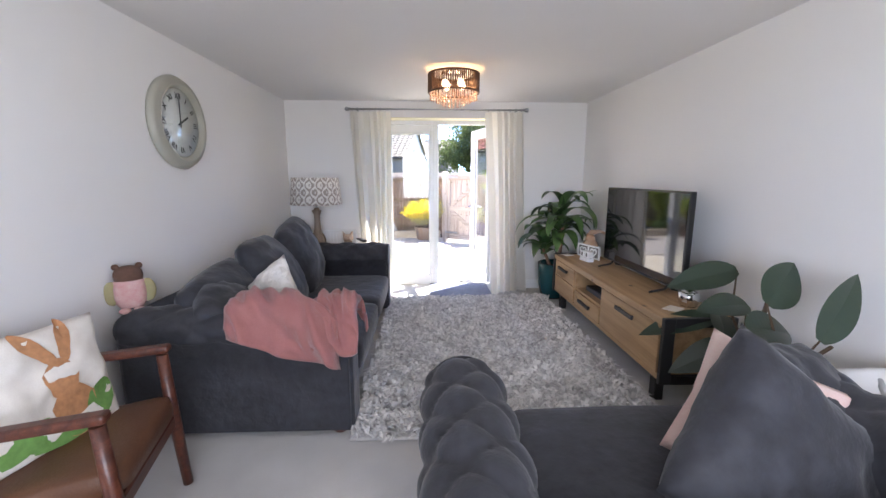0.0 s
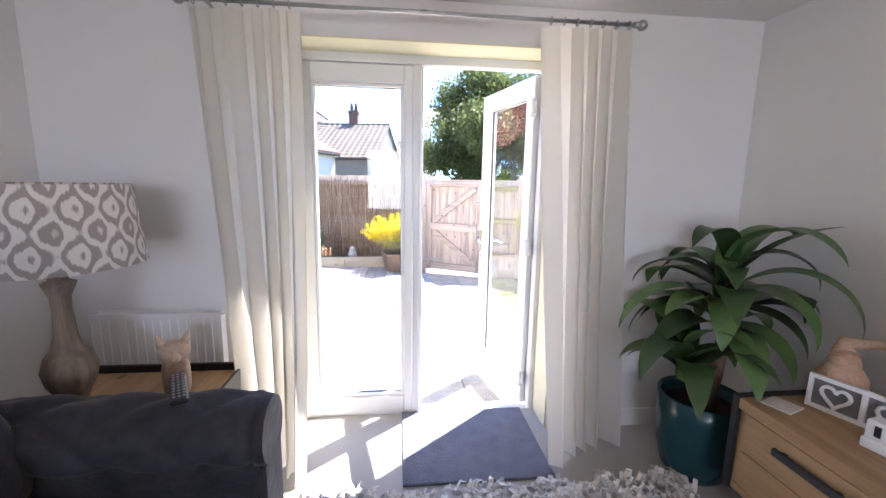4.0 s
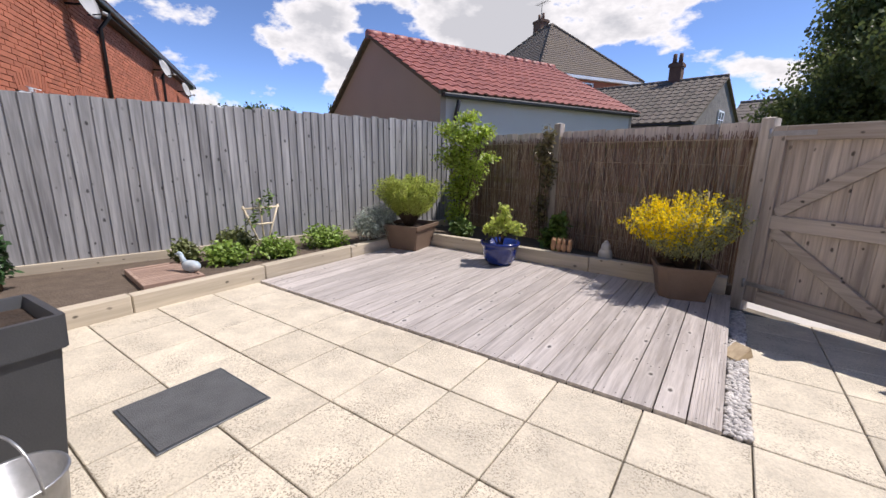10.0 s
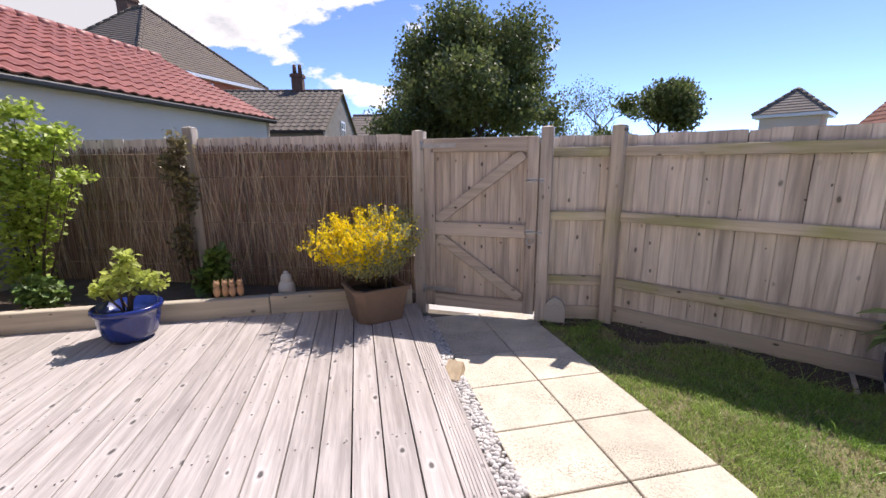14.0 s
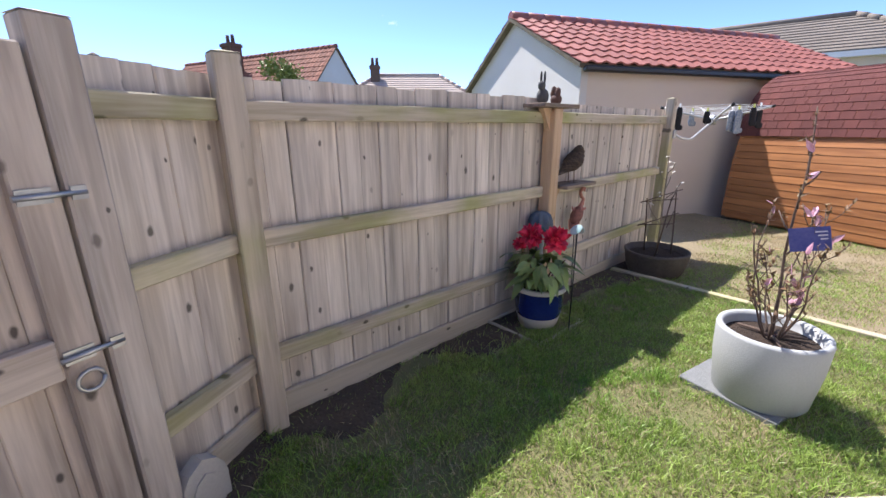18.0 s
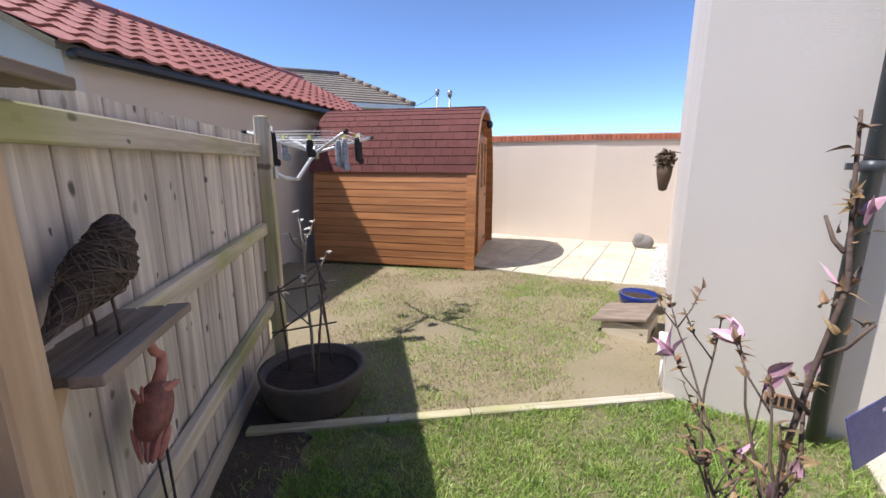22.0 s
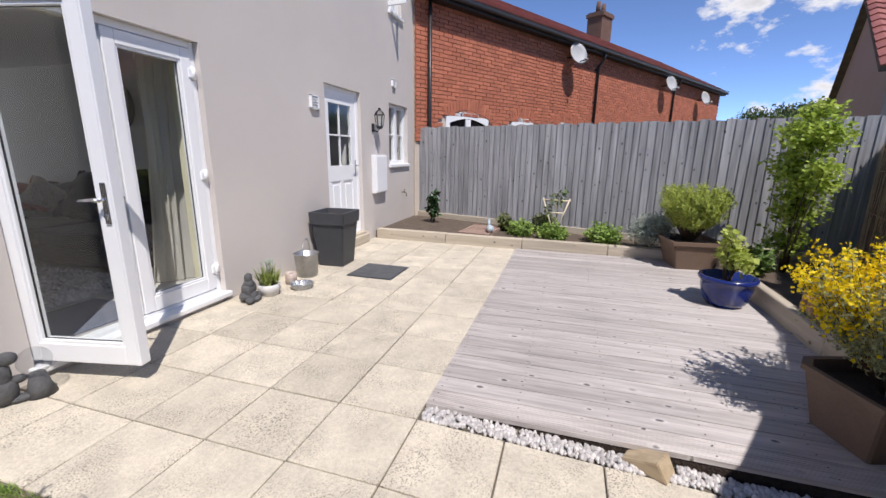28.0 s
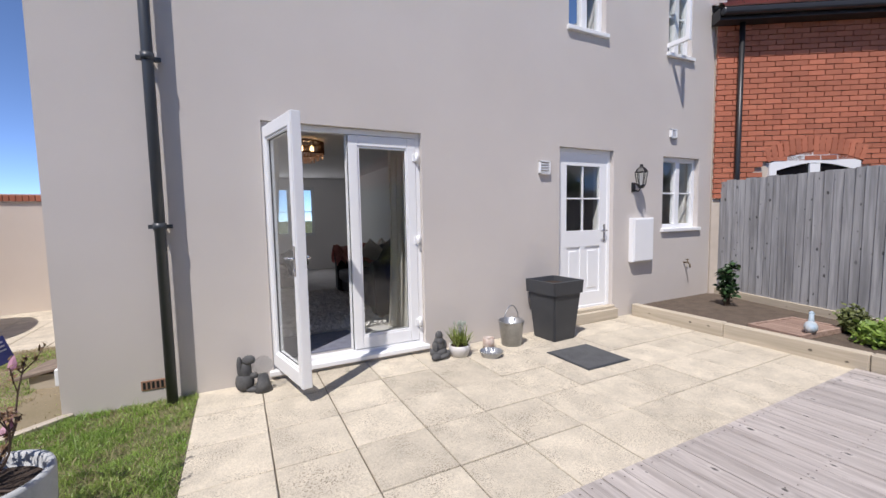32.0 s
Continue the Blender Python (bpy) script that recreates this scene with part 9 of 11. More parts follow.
NB, EZ = 13, 1.36
for side in (1, -1):
    for k in range(NB):
        z0, z1 = 0.04 + k * EZ / NB, 0.04 + (k + 1) * EZ / NB - 0.006
        bm = BM()
        v = []
        for x in (0.0, PL):
            for z, t in ((z0, 0.016), (z1, 0.011), (z1, -0.012), (z0, -0.010)):
                v.append(bm.verts.new((x, side * (pod_y(z) + t - 0.03), z)))
        for f in ((0, 1, 5, 4), (1, 2, 6, 5), (2, 3, 7, 6), (3, 0, 4, 7), (0, 3, 2, 1), (4, 5, 6, 7)):
            bm.faces.new([v[i] for i in f])
        bmesh.ops.recalc_face_normals(bm, faces=bm.faces)
        bmesh.ops.translate(bm, vec=(0, -PW / 2, 0), verts=bm.verts)
        part("board", bm, M_CEDAR, POD)
# roof shingles over the upper arch
verts, faces = [], []
arc = []
for i in range(200):
    z = EZ - 0.04 + (2.26 - EZ + 0.04) * i / 199
    arc.append((pod_y(z), z))
full = [(y, z) for y, z in arc] + [(-y, z) for y, z in arc[::-1]]
cum = [0.0]
for a, b in zip(full, full[1:]):
    cum.append(cum[-1] + math.hypot(b[0] - a[0], b[1] - a[1]))


def on_arc(s):
    s = max(0.0, min(cum[-1] - 1e-4, s))
    i = max(k for k in range(0, len(cum) - 1, 1) if cum[k] <= s)
    t = (s - cum[i]) / max(1e-9, cum[i + 1] - cum[i])
    y, z = full[i][0] + (full[i + 1][0] - full[i][0]) * t, full[i][1] + (full[i + 1][1] - full[i][1]) * t
    dy, dz = full[i + 1][0] - full[i][0], full[i + 1][1] - full[i][1]
    n = math.hypot(dy, dz) or 1
    return y, z, dz / n, -dy / n


rows = 13
half = cum[-1] / 2
for sgn in (0, 1):
    for r in range(rows):
        s0, s1 = half * r / rows - 0.004, half * (r + 1) / rows
        if sgn:
            s0, s1 = cum[-1] - s0, cum[-1] - s1
        y0, z0, ny0, nz0 = on_arc(s0)
        y1, z1, ny1, nz1 = on_arc(s1)
        ncol = 15
        for c in range(ncol + 1):
            xa = -0.06 + (c - (0.5 if r % 2 else 0.0)) * (PL + 0.12) / ncol
            xb = xa + (PL + 0.12) / ncol - 0.006
            xa, xb = max(-0.06, xa), min(PL + 0.06, xb)
            if xb - xa < 0.01:
                continue
            k = len(verts)
            for x in (xa, xb):
                verts += [(x, y0 + ny0 * 0.016 - PW / 2, z0 + nz0 * 0.016), (x, y1 + ny1 * 0.008 - PW / 2, z1 + nz1 * 0.008), (x, y0 + ny0 * 0.002 - PW / 2, z0 + nz0 * 0.002)]
            faces += [(k, k + 3, k + 4, k + 1), (k, k + 2, k + 5, k + 3), (k, k + 1, k + 2), (k + 3, k + 5, k + 4)]
o = new("roof_shingles", from_arrays("roof_shingles", verts, faces, M_FELT)); o.parent = POD; tagged(o, "red-brown felt shingles", kind="stuff")
bm = BM()
a_, b_ = [bm.verts.new((-0.02, y - PW / 2, z)) for y, z in full], [bm.verts.new((PL + 0.02, y - PW / 2, z)) for y, z in full]
for i in range(len(full) - 1):
    bm.faces.new((a_[i], b_[i], b_[i + 1], a_[i + 1]))
part("roof_deck", bm, M_CEDAR, POD)
# front and back ends
for x, nm in ((0.05, "front_wall"), (PL - 0.05, "rear_wall")):
    bm = BM()
    pts = [(pod_y(0.04 + 2.2 * i / 30) - 0.035, 0.04 + 2.2 * i / 30) for i in range(31)]
    pts = pts + [(-y, z) for y, z in pts[::-1]]
    f = bm.faces.new([bm.verts.new((x, y - PW / 2, z)) for y, z in pts])
    bmesh.ops.solidify(bm, geom=[f], thickness=0.03)
    part(nm, bm, M_CEDAR, POD)
bm = BM()
pts = [(pod_y(0.02 + 2.235 * i / 24), 0.02 + 2.235 * i / 24) for i in range(25)]
pts = pts + [(-y, z) for y, z in pts[::-1]]
for (y0, z0), (y1, z1) in zip(pts, pts[1:]):
    bm = BM()
    v = [bm.verts.new(q) for q in ((-0.08, y0 - PW / 2, z0), (-0.08, y1 - PW / 2, z1), (0.05, y1 - PW / 2, z1), (0.05, y0 - PW / 2, z0))]
    w_ = [bm.verts.new((q.co.x, (q.co.y + PW / 2) * 0.955 - PW / 2, q.co.z * 0.975)) for q in v]
    for q in ((0, 1, 2, 3), (7, 6, 5, 4), (0, 4, 5, 1), (2, 6, 7, 3)):
        bm.faces.new([(v + w_)[i] for i in q])
    bmesh.ops.recalc_face_normals(bm, faces=bm.faces)
    part("arch_trim", bm, M_CEDAR, POD)
dpod = BM(); box(dpod, -0.03, 0.03, -PW / 2 - 0.42, -PW / 2 + 0.42, 0.12, 1.02)
dd_ = part("door", dpod, M_CEDAR, POD)
for y0, y1, z0, z1 in ((-0.42, -0.32, 1.02, 1.85), (0.32, 0.42, 1.02, 1.85), (-0.32, 0.32, 1.75, 1.85), (-0.03, 0.03, 1.02, 1.75), (-0.32, 0.32, 1.02, 1.08)):
    bm = BM(); box(bm, -0.03, 0.03, -PW / 2 + y0, -PW / 2 + y1, z0, z1); part("door_rail", bm, M_CEDAR, dd_)
for y in (-0.175, 0.175):
    bm = BM(); box(bm, -0.004, 0.004, -PW / 2 + y - 0.15, -PW / 2 + y + 0.15, 1.07, 1.76); part("pane", bm, mat("pale_blind_glass", (0.55, 0.50, 0.45), 0.15, scale=4, amt=0.2, bump=0.0), dd_, "glass pane with a pale blind")
for z in (0.25, 0.95, 1.65):
    bm = BM(); box(bm, -0.036, -0.031, -PW / 2 - 0.42, -PW / 2 - 0.15, z - 0.02, z + 0.02); part("hinge", bm, M_BLACK, dd_, "black strap hinge")
bm = BM(); puff(bm, 0.05, 0.06, 0.06, 1, 1, 14, 8, Matrix.Translation((-0.12, -PW / 2, 2.02))); tube(bm, (-0.1, -PW / 2, 2.06), (0.02, -PW / 2, 2.1), 0.012, n=6); part("lamp", bm, M_BLACK, POD, "black bulkhead lamp")
bm = BM(); box(bm, 0, PL, -PW + 0.02, -0.02, 0.0, 0.06); part("floor_frame", bm, M_CEDAR, POD)

# beside the house: hedgehog box, pots, hanging ball, junction box
hb = thing("hedgehog_house", 1.97, -1.02, -0.11, -8, "low wooden box with a sloping plank lid", "animal house")
bm = BM(); box(bm, -0.17, 0.17, -0.2, 0.2, 0.03, 0.20, bev=0.004); part("body", bm, M_SLEEPER, hb)
bm = BM(); box(bm, -0.21, 0.21, -0.23, 0.23, 0.22, 0.245, m=Matrix.Rotation(radians(12), 4, "Y"), bev=0.004); part("lid", bm, M_DECKX, hb)
bm = BM(); box(bm, -0.172, -0.168, -0.08, 0.08, 0.035, 0.13); part("entrance", bm, M_BLACK, hb)
round_pot("flower_pot", 1.95, -1.62, -0.12, [(0.0, 0.0), (0.12, 0.0), (0.17, 0.2), (0.18, 0.24), (0.16, 0.24), (0.15, 0.19), (0.0, 0.19)], M_BLUE, "dark blue glazed pot by the side wall", 0.15, 0.20, 28)
jb = thing("junction_box", 1.715, -0.14, 0.20, 0, "small white electrical box at the wall corner", "junction box")
bm = BM(); box(bm, 0.0, 0.05, -0.05, 0.05, 0, 0.12, bev=0.006); part("case", bm, M_UPVC, jb)
bm = BM(); tube(bm, (0.02, 0.03, -0.2), (0.02, 0.03, 0.0), 0.008, n=6); part("cable", bm, M_UPVC, jb)
hg = thing("hanging_ball_plant", 1.88, -3.75, 0.95, 0, "round clipped plant in a wall basket", "hanging plant")
bm = BM(); lathe(bm, [(0.0, 0.0), (0.05, 0.02), (0.09, 0.22), (0.10, 0.34), (0.0, 0.34)], n=16); part("basket", bm, M_STEM, hg)
bm = BM(); pipe_line(bm, [(-0.165, 0, 0.5), (-0.05, 0, 0.53), (0, 0, 0.42)], 0.006, n=5); part("hook", bm, M_BLACK, hg)
leaf_cloud("foliage", hg, M_STEM, [(0, 0, 0.42, 0.14, 0.14, 0.13)], 700, 0.035, 5)
statue("rock", 2.1, -5.2, -0.11, 0, ((0, 0, 0.10, 0.17, 0.13, 0.13), (0.06, 0.05, 0.16, 0.09, 0.08, 0.10)), mat("grey_rock", (0.24, 0.23, 0.22), 0.95, scale=5, amt=0.5, bump=0.6), "rough grey rock at the foot of the wall", "rock")

# ---- planted beds ----
M_GLOSSY = thin(island(mat("glossy_green_leaf", (0.12, 0.20, 0.04), 0.3, (0.19, 0.27, 0.06), scale=5, fine=20, bump=0.0), 0.4), 0.3)
M_TERRA = mat("pale_terracotta", (0.46, 0.27, 0.15), 0.85, (0.36, 0.20, 0.11), scale=12, fine=60, bump=0.3)
M_BROWNPOT = mat("brown_faux_stone", (0.20, 0.135, 0.095), 0.75, (0.15, 0.10, 0.07), scale=5, fine=90, bump=0.2)


def shrub(name, x, y, z, label, clumps, count, size, material, seed, stems=4, stem_h=0.3, cat="shrub", narrow=0.45, shell=0.35):
    s = thing(name, x, y, z, 0, label, cat)
    bm = BM()
    rnd = random.Random(seed)
    for i in range(stems):
        a = 6.283 * i / stems + rnd.random()
        c = clumps[i % len(clumps)]
        pipe_line(bm, [(0.02 * math.cos(a), 0.02 * math.sin(a), -0.03), (c[0] * 0.5 + 0.04 * math.cos(a), c[1] * 0.5 + 0.04 * math.sin(a), c[2] * 0.5), (c[0], c[1], c[2])], [0.009, 0.007, 0.003], n=6)
    part("stem", bm, M_STEM, s)
    leaf_cloud("foliage", s, material, clumps, count, size, seed, narrow=narrow, shell=shell)
    return s


def spray_bush(parent, n, reach, seed, leaf_mat, flower_mat=None, up=0.35, size=0.02, lean=(0, 0), start=0.25, squash=0.85, per=70):
    """Fine arching sprays from one root, set with slim leaves and, towards the tips, small flowers."""
    rnd = random.Random(seed)
    bm = BM()
    lv, lf_, fv, ff = [], [], [], []
    for i in range(n):
        a, e = rnd.uniform(0, 6.283), rnd.uniform(-0.15, 1.0)
        d = Vector((math.cos(a) * math.sqrt(max(0, 1 - e * e)) + lean[0], math.sin(a) * math.sqrt(max(0, 1 - e * e)) * squash + lean[1], e * 0.85 + up)).normalized()
        ln_ = reach * rnd.uniform(0.62, 1.05)
        rich = max(0.12, min(1.0, 0.74 - 0.7 * math.cos(a) + 0.5 * (e - 0.4) + rnd.gauss(0, 0.22)))
        p, pts = Vector((0.05 * math.cos(a), 0.05 * math.sin(a), 0.0)), []
        for s in range(7):
            pts.append(p.copy())
            d = (d + Vector((rnd.uniform(-1, 1), rnd.uniform(-1, 1), rnd.uniform(-0.6, 0.5))) * 0.16).normalized()
            p = p + d * ln_ / 6
        pipe_line(bm, pts, [0.0035 - 0.0004 * s for s in range(7)], n=4)
        for k in range(per):
            t = start + (1 - start) * rnd.random() ** 0.8
            q = t * 5.999
            c = pts[int(q)].lerp(pts[int(q) + 1], q - int(q)) + Vector((rnd.gauss(0, 1), rnd.gauss(0, 1), rnd.gauss(0, 1))) * 0.016
            e_ = Euler((rnd.uniform(0, 6.28), rnd.uniform(-1.2, 1.2), rnd.uniform(0, 6.28))).to_matrix()
            bloom = flower_mat is not None and rnd.random() < 0.03 + 0.95 * rich * max(0, min(1, (t - 0.5) / 0.35)) * (0.35 + 0.65 * max(0, min(1, 0.5 + d.z)))
            w, l_, vv, fc = (0.5, size * 0.85, fv, ff) if bloom else (0.16, size * 1.25, lv, lf_)
            m = len(vv)
            s_ = l_ * rnd.uniform(0.7, 1.3)
            vv += [tuple(c + e_ @ Vector(u) * s_) for u in ((-0.5, 0, 0), (0, w, 0.15), (0.5, 0, 0), (0, -w, 0.15))]
            fc.append((m, m + 1, m + 2, m + 3))
    part("twig", bm, M_STEM, parent)
    o = new("foliage", from_arrays("foliage", lv, lf_, leaf_mat)); o.parent = parent; tagged(o, kind="stuff")
    if flower_mat is not None:
        o = new("blossom", from_arrays("blossom", fv, ff, flower_mat)); o.parent = parent; tagged(o, "small bright yellow flowers", kind="stuff")


M_FEATHER = thin(island(mat("fresh_feathery_leaf", (0.55, 0.60, 0.15), 0.55, (0.44, 0.52, 0.12), scale=5, fine=20, bump=0.0), 0.3), 0.5)
square_pot("planter", -3.78, 4.36, 0.02, 8, 0.20, 0.275, 0.34, M_BROWNPOT, "square brown planter with a feathery green shrub", lip=0.012, n_lip=0.05)
sh = thing("shrub", -3.78, 4.34, 0.33, 0, "feathery yellow-green shrub in the brown planter", "shrub")
spray_bush(sh, 300, 0.68, 41, M_FEATHER, None, up=1.7, size=0.030, start=0.42, per=85)
shrub("shrub", -4.12, 3.95, 0.09, "soft silver-green shrub spilling over the bed", [(0, 0, 0.26, 0.27, 0.30, 0.25), (0.08, 0.12, 0.36, 0.22, 0.22, 0.20)], 5200, 0.06, thin(M_LEAFG, 0.3), 42, 5, narrow=0.09, shell=0.2)
shrub("climbing_shrub", -3.54, 5.24, 0.08, "tall leafy green climbing shrub against the fence", [(-0.05, 0, 0.35, 0.22, 0.26, 0.25), (0.0, 0.0, 0.72, 0.32, 0.3, 0.28), (0.16, 0.0, 1.0, 0.34, 0.32, 0.24), (-0.1, -0.02, 1.15, 0.34, 0.32, 0.24), (0.12, -0.02, 1.42, 0.4, 0.35, 0.2), (-0.22, 0.0, 1.55, 0.24, 0.28, 0.16), (0.4, -0.04, 1.5, 0.22, 0.25, 0.14), (0.1, 0.0, 1.7, 0.24, 0.26, 0.14), (0.48, -0.05, 1.15, 0.18, 0.21, 0.12)], 6400, 0.046, thin(island(mat("bright_climber_leaf", (0.32, 0.45, 0.06), 0.45, (0.46, 0.54, 0.11), scale=5, fine=20, bump=0.0), 0.4), 0.5), 43, 9, shell=0.15)
shrub("shrub", -3.30, 4.90, 0.08, "low green shrub in the back bed", [(0, 0, 0.18, 0.22, 0.15, 0.19)], 700, 0.05, M_LEAFM, 44, 3)
round_pot("planter", -2.38, 4.33, 0.022, [(0.0, 0.0), (0.14, 0.0), (0.175, 0.05), (0.205, 0.17), (0.205, 0.215), (0.222, 0.225), (0.232, 0.245), (0.226, 0.268), (0.205, 0.27), (0.19, 0.21), (0.0, 0.21)], M_BLUE, "cobalt blue glazed pot with a small shrub", 0.195, 0.20, 40)
shrub("shrub", -2.38, 4.33, 0.25, "young green shrub growing in the blue pot", [(0.02, 0, 0.26, 0.15, 0.14, 0.13), (-0.16, 0.05, 0.16, 0.13, 0.12, 0.1), (0.08, -0.06, 0.40, 0.09, 0.08, 0.1), (0.18, 0.05, 0.20, 0.12, 0.1, 0.1)], 620, 0.05, M_FEATHER, 45, 7)
shrub("climbing_shrub", -2.30, 5.42, 0.08, "dark bronze-leaved climber on a stake", [(-0.04, -0.05, 0.5, 0.12, 0.08, 0.3), (0.05, -0.05, 1.0, 0.14, 0.09, 0.3), (-0.06, -0.05, 1.20, 0.15, 0.09, 0.2), (0.02, -0.05, 1.42, 0.13, 0.10, 0.2)], 560, 0.055, thin(island(mat("dark_bronze_leaf", (0.22, 0.17, 0.10), 0.35, (0.20, 0.19, 0.07), scale=6, bump=0.0), 0.5), 0.3), 46, 4)
shrub("shrub", -1.99, 5.02, 0.08, "glossy broad-leaved green shrub", [(0, 0, 0.2, 0.2, 0.13, 0.2), (0.05, 0, 0.38, 0.15, 0.1, 0.14)], 420, 0.075, M_GLOSSY, 47, 4)
for k in range(4):
    statue("ornament", -1.86 + 0.062 * k, 4.675 + 0.012 * (k % 2), 0.187, 0, ((0, 0, 0.055, 0.03, 0.028, 0.055), (0, 0, 0.12, 0.026, 0.025, 0.028), (-0.014, 0, 0.148, 0.007, 0.007, 0.012), (0.014, 0, 0.148, 0.007, 0.007, 0.012)), M_TERRA, "little terracotta owl ornament on the sleeper", "ornament")
statue("ornament", -1.31, 4.82, 0.08, 0, ((0, 0, 0.10, 0.078, 0.07, 0.10), (0, 0, 0.195, 0.052, 0.05, 0.06), (0, 0, 0.245, 0.025, 0.025, 0.03)), mat("white_stone", (0.56, 0.54, 0.51), 0.85, scale=9, amt=0.25, bump=0.3), "white stone bird-shaped ornament in the bed", "ornament")
# broom in its brown pot
yp = thing("planter", -0.52, 4.37, 0.018, 17, "brown tapered planter of yellow broom with cut corners", "planter")
bm = BM()
oct_ = lambda a, b, c=0.07: [(-a, -b + c), (-a + c, -b), (a - 0.01, -b), (a, -b + 0.01), (a, b - c), (a - c, b), (-a + c, b), (-a, b - c)]
rings = [[bm.verts.new((x, y, z)) for x, y in oct_(a, b)] for a, b, z in ((0.18, 0.18, 0.0), (0.225, 0.222, 0.27), (0.24, 0.235, 0.272), (0.24, 0.235, 0.30), (0.21, 0.205, 0.30), (0.20, 0.195, 0.22))]
bm.faces.new(rings[0][::-1]); bm.faces.new(rings[-1])
for a, b in zip(rings, rings[1:]):
    for i in range(8):
        bm.faces.new((a[i], a[(i + 1) % 8], b[(i + 1) % 8], b[i]))
part("pot", bm, M_BROWNPOT, yp)
bm = BM(); prism(bm, [(-0.19, -0.12), (-0.12, -0.19), (0.19, -0.19), (0.19, 0.12), (0.12, 0.19), (-0.12, 0.19), (-0.19, 0.12)], 0.2, 0.245); part("soil", bm, M_SOIL_SHADE, yp)
bt = BM()
pipe_line(bt, [(0.02, -0.02, -0.04), (0.0, 0.0, 0.12), (-0.04, 0.02, 0.30)], [0.024, 0.02, 0.013], n=8)
br = thing("broom_shrub", -0.50, 4.42, 0.26, 0, "broom bush covered in bright yellow flowers", "shrub")
part("trunk", bt, M_STEM, br)
spray_bush(br, 230, 0.70, 52, thin(island(mat("broom_green", (0.33, 0.36, 0.17), 0.6, (0.46, 0.46, 0.27), scale=9, bump=0.0), 0.4), 0.3), M_YELLOW, up=1.35, size=0.023, lean=(-0.26, 0.0), start=0.30, squash=0.72, per=120)
cs = thing("bamboo_cane", -0.42, 4.40, 0.2, 0, "bamboo cane stuck in the planter", "cane")
bm = BM(); tube(bm, (0, 0, 0), (0.02, -0.05, 0.78), 0.008, n=8)
for z in (0.2, 0.42, 0.63):
    tube(bm, (0.02 * z / 0.78, -0.05 * z / 0.78, z), (0.02 * z / 0.78, -0.05 * z / 0.78, z + 0.012), 0.0098, n=8)
part("cane", bm, mat("bamboo", (0.46, 0.33, 0.16), 0.5, scale=9, amt=0.3), cs)
fw = thing("wire_ornament", -0.38, 4.30, 0.25, 0, "small wire dragonfly ornament on a stake", "ornament")
bm = BM(); tube(bm, (0, 0, 0), (0, 0, 0.42), 0.003, n=5); part("stake", bm, M_STEEL, fw)
for s in (-1, 1):
    for k in (0.0, 0.05):
        bm = BM(); pipe_line(bm, [(0, 0, 0.42 + k * 0.3), (s * 0.05, 0.02, 0.46 + k), (s * 0.10, 0.03, 0.45 + k), (s * 0.05, 0.01, 0.43 + k * 0.5), (0, 0, 0.42)], 0.0025, n=4); part("wing", bm, M_STEEL, fw)
oc = thing("timber_offcut", -0.058, 3.34, -0.045, -28, "pale tan sawn timber wedge lying on the pebbles", "timber")
bm = BM()
lo = [bm.verts.new(v) for v in ((-0.055, -0.10, 0), (0.055, -0.10, 0), (0.055, 0.10, 0), (-0.055, 0.10, 0))]
hi = [bm.verts.new(v) for v in ((-0.055, -0.10, 0.026), (0.055, -0.10, 0.022), (0.055, 0.05, 0.078), (-0.055, 0.06, 0.082))]
bm.faces.new(lo[::-1]); bm.faces.new(hi)
for k in range(4):
    bm.faces.new((lo[k], lo[(k + 1) % 4], hi[(k + 1) % 4], hi[k]))
bmesh.ops.bevel(bm, geom=bm.edges[:], offset=0.004, segments=2, affect="EDGES")
part("wedge", bm, wood("sawn_tan_timber", (0.48, 0.38, 0.25), (0.36, 0.275, 0.175), axis=1, rough=0.85, rand=0.05, ring=9, knots=False), oc)
# bed along the feather-edge fence
shrub("shrub", -5.15, 0.62, 0.10, "small dark-leaved evergreen shrub by the house", [(0, 0, 0.22, 0.13, 0.13, 0.16), (0.04, 0, 0.40, 0.13, 0.12, 0.12), (-0.03, 0.03, 0.52, 0.09, 0.09, 0.08)], 430, 0.06, M_LEAFD, 60, 4)
M_HERB = thin(island(mat("fresh_herb_leaf", (0.19, 0.31, 0.06), 0.5, (0.29, 0.40, 0.08), scale=5, fine=20, bump=0.0), 0.4), 0.35)
M_HERBD = thin(island(mat("olive_herb_leaf", (0.13, 0.16, 0.055), 0.5, (0.19, 0.21, 0.08), scale=5, fine=20, bump=0.0), 0.4), 0.25)
for k, (x, y, r, h, mt) in enumerate(((-4.86, 1.95, 0.15, 0.18, M_HERBD), (-4.60, 2.24, 0.24, 0.15, M_HERB), (-4.44, 2.72, 0.25, 0.16, M_HERB), (-4.46, 3.42, 0.31, 0.18, M_HERB), (-4.98, 2.55, 0.24, 0.2, M_HERBD))):
    shrub("herb_clump", x, y, 0.10, "bushy green herb clump in the bed", [(0, 0, h * 0.7, r, r, h), (r * 0.4, r * 0.3, h * 0.5, r * 0.7, r * 0.7, h * 0.7)], 1100, 0.045, mt, 70 + k, 4, cat="herb")
tr = thing("plant_trellis", -4.67, 2.74, 0.10, 80, "small fan trellis of pale canes with a climber", "trellis")
M_CANE = mat("pale_cane", (0.72, 0.62, 0.45), 0.7, scale=20, amt=0.25, bump=0.1)
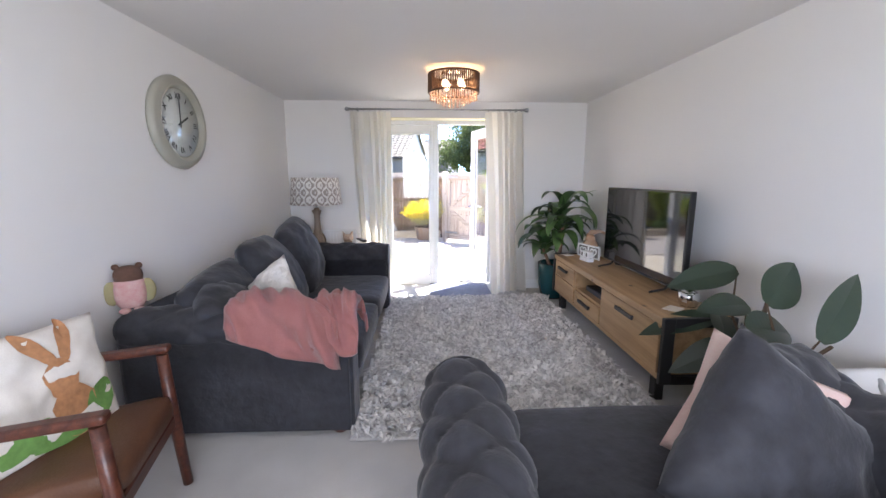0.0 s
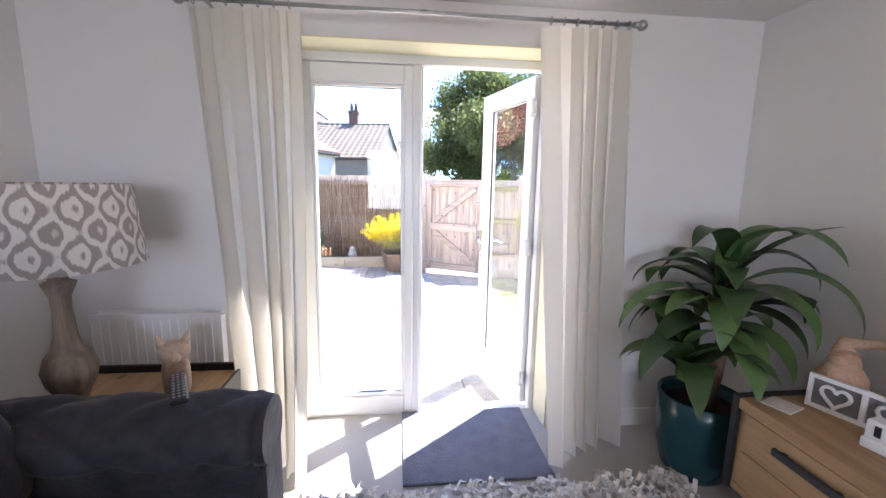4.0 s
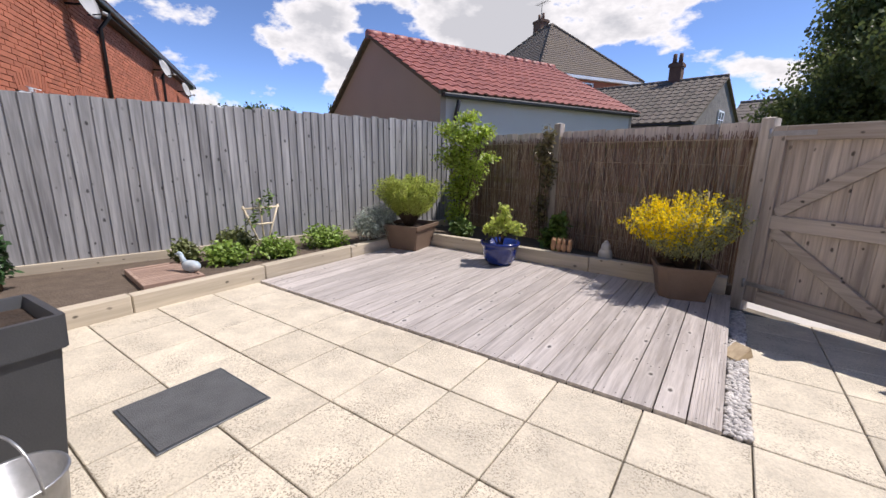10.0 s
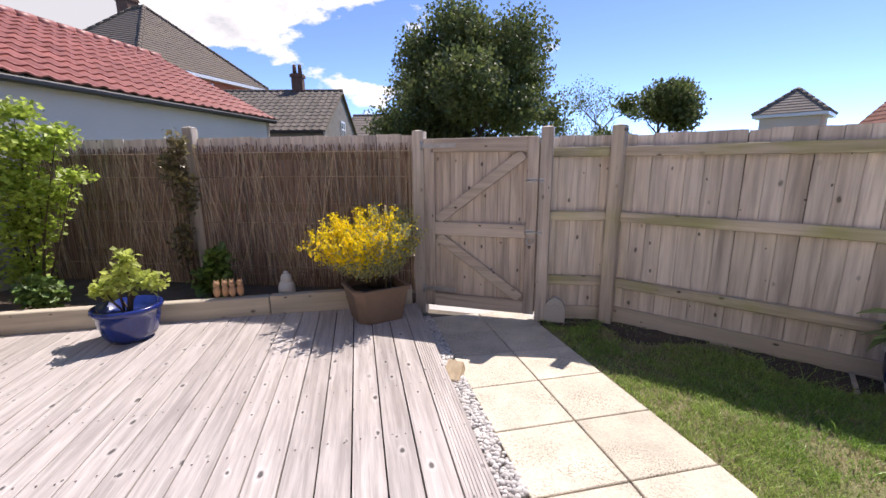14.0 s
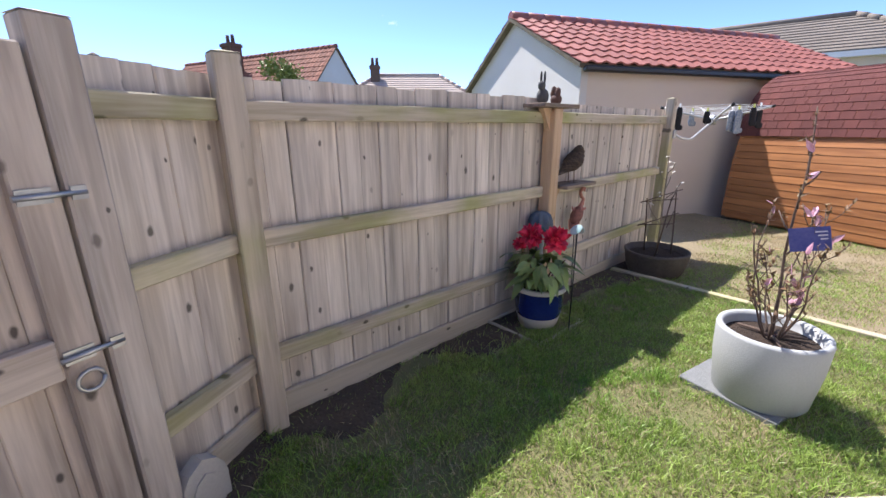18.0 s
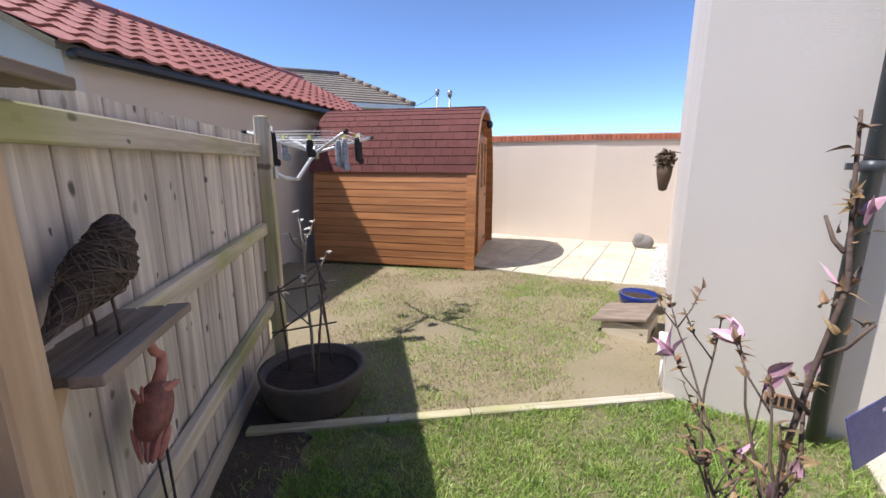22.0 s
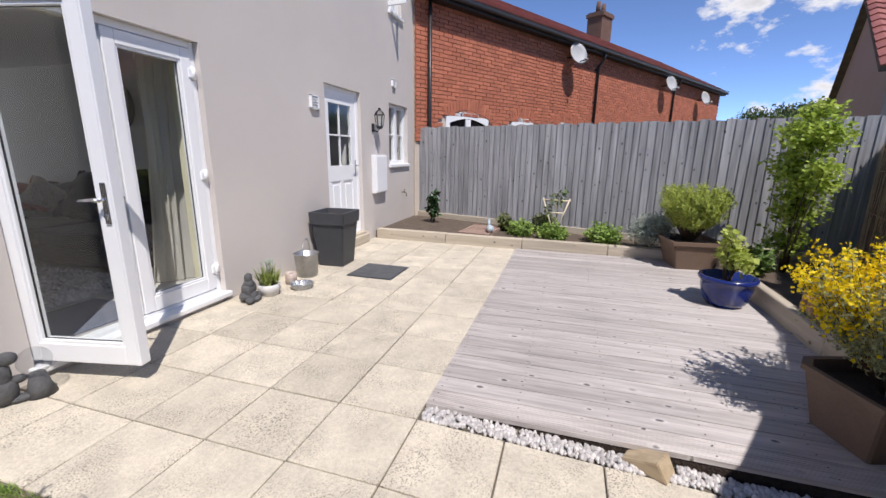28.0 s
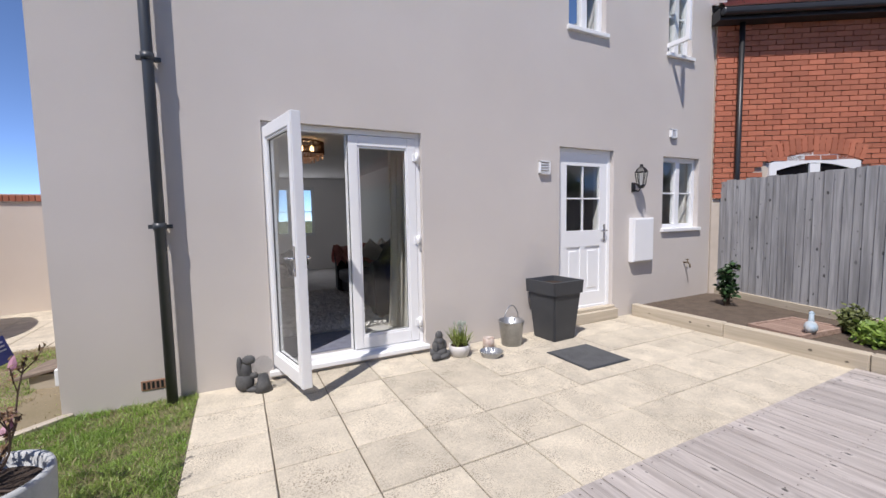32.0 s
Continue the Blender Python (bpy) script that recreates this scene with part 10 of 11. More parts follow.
for a, b in (((0, 0, 0), (-0.20, 0, 0.58)), ((0, 0, 0), (0.20, 0, 0.58)), ((-0.21, 0, 0.55), (0.21, 0, 0.55)), ((-0.13, 0, 0.36), (0.13, 0, 0.36)), ((0.02, 0.02, 0), (0.0, 0.03, 0.66))):
    bm = BM(); tube(bm, a, b, 0.011, n=7); part("cane", bm, M_CANE, tr)
leaf_cloud("foliage", tr, M_LEAFM, [(0, 0, 0.55, 0.12, 0.05, 0.14), (-0.12, 0, 0.42, 0.08, 0.05, 0.1), (0.1, 0, 0.68, 0.08, 0.05, 0.1)], 160, 0.04, 80)
bm = BM()
puff(bm, 0.10, 0.055, 0.055, 0.9, 0.9, 16, 10, Matrix.Translation((0, 0, 0.10)))
pipe_line(bm, [(0.07, 0, 0.12), (0.10, 0, 0.17), (0.11, 0, 0.205)], [0.03, 0.022, 0.02], n=10)
puff(bm, 0.032, 0.024, 0.024, 1, 1, 12, 8, Matrix.Translation((0.125, 0, 0.21)))
tube(bm, (0.145, 0, 0.21), (0.185, 0, 0.203), 0.012, 0.004, n=8)
for s in (-0.02, 0.02):
    tube(bm, (0, s, 0.06), (0, s, 0.0), 0.005, n=6)
go = part("ornament", bm, mat("white_blue_paint", (0.62, 0.63, 0.62), 0.5, (0.22, 0.36, 0.48), scale=5, fine=10, bump=0.05), None)
go.matrix_basis = pose(-4.36, 1.80, 0.105, 0, 0, 200)
tagged(go, "white and blue painted bird ornament in the bed", "ornament")
gr_ = thing("slatted_crate", -4.52, 1.62, 0.105, -7, "shallow pinkish timber crate with slats lying on the soil", "crate")
M_RUST = wood("faded_pink_timber", (0.40, 0.285, 0.225), (0.27, 0.18, 0.14), axis=1, rough=0.85, rand=0.1, knots=False, ring=8)
for x0, x1, y0, y1 in ((-0.36, -0.325, -0.24, 0.24), (0.325, 0.36, -0.24, 0.24), (-0.325, 0.325, -0.24, -0.21), (-0.325, 0.325, 0.21, 0.24)):
    bm = BM(); box(bm, x0, x1, y0, y1, 0.0, 0.055, bev=0.004)
    part("edge", bm, M_RUST, gr_)
bm = BM(); box(bm, -0.325, 0.325, -0.21, 0.21, 0.002, 0.012)
part("base", bm, M_SOIL_SHADE, gr_)
for i in range(13):
    bm = BM(); box(bm, -0.318 + i * 0.0495, -0.283 + i * 0.0495, -0.21, 0.21, 0.026, 0.044, bev=0.002); part("slat", bm, M_RUST, gr_)


# ---- houses and trees beyond the garden ----
TW = 17.4
terrace = thing("brick_terrace", -5.757, 0.06, -0.25, 148.5, "orange-red brick terrace with a black eave", "house")
bm = BM(); box(bm, 0, TW, 0.035, 0.26, 0, 4.33)
part("wall", bm, M_BRICKM, terrace)
bm = BM(); box(bm, 0, 0.2, 0.26, 6.0, 0, 4.33)
part("side_wall", bm, M_BRICK, terrace)
bm = BM(); box(bm, 0, TW, 6.0, 6.2, 0, 4.33)
part("back_wall", bm, M_BRICK, terrace)
bm = BM(); box(bm, TW - 0.2, TW, 0.26, 6.0, 0, 4.33)
part("side_wall", bm, M_BRICK, terrace)
T_WIN = ((0.77, 2.01), (2.80, 3.66), (4.51, 5.51))
bverts, bfaces = [], []
near = [mesh_of("brick", b, M_BRICKP) for b in (BM(), BM(), BM())]
for k, me in enumerate(near):
    b = BM(); box(b, 0, 0.213, -0.004 * k, 0.034, 0, 0.064, bev=0.004); b.to_mesh(me); b.free()
near_slots = []
for j in range(24, 58):
    z = j * 0.0745
    for i in range(-1, int(TW / 0.225)):
        x = i * 0.225 + (0.112 if j % 2 else 0.0) + 0.006
        x0, x1 = max(0.0, x), min(TW, x + 0.213)
        if x1 - x0 < 0.04 or any(a - 0.02 < x1 and x0 < b + 0.02 and z - 0.25 < 2.0 for a, b in T_WIN):
            continue
        if 3.1 < x < 5.5 and j >= 30:
            near_slots.append((x, z, (i * 5 + j * 3) % 3))
            continue
        y = -0.003 * ((i * 7 + j * 11) % 3)
        k = len(bverts)
        bverts += [(x0, y, z), (x1, y, z), (x1, y, z + 0.064), (x0, y, z + 0.064), (x0, 0.036, z), (x1, 0.036, z), (x1, 0.036, z + 0.064), (x0, 0.036, z + 0.064)]
        bfaces += [(k, k + 1, k + 2, k + 3), (k + 4, k, k + 3, k + 7), (k + 1, k + 5, k + 6, k + 2), (k + 3, k + 2, k + 6, k + 7), (k + 4, k + 5, k + 1, k)]
ob = new("far_bricks", from_arrays("far_bricks", bverts, bfaces, M_BRICK)); ob.parent = terrace
tagged(ob, kind="stuff")
for x, z, k in near_slots:
    piece("brick", near[k], terrace, pose(x, 0, z))
for a, b in T_WIN:
    w, zt = b - a, 2.42
    bm = BM()
    arc = [(a + w * i / 10, zt - 0.14 + 0.14 * math.sin(math.pi * i / 10)) for i in range(11)]
    outer = [(a, 1.0)] + arc + [(b, 1.0)]
    inner = [(a + 0.10, 1.06)] + [(a + 0.10 + (w - 0.20) * i / 10, zt - 0.25 + 0.10 * math.sin(math.pi * i / 10)) for i in range(11)] + [(b - 0.10, 1.06)]
    o = [bm.verts.new((x, 0.0, z)) for x, z in outer]; q = [bm.verts.new((x, 0.0, z)) for x, z in inner]
    o2 = [bm.verts.new((x, 0.034, z)) for x, z in outer]; q2 = [bm.verts.new((x, 0.034, z)) for x, z in inner]
    m = len(o)
    for i in range(m):
        j = (i + 1) % m
        bm.faces.new((o[i], o[j], q[j], q[i])); bm.faces.new((o[j], o[i], o2[i], o2[j])); bm.faces.new((q[i], q[j], q2[j], q2[i]))
    box(bm, (a + b) / 2 - 0.07, (a + b) / 2 + 0.07, -0.004, 0.03, 1.06, zt - 0.16)
    f = part("window", bm, M_UPVC, terrace, "white arched window frame")
    bm = BM(); bm.faces.new([bm.verts.new((x, 0.025, z)) for x, z in inner])
    part("pane", bm, M_SCREEN, f, "dark window glass")
    bm = BM()
    for i in range(int(w / 0.075) + 1):
        t = i / int(w / 0.075)
        x, z, tilt = a + w * t, zt - 0.12 + 0.14 * math.sin(math.pi * t), (t - 0.5) * -0.5
        box(bm, -0.032, 0.032, -0.008, 0.034, 0, 0.21, m=Matrix.Translation((x, 0, z)) @ Matrix.Rotation(-tilt, 4, "Y"))
    part("brick_arch", bm, M_BRICK, terrace, "soldier course of bricks over the window")
bm = BM(); box(bm, -0.1, TW + 0.1, -0.20, 0.0, 4.24, 4.40)
part("fascia", bm, M_GUTTER, terrace, "black fascia board")
bm = BM(); box(bm, -0.1, TW + 0.1, -0.30, -0.203, 4.28, 4.38, bev=0.03, seg=2)
part("gutter", bm, M_GUTTER, terrace, "black plastic gutter")
bm = BM()
v = [bm.verts.new(p) for p in ((-0.1, -0.25, 4.39), (TW + 0.1, -0.25, 4.39), (TW + 0.1, 3.1, 6.2), (-0.1, 3.1, 6.2), (TW + 0.1, 6.4, 4.39), (-0.1, 6.4, 4.39))]
bm.faces.new((v[0], v[1], v[2], v[3])); bm.faces.new((v[3], v[2], v[4], v[5]))
part("roof", bm, M_MORTAR, terrace)
tiled_slope("roof_tiles", terrace, (-0.1, -0.25, 4.395), (TW + 0.1, -0.25, 4.395), (-0.1, 3.1, 6.205), 0.3, 0.34, M_TILE, 0.0)
chimney(terrace, 11.8, 3.1, 5.8, 7.1, 0.8)
for s in (6.36, 11.9):
    bm = BM(); pipe_line(bm, [(s, -0.24, 4.3), (s, -0.22, 4.15), (s, -0.06, 3.95), (s, -0.06, 0.1)], 0.04, n=8)
    d = part("downpipe", bm, M_GUTTER, terrace, "black downpipe")
    for z in (1.9, 3.0, 3.85):
        bm = BM(); box(bm, s - 0.06, s + 0.06, -0.03, 0.0, z, z + 0.05, bev=0.006); part("bracket", bm, M_GUTTER, d)
M_DISH = mat("grey_dish_enamel", (0.44, 0.44, 0.43), 0.5, scale=6, amt=0.2, bump=0.05)
for s, z in ((4.86, 4.02), (10.86, 4.0), (14.46, 3.85)):
    wx, wy = -5.757 - 0.8526 * s + 0.522 * 0.06, 0.06 + 0.5225 * s + 0.853 * 0.06
    dish = thing("satellite_dish", wx, wy, z - 0.25, 148.5, "grey satellite dish bolted under the eave", "satellite dish", "dishes on the terrace")
    bm = BM(); lathe(bm, [(0.0, -0.05), (0.1, -0.042), (0.2, -0.015), (0.27, 0.02), (0.275, 0.024), (0.2, -0.008), (0.1, -0.034), (0.0, -0.042)], n=24)
    bmesh.ops.transform(bm, matrix=Matrix.Translation((0, -0.26, 0)) @ Matrix.Rotation(radians(72), 4, "X") @ Matrix.Rotation(radians(-14), 4, "Y"), verts=bm.verts)
    part("bowl", bm, M_DISH, dish)
    bm = BM(); pipe_line(bm, [(0.02, 0.05, -0.05), (0.02, -0.1, -0.05), (0.02, -0.22, -0.02)], 0.02); part("bracket", bm, M_GUTTER, dish)
    bm = BM(); pipe_line(bm, [(0.02, -0.24, -0.2), (0.0, -0.5, -0.16)], 0.012); part("arm", bm, M_GUTTER, dish)
    bm = BM(); tube(bm, (0, -0.46, -0.14), (0, -0.53, -0.17), 0.03); part("receiver", bm, M_DISH, dish)


def hipped(name, cx, cy, head, L, W, eave, ridge, wall_mat, tile_mat, label, over=0.3, course=0.22):
    """A hipped house: four walls, a soffit and slopes in lapped courses meeting at the ridge."""
    e = thing(name, cx, cy, -0.25, head, label, "house")
    ev, rg = eave + 0.25, ridge + 0.25
    hx, hy = L / 2, W / 2
    for b in ((-hx, hx, -hy, -hy + 0.2), (-hx, hx, hy - 0.2, hy), (-hx, -hx + 0.2, -hy + 0.2, hy - 0.2), (hx - 0.2, hx, -hy + 0.2, hy - 0.2)):
        bm = BM(); box(bm, *b, 0, ev)
        part("wall", bm, wall_mat, e)
    ox, oy, rx = hx + over, hy + over, max(0.0, (L - W) / 2)
    bm = BM(); box(bm, -ox, ox, -oy, oy, ev - 0.16, ev)
    part("fascia", bm, M_UPVC, e, "white fascia and soffit")
    n = max(4, int(math.hypot(oy, rg - ev) / course))
    for q in range(4):
        # corners of the slope: eave ends, then ridge ends
        c = (((-ox, -oy), (ox, -oy), (rx, 0), (-rx, 0)), ((ox, -oy), (ox, oy), (rx, 0), (rx, 0)), ((ox, oy), (-ox, oy), (-rx, 0), (rx, 0)), ((-ox, oy), (-ox, -oy), (-rx, 0), (-rx, 0)))[q]
        verts, faces = [], []
        for j in range(n):
            k = len(verts)
            for t, up in ((j / n, 0.045), ((j + 1) / n, 0.012)):
                z = ev + (rg - ev) * t + up
                for a, b in ((0, 3), (1, 2)):
                    verts.append((c[a][0] + (c[b][0] - c[a][0]) * t, c[a][1] + (c[b][1] - c[a][1]) * t, z))
            verts += [(p[0], p[1], p[2] - 0.04) for p in verts[k:k + 2]]
            faces += [(k, k + 1, k + 3, k + 2), (k + 4, k + 5, k + 1, k)]
        ob = new("roof_slope", from_arrays("roof_slope", verts, faces, tile_mat)); ob.parent = e
        tagged(ob, kind="stuff")
    bm = BM()
    for a, b in (((-ox, -oy), -rx), ((ox, -oy), rx), ((ox, oy), rx), ((-ox, oy), -rx)):
        p, q = Vector((*a, ev + 0.04)), Vector((b, 0, rg + 0.04))
        k = int((q - p).length / 0.4)
        for i in range(k):
            tube(bm, p.lerp(q, i / k), p.lerp(q, (i + 0.97) / k), 0.10, 0.085, n=8)
    if rx:
        tube(bm, (-rx, 0, rg + 0.04), (rx, 0, rg + 0.04), 0.10, n=8)
    part("hip_tiles", bm, tile_mat, e)
    return e


M_OLDTILE = mat("lichened_brown_tile", (0.125, 0.10, 0.085), 0.95, (0.15, 0.12, 0.085), scale=0.8, fine=9, bump=0.8, bump_scale=5, dist=0.05)
M_SLATE = mat("grey_brown_roof", (0.235, 0.20, 0.165), 0.9, (0.17, 0.145, 0.12), scale=1.2, fine=10, bump=0.6, bump_scale=6, dist=0.04)
M_PALETILE = mat("pale_pink_tile", (0.52, 0.44, 0.38), 0.9, (0.45, 0.37, 0.31), scale=1.2, fine=10, bump=0.5, bump_scale=6, dist=0.04)
M_TILEO = island(mat("orange_brown_tile", (0.30, 0.125, 0.080), 0.85, (0.22, 0.085, 0.058), scale=2, fine=30, bump=0.3), 0.18)
M_STONE = mat("grey_stone_gable", (0.24, 0.23, 0.22), 0.95, (0.15, 0.145, 0.14), scale=4, fine=16, bump=0.9, bump_scale=9, dist=0.05)
h2 = hipped("brick_house", -11.6, 27.7, -28, 8.4, 7.6, 5.75, 9.5, M_BRICK, M_OLDTILE, "brick house with a lichened brown hipped roof")
chimney(h2, -1.1, 0.3, 8.4, 10.45, 0.8)
bm = BM()
pipe_line(bm, [(-1.1, 0.3, 10.4), (-1.1, 0.3, 11.6)], 0.02, n=6); pipe_line(bm, [(-1.6, 0.3, 11.5), (-0.5, 0.3, 11.5)], 0.015, n=5)
for i in range(6):
    pipe_line(bm, [(-1.55 + i * 0.2, 0.05, 11.5), (-1.55 + i * 0.2, 0.55, 11.5)], 0.01, n=4)
part("aerial", bm, M_BLACK, h2, "television aerial on the chimney")
far_window(h2, 4.2, -1.1, 4.75, 1.2, 0.95, face="x", sign=1)
h3 = gabled("stone_house", (-8.73, 19.49), -10, 7.0, 7.6, 2.64, 4.64, M_STONE, M_TILEG, "low house with grey ribbed tiles and a stone gable", tile=(0.3, 0.36), wave=0.04)
far_window(h3, 7.0, 3.3, 2.75, 0.9, 0.75, face="x", sign=1)
chimney(h3, 5.0, 3.9, 4.6, 5.7, 0.5)
gabled("outbuilding", (-1.2, 30.6), -15, 2.6, 5.0, 3.0, 4.7, M_STONE, M_SLATE, "far grey roof beyond the stone house", tile=(0.3, 0.36), wave=0.0)
hipped("pavilion", 23.6, 20.3, 30, 2.6, 2.6, 3.7, 5.1, M_RENDER2, M_SLATE, "small house with a grey pyramid roof")
h6 = gabled("white_gabled_house", (25.04, 18.22), 239, 11.6, 3.8, 2.85, 5.0, M_WHITER, M_TILEO, "white gabled house with an orange-brown tiled roof", tile=(0.28, 0.3), wave=0.03)
chimney(h6, 5.6, 0.9, 3.6, 5.75, 0.75)
h7 = hipped("pale_roofed_house", 25.6, 4.1, 92, 7.0, 3.4, 2.9, 4.3, M_RENDER2, M_PALETILE, "house with a pale pink tiled hipped roof")
chimney(h7, 1.9, 0.4, 3.8, 5.05, 0.5, M_OLDTILE)
hipped("grey_roofed_house", 15.4, -9.2, 51, 8.6, 4.2, 3.45, 4.8, M_RENDER2, M_SLATE, "house with a grey hipped roof")
gabled("far_garage", (-14.6, 13.4), 62, 3.6, 3.0, 2.9, 3.75, M_WHITER, M_TILE, "low garage with a red tiled roof", tile=(0.24, 0.32), ends=M_WHITER)
for x, y, zt in ((13.35, -17.8, 5.1), (11.2, -15.2, 4.5), (15.6, -17.0, 4.6)):
    lp = thing("street_lamp", x, y, -0.25, 40, "thin grey street lamp post", "street lamp", "far lamp posts")
    bm = BM(); tube(bm, (0, 0, 0), (0, 0, zt + 0.1), 0.055, 0.04, n=8); part("post", bm, M_STEEL, lp)
    bm = BM(); lathe(bm, [(0.0, 0.0), (0.09, 0.02), (0.13, 0.18), (0.11, 0.3), (0.0, 0.34)], n=12)
    bmesh.ops.translate(bm, vec=(0, 0, zt + 0.05), verts=bm.verts); part("lantern", bm, M_STEEL, lp)
cab = thing("overhead_cable", 13.35, -17.8, -0.25, 0, "thin overhead cable between the lamp posts", "cable")
bm = BM(); pipe_line(bm, [(2.25 * t, 0.8 * t, 5.25 - 0.5 * t - 0.35 * math.sin(math.pi * t)) for t in [i / 10 for i in range(11)]], 0.012, n=4)
part("wire", bm, M_BLACK, cab)


def tree(name, x, y, height, radius, seed, material, label, count, size, base=0.45, levels=3, clump=0.42, forks=3, z=-0.25, count_clumps=26):
    """Trunk and forked limbs, with leaf clumps round the tips."""
    rnd = random.Random(seed)
    e = thing(name, x, y, z, 0, label, "tree")
    bm = BM()
    tips = limbs(bm, (0, 0, 0), height * 0.34, height * 0.03, forks, seed, 0.55, levels)
    part("trunk", bm, M_BARK, e)
    if material is None:
        return e
    cl = []
    zc, hz = height * (1 + base) / 2, height * (1 - base) / 2
    for i in range(count_clumps):
        # clumps spread through an uneven egg-shaped crown
        v = Vector((rnd.gauss(0, 1), rnd.gauss(0, 1), rnd.gauss(0, 1))).normalized() * rnd.uniform(0.25, 0.80)
        r = radius * clump * rnd.uniform(0.55, 1.0)
        wide = 1.0 - 0.35 * max(0.0, v.z)
        cl.append((v.x * radius * wide, v.y * radius * wide, zc + v.z * hz, r, r, min(r * 0.8, hz * 0.5)))
    leaf_cloud("crown", e, material, cl, count, size, seed, flat=0.9, narrow=0.4, shell=0.25)
    return e


M_TREED = thin(island(mat("dark_oak_leaf", (0.09, 0.125, 0.038), 0.5, (0.15, 0.18, 0.06), scale=1.2, fine=8, bump=0.0), 0.4), 0.45)
tree("big_tree", 4.0, 17.0, 7.6, 4.6, 12, M_TREED, "large dark-green broadleaf tree behind the gate", 105000, 0.12, base=0.08, clump=0.34, count_clumps=46)
tree("round_bush", 12.2, 16.6, 5.4, 2.0, 5, M_TREED, "round dark-green bush behind the fence", 16000, 0.12, base=0.4)
tree("bare_tree", 11.7, 21.8, 6.2, 2.4, 9, M_LEAFY, "nearly bare spring tree with thin leaves", 1500, 0.09, base=0.5, levels=5)
tree("yellow_shrub", 16.6, 8.6, 4.1, 1.6, 21, M_LEAFY, "yellow-green shrub before the white house", 9000, 0.11, base=0.4)
for i, (x, y, h, r, m) in enumerate(((-20.5, 13.0, 4.3, 1.8, M_LEAFM), (-24.0, 14.0, 4.8, 2.0, M_TREED), (-18.5, 15.8, 4.6, 1.8, M_LEAFM), (-27.0, 13.5, 5.0, 2.2, M_TREED), (-14.0, 18.5, 5.6, 1.2, M_LEAFG))):
    tree("far_tree", x, y, h, r, 40 + i, m, "distant green tree beyond the grey fence", 3000, 0.14, base=0.35)
for i, (x, y, h, r) in enumerate(((9.0, 19.5, 3.6, 1.7), (10.2, 17.5, 3.3, 1.3), (7.6, 21.0, 3.4, 1.5))):
    tree("far_bush", x, y, h, r, 60 + i, M_LEAFY, "pale yellow-green bush beyond the gate", 3000, 0.10, base=0.4)


# ---- grass and pebbles ----
def inside(p, poly):
    c = False
    for (x0, y0), (x1, y1) in zip(poly, poly[1:] + poly[:1]):
        if (y0 > p[1]) != (y1 > p[1]) and p[0] < (x1 - x0) * (p[1] - y0) / (y1 - y0) + x0:
            c = not c
    return c


def fence_gap(x, y):
    """Distance from the fence line, on the garden side."""
    a, b = (P1, P2) if x < P2[0] else (P2, P3)
    ln_, h_ = along(a, b)
    return (x - a[0]) * math.sin(radians(h_)) - (y - a[1]) * math.cos(radians(h_))


def soil_edge(x, y):
    return 0.20 + 0.30 * noise.noise(Vector((x * 2.1, y * 2.1, 9))) + 0.12 * noise.noise(Vector((x * 9, y * 9, 2)))


def grass(name, poly, count, h0, h1, material, label, seed, patch=None, bare=1.0):
    rnd = random.Random(seed)
    verts, faces = [], []
    lo = [min(p[k] for p in poly) for k in (0, 1)]
    hi = [max(p[k] for p in poly) for k in (0, 1)]
    made = 0
    while made < count:
        x, y = rnd.uniform(lo[0], hi[0]), rnd.uniform(lo[1], hi[1])
        if not inside((x, y), poly):
            continue
        made += 1
        if abs((x - 1.58) * 0.8776 + (y - 1.53) * 0.4794) < 0.225 and abs((y - 1.53) * 0.8776 - (x - 1.58) * 0.4794) < 0.225:
            continue
        g = noise.noise(Vector((x * 1.7, y * 1.7, seed)))
        if patch is not None and g + rnd.uniform(-0.25, 0.25) < patch:
            continue
        if fence_gap(x, y) < soil_edge(x, y) and rnd.random() < 0.93:
            continue
        tuft = noise.noise(Vector((x * 7.5, y * 7.5, seed + 2.0)))
        bald = noise.noise(Vector((x * 2.7 + 4, y * 2.7, 7.7))) + 0.6 * noise.noise(Vector((x * 9.0, y * 9.0, 1.7)))
        if rnd.random() < max(0.0, min(0.8, bald * 1.9)) * bare:
            continue
        if x < 1.06 + 0.10 * noise.noise(Vector((0, y * 5, 3))) and rnd.random() < 0.35:
            continue
        if y < 0 and x < 2.12 + 0.35 * noise.noise(Vector((x * 3, y * 3, 4))) and rnd.random() < 0.9:
            continue
        z = lawn_z(x, y) + 0.004
        h, a, w = rnd.uniform(h0, h1) * max(0.35, 1 + 0.5 * g + 0.9 * tuft), rnd.uniform(0, 6.283), rnd.uniform(0.0016, 0.0032)
        lx, ly = (rnd.gauss(0, 0.7) + 0.35 * tuft) * h, (rnd.gauss(0, 0.7) + 0.35 * bald) * h
        k = len(verts)
        dx, dy = w * math.cos(a), w * math.sin(a)
        verts += [(x - dx, y - dy, z), (x + dx, y + dy, z), (x + lx * 0.4 + dx * 0.7, y + ly * 0.4 + dy * 0.7, z + h * 0.6), (x + lx * 0.4 - dx * 0.7, y + ly * 0.4 - dy * 0.7, z + h * 0.6), (x + lx, y + ly, z + h)]
        faces += [(k, k + 1, k + 2, k + 3), (k + 3, k + 2, k + 4)]
    ob = new(name, from_arrays(name, verts, faces, material))
    return tagged(ob, label, "grass", kind="stuff")


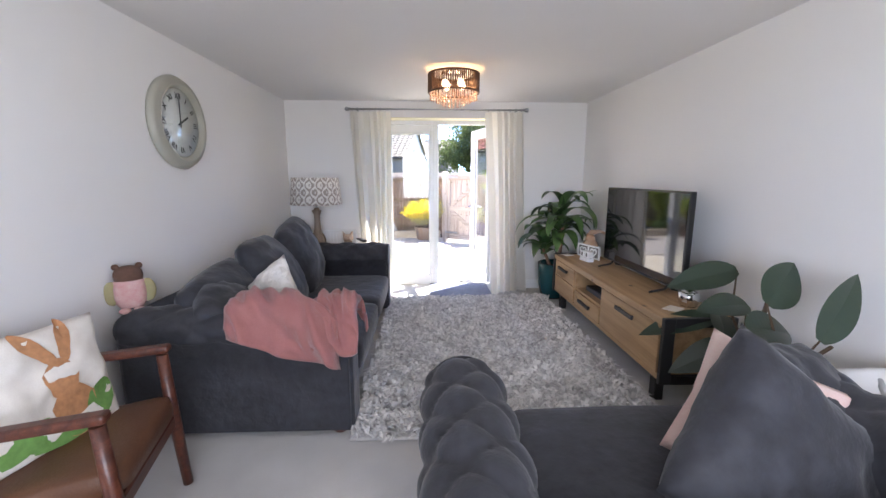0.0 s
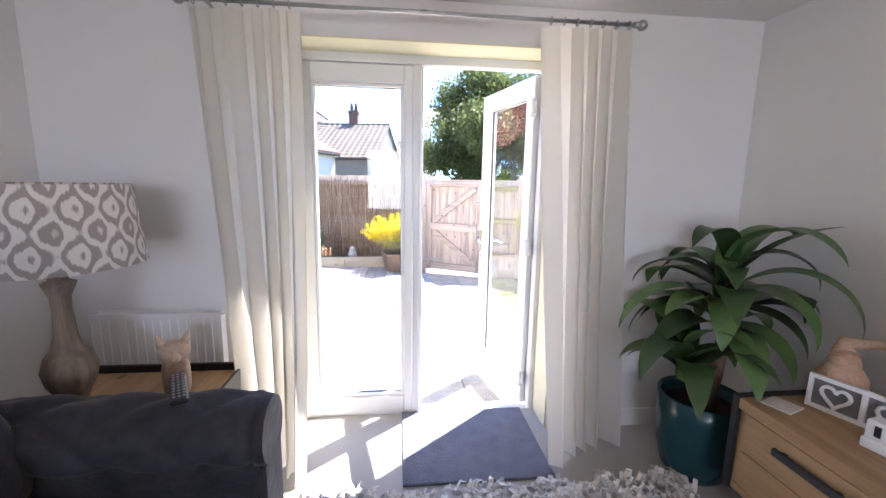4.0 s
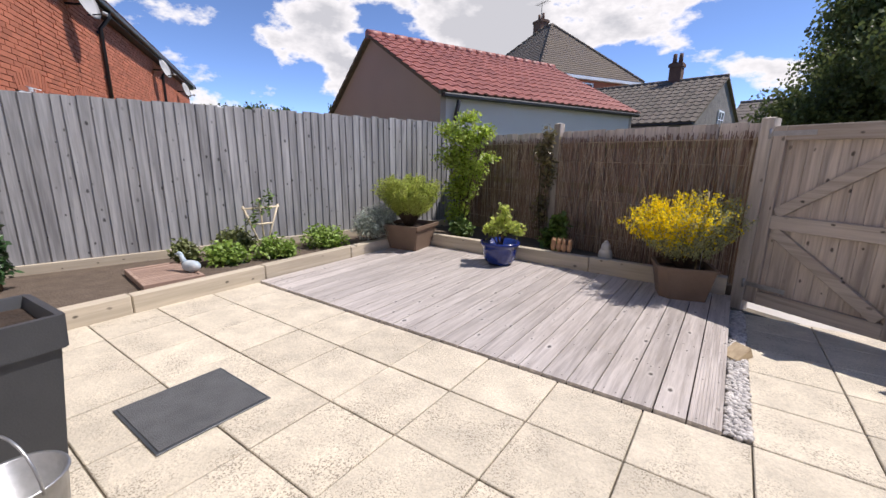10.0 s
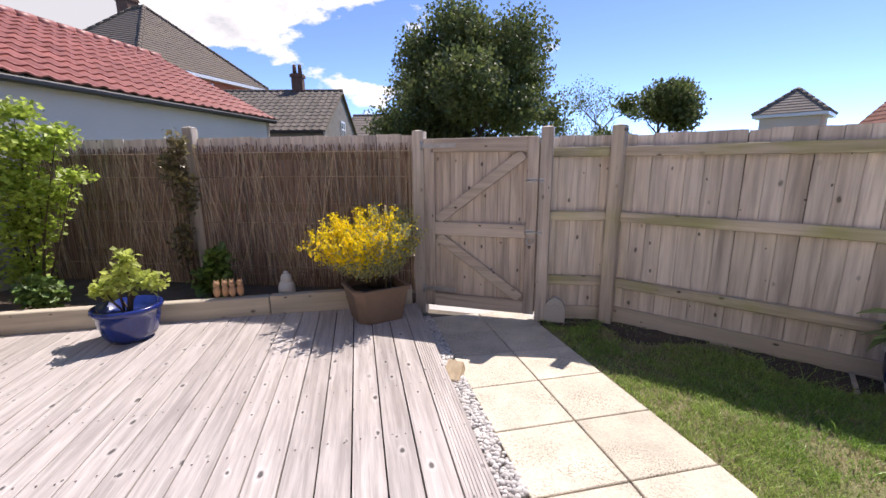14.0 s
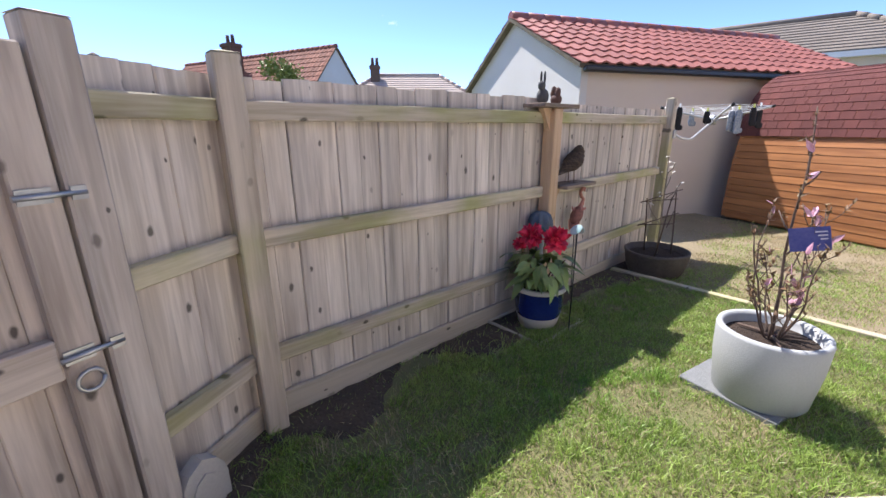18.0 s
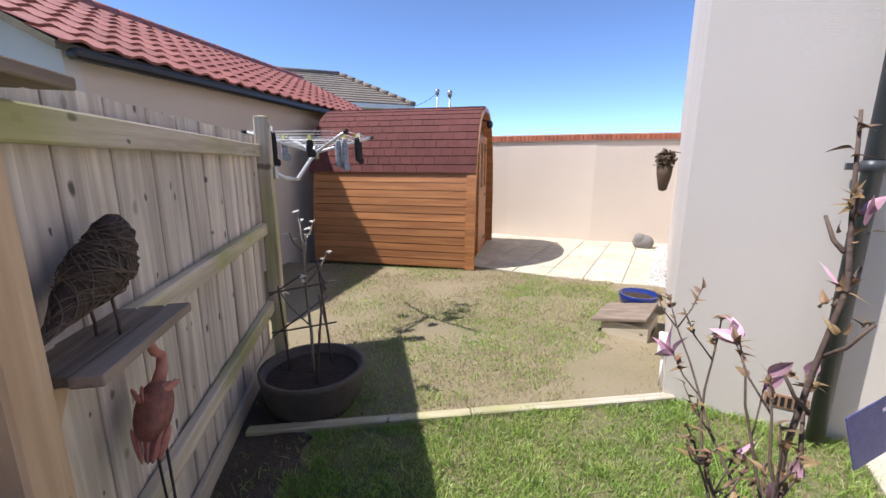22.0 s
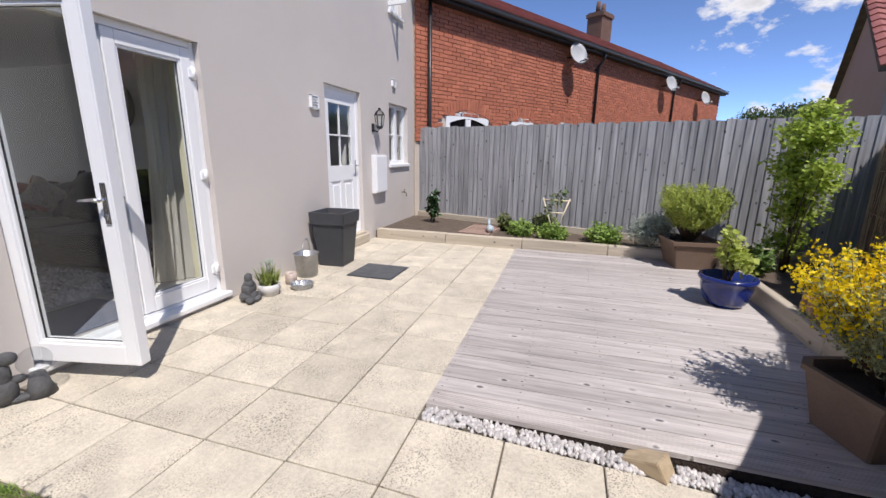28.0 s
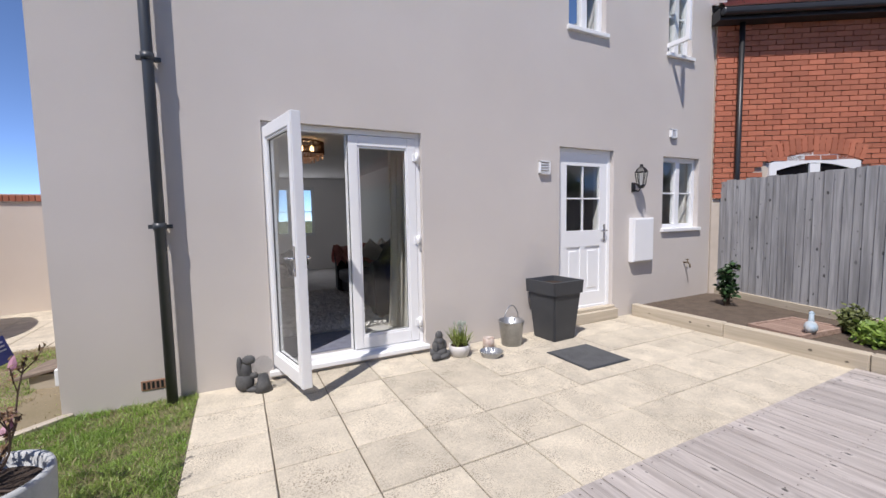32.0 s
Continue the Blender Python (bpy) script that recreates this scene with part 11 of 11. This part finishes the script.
verts, faces = [], []
for a, b in ((P1, P2), (P2, P3), (P_GATE_R, P1)):
    ln, hd = along(a, b)
    ux, uy = math.cos(radians(hd)), math.sin(radians(hd))
    n = int(ln / 0.04)
    k = len(verts)
    for i in range(n + 1):
        for j in range(9):
            x0, y0 = a[0] + ux * ln * i / n, a[1] + uy * ln * i / n
            d = (soil_edge(x0 + uy * 0.3, y0 - ux * 0.3) if b != P1 else 0.15) * j / 8 - 0.06 * (1 - j / 8)
            x, y = x0 + uy * d, y0 - ux * d
            verts.append((x, y, lawn_z(x, y) + 0.014 + 0.012 * noise.noise(Vector((x * 14, y * 14, 1))) - (0.03 if j == 8 else 0)))
    faces += [(k + i * 9 + j, k + i * 9 + j + 1, k + i * 9 + j + 10, k + i * 9 + j + 9) for i in range(n) for j in range(8)]
me = from_arrays("ground_bare_soil", verts, faces, mat("damp_bare_soil", (0.115, 0.085, 0.06), 1.0, (0.06, 0.045, 0.032), scale=7, fine=70, bump=0.9, bump_scale=45, dist=0.02))
for p in me.polygons:
    p.use_smooth = True
tagged(new("ground_bare_soil", me), "dark bare soil along the foot of the fence", kind="structure")
grass("lawn_grass", LAWN1, 125000, 0.012, 0.032, M_BLADE, "short green lawn grass beside the patio", 3)
grass("lawn_grass", LAWN1, 16000, 0.015, 0.036, M_DRYBLADE, "dry straw-coloured blades in the lawn", 4, bare=-0.6)
grass("lawn_grass", LAWN1, 11000, 0.03, 0.065, M_BLADE, "taller tufts in the green lawn", 11, patch=0.16)
grass("worn_grass", LAWN2, 60000, 0.01, 0.024, M_DRYBLADE, "thin worn grass before the wooden shed", 6, patch=-0.25, bare=0.4)
grass("worn_grass", LAWN2, 30000, 0.012, 0.03, M_BLADE, "green patches in the worn lawn", 7, patch=0.10, bare=0.2)
grass("worn_grass", [(2.15, -2.3), (3.1, -2.35), (3.75, 0.2), (3.35, 1.1), (2.5, 0.4), (2.1, -0.2)], 17000, 0.012, 0.028, M_BLADE, "greener strip of the worn lawn", 8, patch=-0.22, bare=0.3)


def pebbles(name, x0, x1, y0, y1, count, zf, label, seed):
    rnd = random.Random(seed)
    verts, faces = [], []
    for _ in range(count):
        x, y, r = rnd.uniform(x0, x1), rnd.uniform(y0, y1), rnd.uniform(0.008, 0.019)
        z, a, q = zf(x, y) + rnd.uniform(0.0, 0.012), rnd.uniform(0, 6.283), rnd.uniform(0.55, 0.9)
        k = len(verts)
        for ring, zz in ((0.75, -0.5), (1.0, 0.05), (0.62, 0.6)):
            for i in range(6):
                b = a + i * 1.0472
                verts.append((x + r * ring * math.cos(b), y + r * ring * q * math.sin(b), z + r * zz))
        faces += [(k + s * 6 + i, k + s * 6 + (i + 1) % 6, k + s * 6 + 6 + (i + 1) % 6, k + s * 6 + 6 + i) for s in (0, 1) for i in range(6)] + [tuple(k + 12 + i for i in range(6))]
    me = from_arrays(name, verts, faces, M_GRAVEL)
    for p in me.polygons:
        p.use_smooth = True
    return tagged(new(name, me), label, "gravel", kind="stuff")


pebbles("gravel_strip", -0.105, -0.004, 2.27, 4.5, 1500, lambda x, y: path_z(x, y) - 0.004, "strip of white pebbles between deck and path", 1)
pebbles("gravel_strip", 1.72, 1.90, -5.6, -2.6, 1800, lambda x, y: -0.10, "white pebbles along the house side", 2)


# ---- laid pieces ----
def slab_mesh(name, w, d, h=0.05):
    bm = BM(); box(bm, 0.004, w - 0.004, 0.004, d - 0.004, -h, 0, bev=0.004)
    return mesh_of(name, bm, M_SLAB)


pav = thing("patio", 0, 0, 0, 0, "buff riven concrete patio slabs", "patio")
tagged(pav, kind="structure")
sm = [slab_mesh("slab", 0.45, 0.45), slab_mesh("slab", 0.45, 0.45, 0.051)]
for j in range(5):
    for i in range(-9, 2):
        q = random.uniform(-0.15, 0.15)
        piece("slab", sm[(i + j) % 2], pav, pose(i * 0.45, j * 0.45, random.uniform(-0.002, 0.002), q, -q, 0))
for j in range(5):
    for i in range(2):
        y = 2.25 + j * 0.45
        piece("slab", sm[(i + j) % 2], pav, pose(i * 0.45, y, path_z(0, y) + 0.001, -2.4, 0, 0))
for j in range(7):
    for i in range(7):
        piece("slab", sm[(i + j) % 2], pav, pose(1.74 + i * 0.45, -5.75 + j * 0.45, -0.103 + random.uniform(-0.002, 0.002), 0, 0, 0))

# deck boards, smooth side up; the one along the pebbles lies grooved side up
def deck_mesh(w, ln, k, groove):
    bm = BM()
    xs = [0.0015 + (w - 0.003) * i / (2 * k) for i in range(2 * k + 1)]
    pts = []
    for i in range(2 * k):
        z = 0.0 if i % 2 == 0 else -groove
        pts += [(xs[i] + 0.0006, z), (xs[i + 1] - 0.0006, z)]
    pts = [(0.0015, -0.028)] + [(0.0015, -0.002)] + pts + [(w - 0.0015, -0.002), (w - 0.0015, -0.028)]
    a = [bm.verts.new((x, 0, z)) for x, z in pts]
    b = [bm.verts.new((x, ln, z)) for x, z in pts]
    for i in range(len(pts) - 1):
        bm.faces.new((a[i], a[i + 1], b[i + 1], b[i]))
    bm.faces.new(a[::-1]); bm.faces.new(b)
    return mesh_of("deck_board", bm, M_DECK)


M_RUSTSCREW = mat("rusty_screw", (0.06, 0.045, 0.038), 0.6, scale=40, amt=0.4, bump=0.0)
dk = thing("deck", -3.97, 2.256, 0.0, 0, "silver-grey weathered timber deck boards with small knots", "deck")
tagged(dk, kind="structure")
nb = 26
dm = [deck_mesh(3.86 / nb - 0.004, 2.365, 2, 0.0004), deck_mesh(3.86 / nb - 0.005, 2.36, 2, 0.0004), deck_mesh(3.86 / nb - 0.004, 2.365, 9, 0.003)]
for i in range(nb):
    piece("deck_board", dm[2 if i == nb - 1 else i % 2], dk, pose(i * 3.86 / nb, 0, 0.018 + random.uniform(-0.0015, 0.0015)))
# one solid dark slab under all the boards, so their gaps look dark
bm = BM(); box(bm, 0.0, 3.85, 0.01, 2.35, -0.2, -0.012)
part("under_deck_slab", bm, M_SOIL_SHADE, dk)
rnd = random.Random(17)
verts, faces = [], []
for i in range(nb):
    for y in (0.04, 0.48, 0.93, 1.37, 1.82, 2.33):
        for q in (0.26, 0.74):
            x, yy, k = (i + q) * 3.86 / nb + rnd.uniform(-0.006, 0.006), y + rnd.uniform(-0.012, 0.012), len(verts)
            verts += [(x + 0.0045 * math.cos(a * 1.0472), yy + 0.0045 * math.sin(a * 1.0472), 0.0205) for a in range(6)]
            faces.append(tuple(range(k, k + 6)))
ob = new("screw_heads", from_arrays("screw_heads", verts, faces, M_RUSTSCREW)); ob.parent = dk
tagged(ob, "rusty sunken screw heads", kind="stuff")
